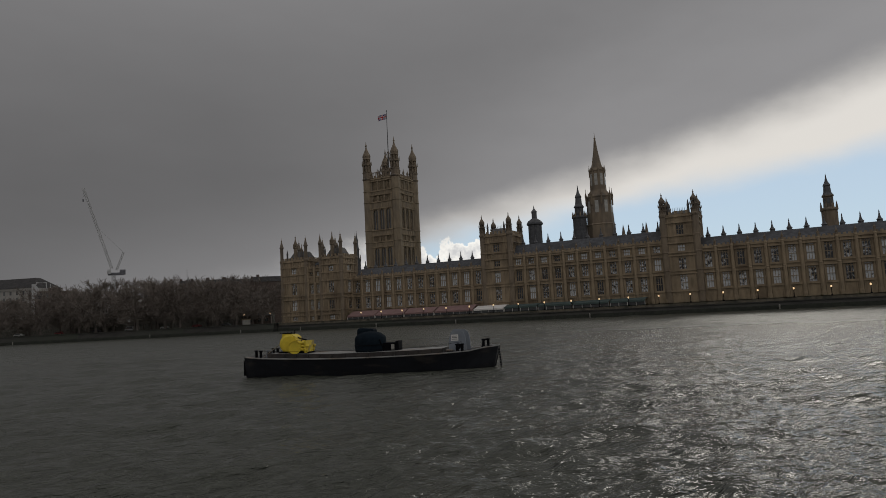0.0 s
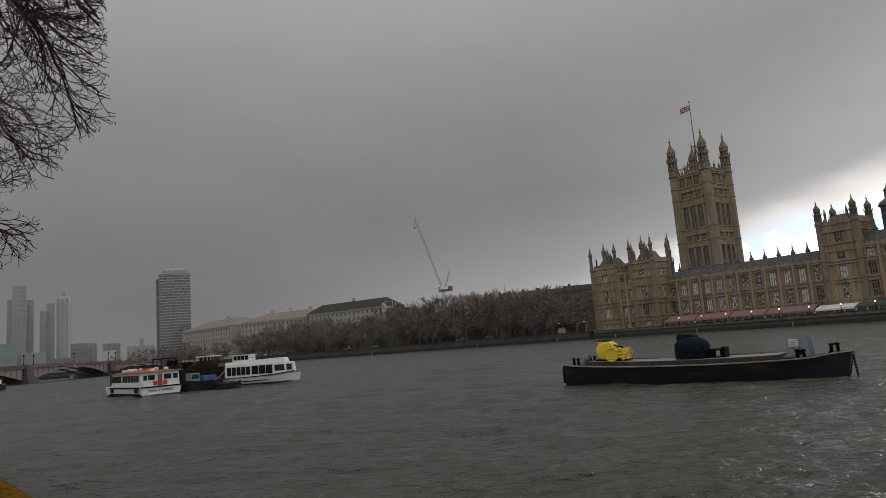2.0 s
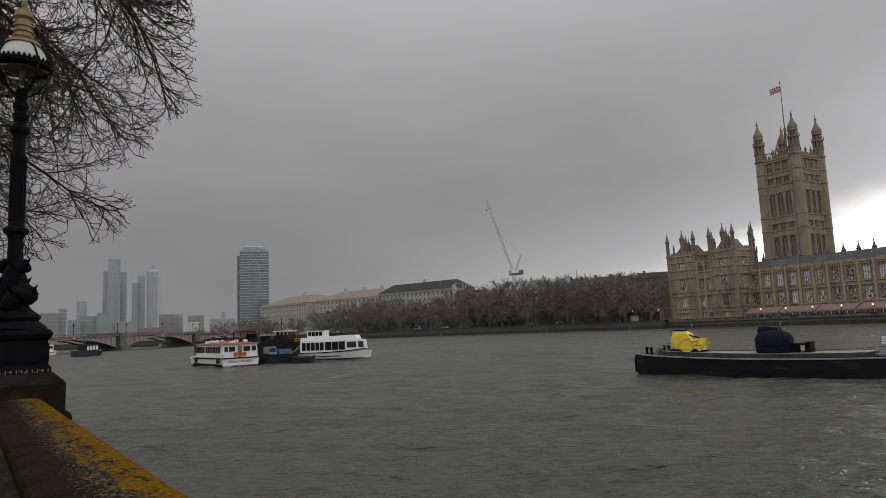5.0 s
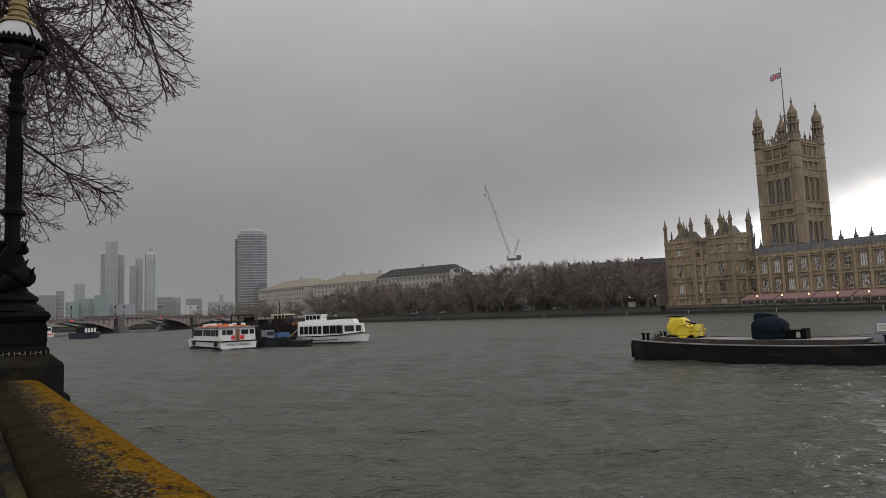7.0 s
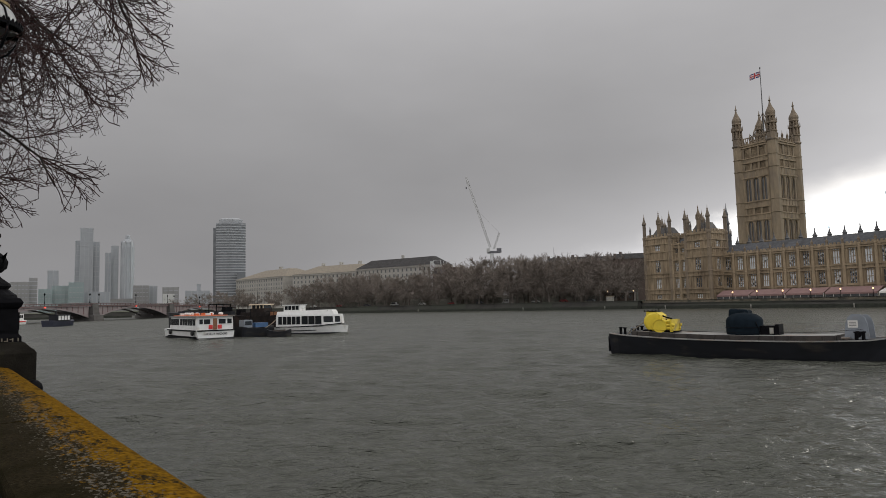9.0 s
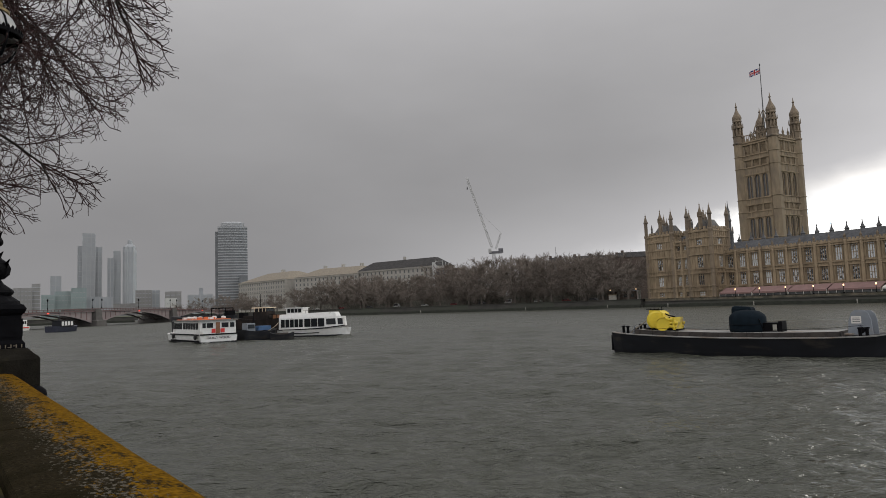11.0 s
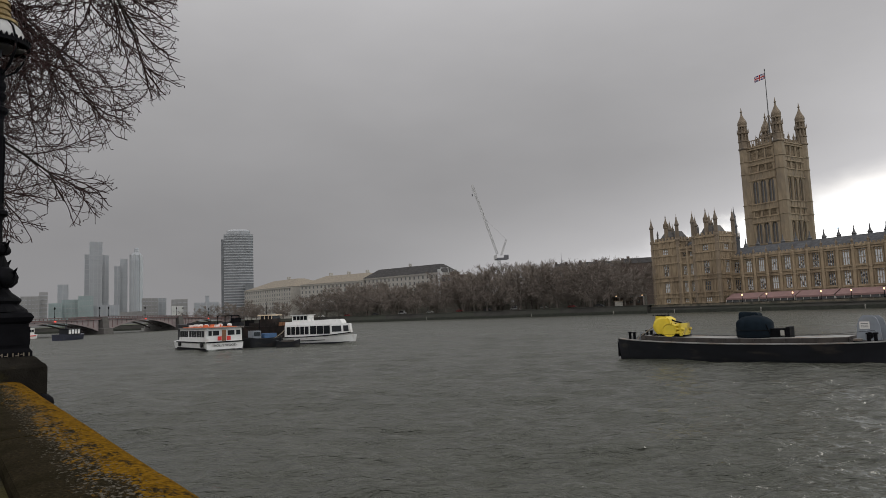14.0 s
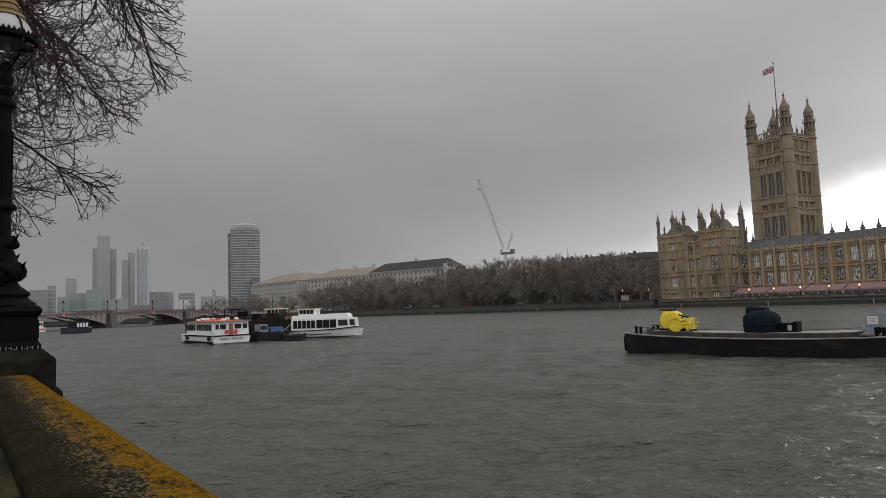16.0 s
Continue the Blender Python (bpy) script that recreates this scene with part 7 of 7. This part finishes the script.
sq(bm, [(0.4, 0), (0.4, 0.06), (0.37, 0.1), (0.36, 0.4), (0.39, 0.43), (0.41, 0.48), (0.38, 0.53), (0.3, 0.56)])
part("base", bm, IRON, lampst, "square cast-iron base with mouldings")
for s in (-1, 1):
    bm = bmesh.new()
    box(bm, -0.3, 0.3, s * 0.37 - 0.012, s * 0.37 + 0.012, 0.14, 0.36)
    part("base_panel", bm, IRON, lampst, "raised cast panel")
    bm = bmesh.new()
    box(bm, s * 0.37 - 0.012, s * 0.37 + 0.012, -0.3, 0.3, 0.14, 0.36)
    part("base_panel", bm, IRON, lampst, "raised cast panel")
SCRAWL = material("chalk_scrawl", (0.16, 0.135, 0.1), 0.9, vary=0.3, scale=20)
for j in range(13):
    bm = bmesh.new()
    y = -0.37 + j * 0.055
    box(bm, -0.406, -0.401, y, y + 0.012, 0.008, 0.05)
    if j % 3:
        box(bm, -0.406, -0.401, y + 0.012, y + 0.04, 0.012 + 0.016 * (j % 2), 0.02 + 0.016 * (j % 2))
    part("scrawl", bm, SCRAWL, lampst, "unreadable pale scrawl")


def dolphin():
    """One of the pair: head down on the base, body coiled round the shaft, tail up."""
    rings = []
    n = 40
    for i in range(n + 1):
        f = i / n
        a = -0.9 + f * 5.6
        rad = 0.17 - 0.08 * f + 0.035 * math.sin(f * 9)
        z = 0.8 + 0.68 * f + 0.08 * math.sin(f * 12.0)
        thick = (0.115 * (1 - f) ** 0.8 + 0.035) * (0.55 + 0.45 * min(1, f * 7))
        c = Vector((rad * math.cos(a), rad * math.sin(a), z))
        rings.append((c, thick))
    bm = bmesh.new()
    skin = []
    for i, (c, r) in enumerate(rings):
        d = (rings[min(i + 1, n)][0] - rings[max(i - 1, 0)][0]).normalized()
        u = d.orthogonal().normalized()
        v = d.cross(u)
        skin.append([c + r * (math.cos(k * math.pi / 5) * u + math.sin(k * math.pi / 5) * v) for k in range(10)])
    loft(bm, skin)
    for i in (9, 20, 31):
        c, r = rings[i]
        o = Vector((c.x, c.y, 0)).normalized()
        p = c + o * r * 0.8
        loft(bm, [[p + Vector((0, 0, -0.07)), p + Vector((0, 0, 0.07)), p - o * 0.02 + Vector((0, 0, 0.05)), p - o * 0.02 + Vector((0, 0, -0.05))],
                  [p + o * 0.07 + Vector((0, 0, 0.09)), p + o * 0.08 + Vector((0, 0, 0.11)), p + o * 0.07 + Vector((0, 0, 0.115)), p + o * 0.06 + Vector((0, 0, 0.1))]])
    return bm


me = mesh_of("dolphin", dolphin(), IRON, True)
again("dolphin", me, lampst, shift(0, 0, 0, 200), "coiled cast-iron dolphin")
again("dolphin", me, lampst, shift(0, 0, 0, 20), "coiled cast-iron dolphin")
bm = bmesh.new()
lathe(bm, [(0.38, 0.55), (0.37, 0.58), (0.33, 0.61), (0.28, 0.65), (0.31, 0.69), (0.3, 0.72), (0.2, 0.8), (0.15, 0.88), (0.1, 1.0), (0.09, 1.4), (0.085, 1.7), (0.1, 1.76), (0.145, 1.79), (0.145, 1.83), (0.1, 1.86), (0.088, 1.92),
           (0.085, 2.2), (0.08, 2.8), (0.072, 2.84), (0.07, 3.02), (0.085, 3.08), (0.12, 3.12), (0.12, 3.17), (0.08, 3.2), (0.065, 3.25), (0.09, 3.31), (0.095, 3.35), (0.07, 3.39), (0.09, 3.45), (0.09, 3.5), (0.065, 3.54), (0.08, 3.62), (0.06, 3.68), (0.05, 3.7)], 18)
part("shaft", bm, IRON, lampst, "moulded iron shaft")
bm = bmesh.new()
box(bm, -0.009, 0.009, -0.009, 0.009, 1.94, 2.8)
me = mesh_of("flute", bm, IRON)
for i in range(12):
    a = i * math.pi / 6
    again("flute", me, lampst, shift(0.083 * math.cos(a), 0.083 * math.sin(a)))
bm = bmesh.new()
for i in range(4):
    a = i * math.pi / 2 + 0.5
    tube(bm, [(0.06 * math.cos(a), 0.06 * math.sin(a), 3.6), (0.22 * math.cos(a), 0.22 * math.sin(a), 3.72), (0.31 * math.cos(a), 0.31 * math.sin(a), 3.88), (0.335 * math.cos(a), 0.335 * math.sin(a), 4.03)], 0.018, n=6)
    tube(bm, [(0.333 * math.cos(a), 0.333 * math.sin(a), 4.03), (0.26 * math.cos(a), 0.26 * math.sin(a), 4.22), (0.14 * math.cos(a), 0.14 * math.sin(a), 4.34)], 0.014, n=5)
part("bracket", bm, IRON, lampst, "curved iron brackets")
bm = bmesh.new()
loft(bm, [ring(0, 0, z, r, 32) for r, z in ((0.315, 4.0), (0.345, 4.0), (0.345, 4.05), (0.315, 4.05))] + [ring(0, 0, 4.0, 0.315, 32)], False)
for i in range(36):
    a = i * math.pi / 18
    lathe(bm, [(0.018, 4.04), (0.018, 4.07), (0.004, 4.095)], 5, 0.335 * math.cos(a), 0.335 * math.sin(a))
part("rim", bm, IRON, lampst, "toothed iron band")


def glass(name, tint, rough):
    m = bpy.data.materials.new(name)
    m.use_nodes = True
    b = m.node_tree.nodes["Principled BSDF"]
    b.inputs["Base Color"].default_value = (*tint, 1)
    b.inputs["Roughness"].default_value = rough
    b.inputs["Transmission Weight"].default_value = 1.0
    b.inputs["IOR"].default_value = 1.08
    return m


CLEAR = glass("globe_glass", (0.72, 0.72, 0.72), 0.04)
OPAL = material("opal_glass", (0.45, 0.45, 0.44), 0.25, vary=0.08, scale=4)
bm = bmesh.new()
lathe(bm, [(0.03, 3.68), (0.14, 3.70), (0.23, 3.77), (0.295, 3.9), (0.315, 4.02)], 28)
part("lower_globe", bm, CLEAR, lampst, "clear lower half of the globe", smooth=True)
bm = bmesh.new()
lathe(bm, [(0.312, 4.03), (0.295, 4.12), (0.24, 4.24), (0.15, 4.33), (0.05, 4.36)], 28)
part("upper_globe", bm, OPAL, lampst, "white upper half of the globe", smooth=True)
bm = bmesh.new()
lathe(bm, [(0.2, 3.97), (0.16, 4.0), (0.03, 4.02)], 16)
lathe(bm, [(0.025, 3.8), (0.03, 3.98)], 8)
part("lamp_holder", bm, LEAD, lampst)
BRASS = material("gilt_cap", (0.22, 0.16, 0.07), 0.5, metal=0.4, vary=0.25, scale=12)
bm = bmesh.new()
lathe(bm, [(0.2, 4.31), (0.2, 4.345), (0.15, 4.36), (0.11, 4.39), (0.125, 4.41), (0.125, 4.44), (0.1, 4.45), (0.1, 4.475), (0.12, 4.485), (0.12, 4.515), (0.095, 4.525), (0.095, 4.55), (0.115, 4.56), (0.115, 4.59), (0.085, 4.6), (0.085, 4.66), (0.12, 4.69), (0.1, 4.78), (0.03, 4.84), (0.04, 4.88), (0.005, 4.98)], 20)
part("crown_cap", bm, BRASS, lampst, "gilt crowned cap")

# ---- bare plane tree over the walk ----
BARK_NEAR = material("plane_bark", (0.02, 0.015, 0.013), 0.9, vary=0.35, scale=6, stain=(0.06, 0.05, 0.04), stain_scale=3, bump=0.5, bump_scale=25)
TWIG_NEAR = material("plane_twigs", (0.032, 0.011, 0.0095), 0.85, vary=0.3, scale=8)


# crown outline fitted to the camera's view: height angles, then bearings
CROWN_EDGE = ((6.3, 7.2, 7.8, 9.5, 11.5, 12.2, 12.9, 13.4, 14.2, 15.7, 17.7, 19.3, 21.0, 24.0, 40.0),
              (63.6, 63.0, 59.7, 58.6, 58.3, 59.7, 61.4, 59.3, 57.2, 57.2, 55.2, 52.9, 53.6, 53.8, 55.2))


def near_tree():
    """A plane tree upstream of the walk: arching limbs, drooping boughs, upturned twigs, cut to an outline fitted to
    the camera's view.
    """
    rng = random.Random(21)
    base = Vector((*polar(79.0, 15.5), 2.8))
    up = Vector((0, 0, 1))
    out_dir = Vector((math.cos(radians(63)), math.sin(radians(63)), 0))
    limbs, twigs = [], []

    def jitter(s):
        return Vector((rng.gauss(0, s), rng.gauss(0, s), rng.gauss(0, s)))

    def beyond(p, slack):
        yaw_ = math.degrees(math.atan2(-p.x, p.y))
        el_ = math.degrees(math.atan2(p.z - 4.5, math.hypot(p.x, p.y)))
        if el_ < 6.2 or yaw_ < np.interp(el_, *CROWN_EDGE) + slack:
            return True
        return el_ < 9.4 and 62.0 < yaw_ < 63.2

    def bough(p, d, length, r, depth):
        step = (0.16, 0.1, 0.07)[depth]
        n = max(3, int(length / step))
        slack = rng.expovariate(1.5) * (1.0 if depth < 2 else 0.4)
        fork_in = rng.randint(1, 3)
        side = 1
        for i in range(n):
            f = i / n
            sag = (-0.05, -0.03, 0.0)[depth] if f < 0.5 else (0.05, 0.11, 0.16)[depth]
            d = (d + jitter((0.13, 0.2, 0.27)[depth]) + up * sag).normalized()
            q = p + d * step
            if beyond(q, slack):
                return
            ra, rb = r * (1 - 0.72 * f), r * (1 - 0.72 * (i + 1) / n)
            (limbs if ra > 0.018 else twigs).append((p, q, max(ra, 0.0054), max(rb, 0.0048)))
            p = q
            fork_in -= 1
            if depth < 2 and fork_in <= 0:
                fork_in = rng.randint(1, 3) if depth else rng.randint(1, 2)
                side = -side
                w = d.cross(up).normalized() * side * rng.uniform(0.3, 0.9) + d.cross(d.cross(up)).normalized() * rng.uniform(-0.7, 0.7)
                if depth == 0:
                    bough(p, (d + w + out_dir * 0.25).normalized(), rng.uniform(0.7, 1.9) * (1.1 - 0.45 * f), max(0.0105, ra * 0.55), 1)
                else:
                    bough(p, (d + w * 1.1).normalized(), rng.uniform(0.2, 0.5), 0.0075, 2)
        if rng.random() < 0.3:
            twigs.append((p, p + Vector((0, 0, -0.03)), 0.009, 0.008))

    trunk_top = base + Vector((0.25, 0.4, 5.0))
    for k in range(8):
        limbs.append((base.lerp(trunk_top, k / 8), base.lerp(trunk_top, (k + 1) / 8), 0.32 - 0.012 * k, 0.32 - 0.012 * (k + 1)))
    # bends of the limbs: bearing, height angle and distance from the camera; then boughs on each and their length
    for bends, count_, long_, thick in ((((77, 32, 14), (71, 41, 13.5), (65, 40, 13.5), (60, 35, 13.5), (57, 27, 13.2)), 48, 4.6, 0.15),
                                        (((75, 25, 13.5), (70, 32, 12.8), (65, 31, 12.5), (60, 26, 12.3)), 42, 3.8, 0.13),
                                        (((76, 20, 14.5), (71, 25, 14.5), (67, 24, 14.5), (63, 20, 14.5)), 36, 3.2, 0.11),
                                        (((75, 17, 15), (70, 18, 14.2), (67, 16, 14.0)), 12, 2.2, 0.08),
                                        (((73, 15, 14), (68, 14.8, 13.6), (65, 12.8, 13.5), (63.2, 11.4, 13.3), (62.3, 9.6, 13.2)), 15, 1.7, 0.06),
                                        (((74, 11, 14), (69, 11, 14), (66.5, 9.6, 14), (65, 8.0, 14)), 11, 1.4, 0.045)):
        line, p = [trunk_top], trunk_top
        for yaw_, el_, dist_ in bends:
            goal = along(yaw_, el_) * dist_ + Vector((0, 0, 4.5))
            k = max(2, int((goal - p).length / 0.35))
            line += [p.lerp(goal, j / k) + jitter(0.03) for j in range(1, k + 1)]
            p = goal
        m = len(line) - 1
        for j in range(m):
            f = j / m
            limbs.append((line[j], line[j + 1], thick * (1 - 0.85 * f), thick * (1 - 0.85 * (j + 1) / m)))
        for c in range(count_):
            f = 0.25 + 0.75 * (c + rng.random()) / count_
            j = min(m, int(f * m))
            d = out_dir * rng.uniform(0.5, 1.1) - up * rng.uniform(0.25, 1.1) + jitter(0.33)
            bough(line[j], d.normalized(), long_ * rng.uniform(0.6, 1.1), 0.024 if thick > 0.07 else 0.015, 0)
    t = thing("near_plane_tree", Matrix.Identity(4), "bare plane tree with a dense tangle of dark reddish twigs", "tree")
    for name, bars, mat, lab, sides in (("trunk", limbs, BARK_NEAR, "trunk and main limbs", 8), ("crown", twigs, TWIG_NEAR, "dense bare twigs", 3)):
        ob = new(name, bars_mesh(name, bars, mat, sides))
        ob.parent = t
        tagged(ob, lab, kind="stuff" if name == "crown" else "")


near_tree()
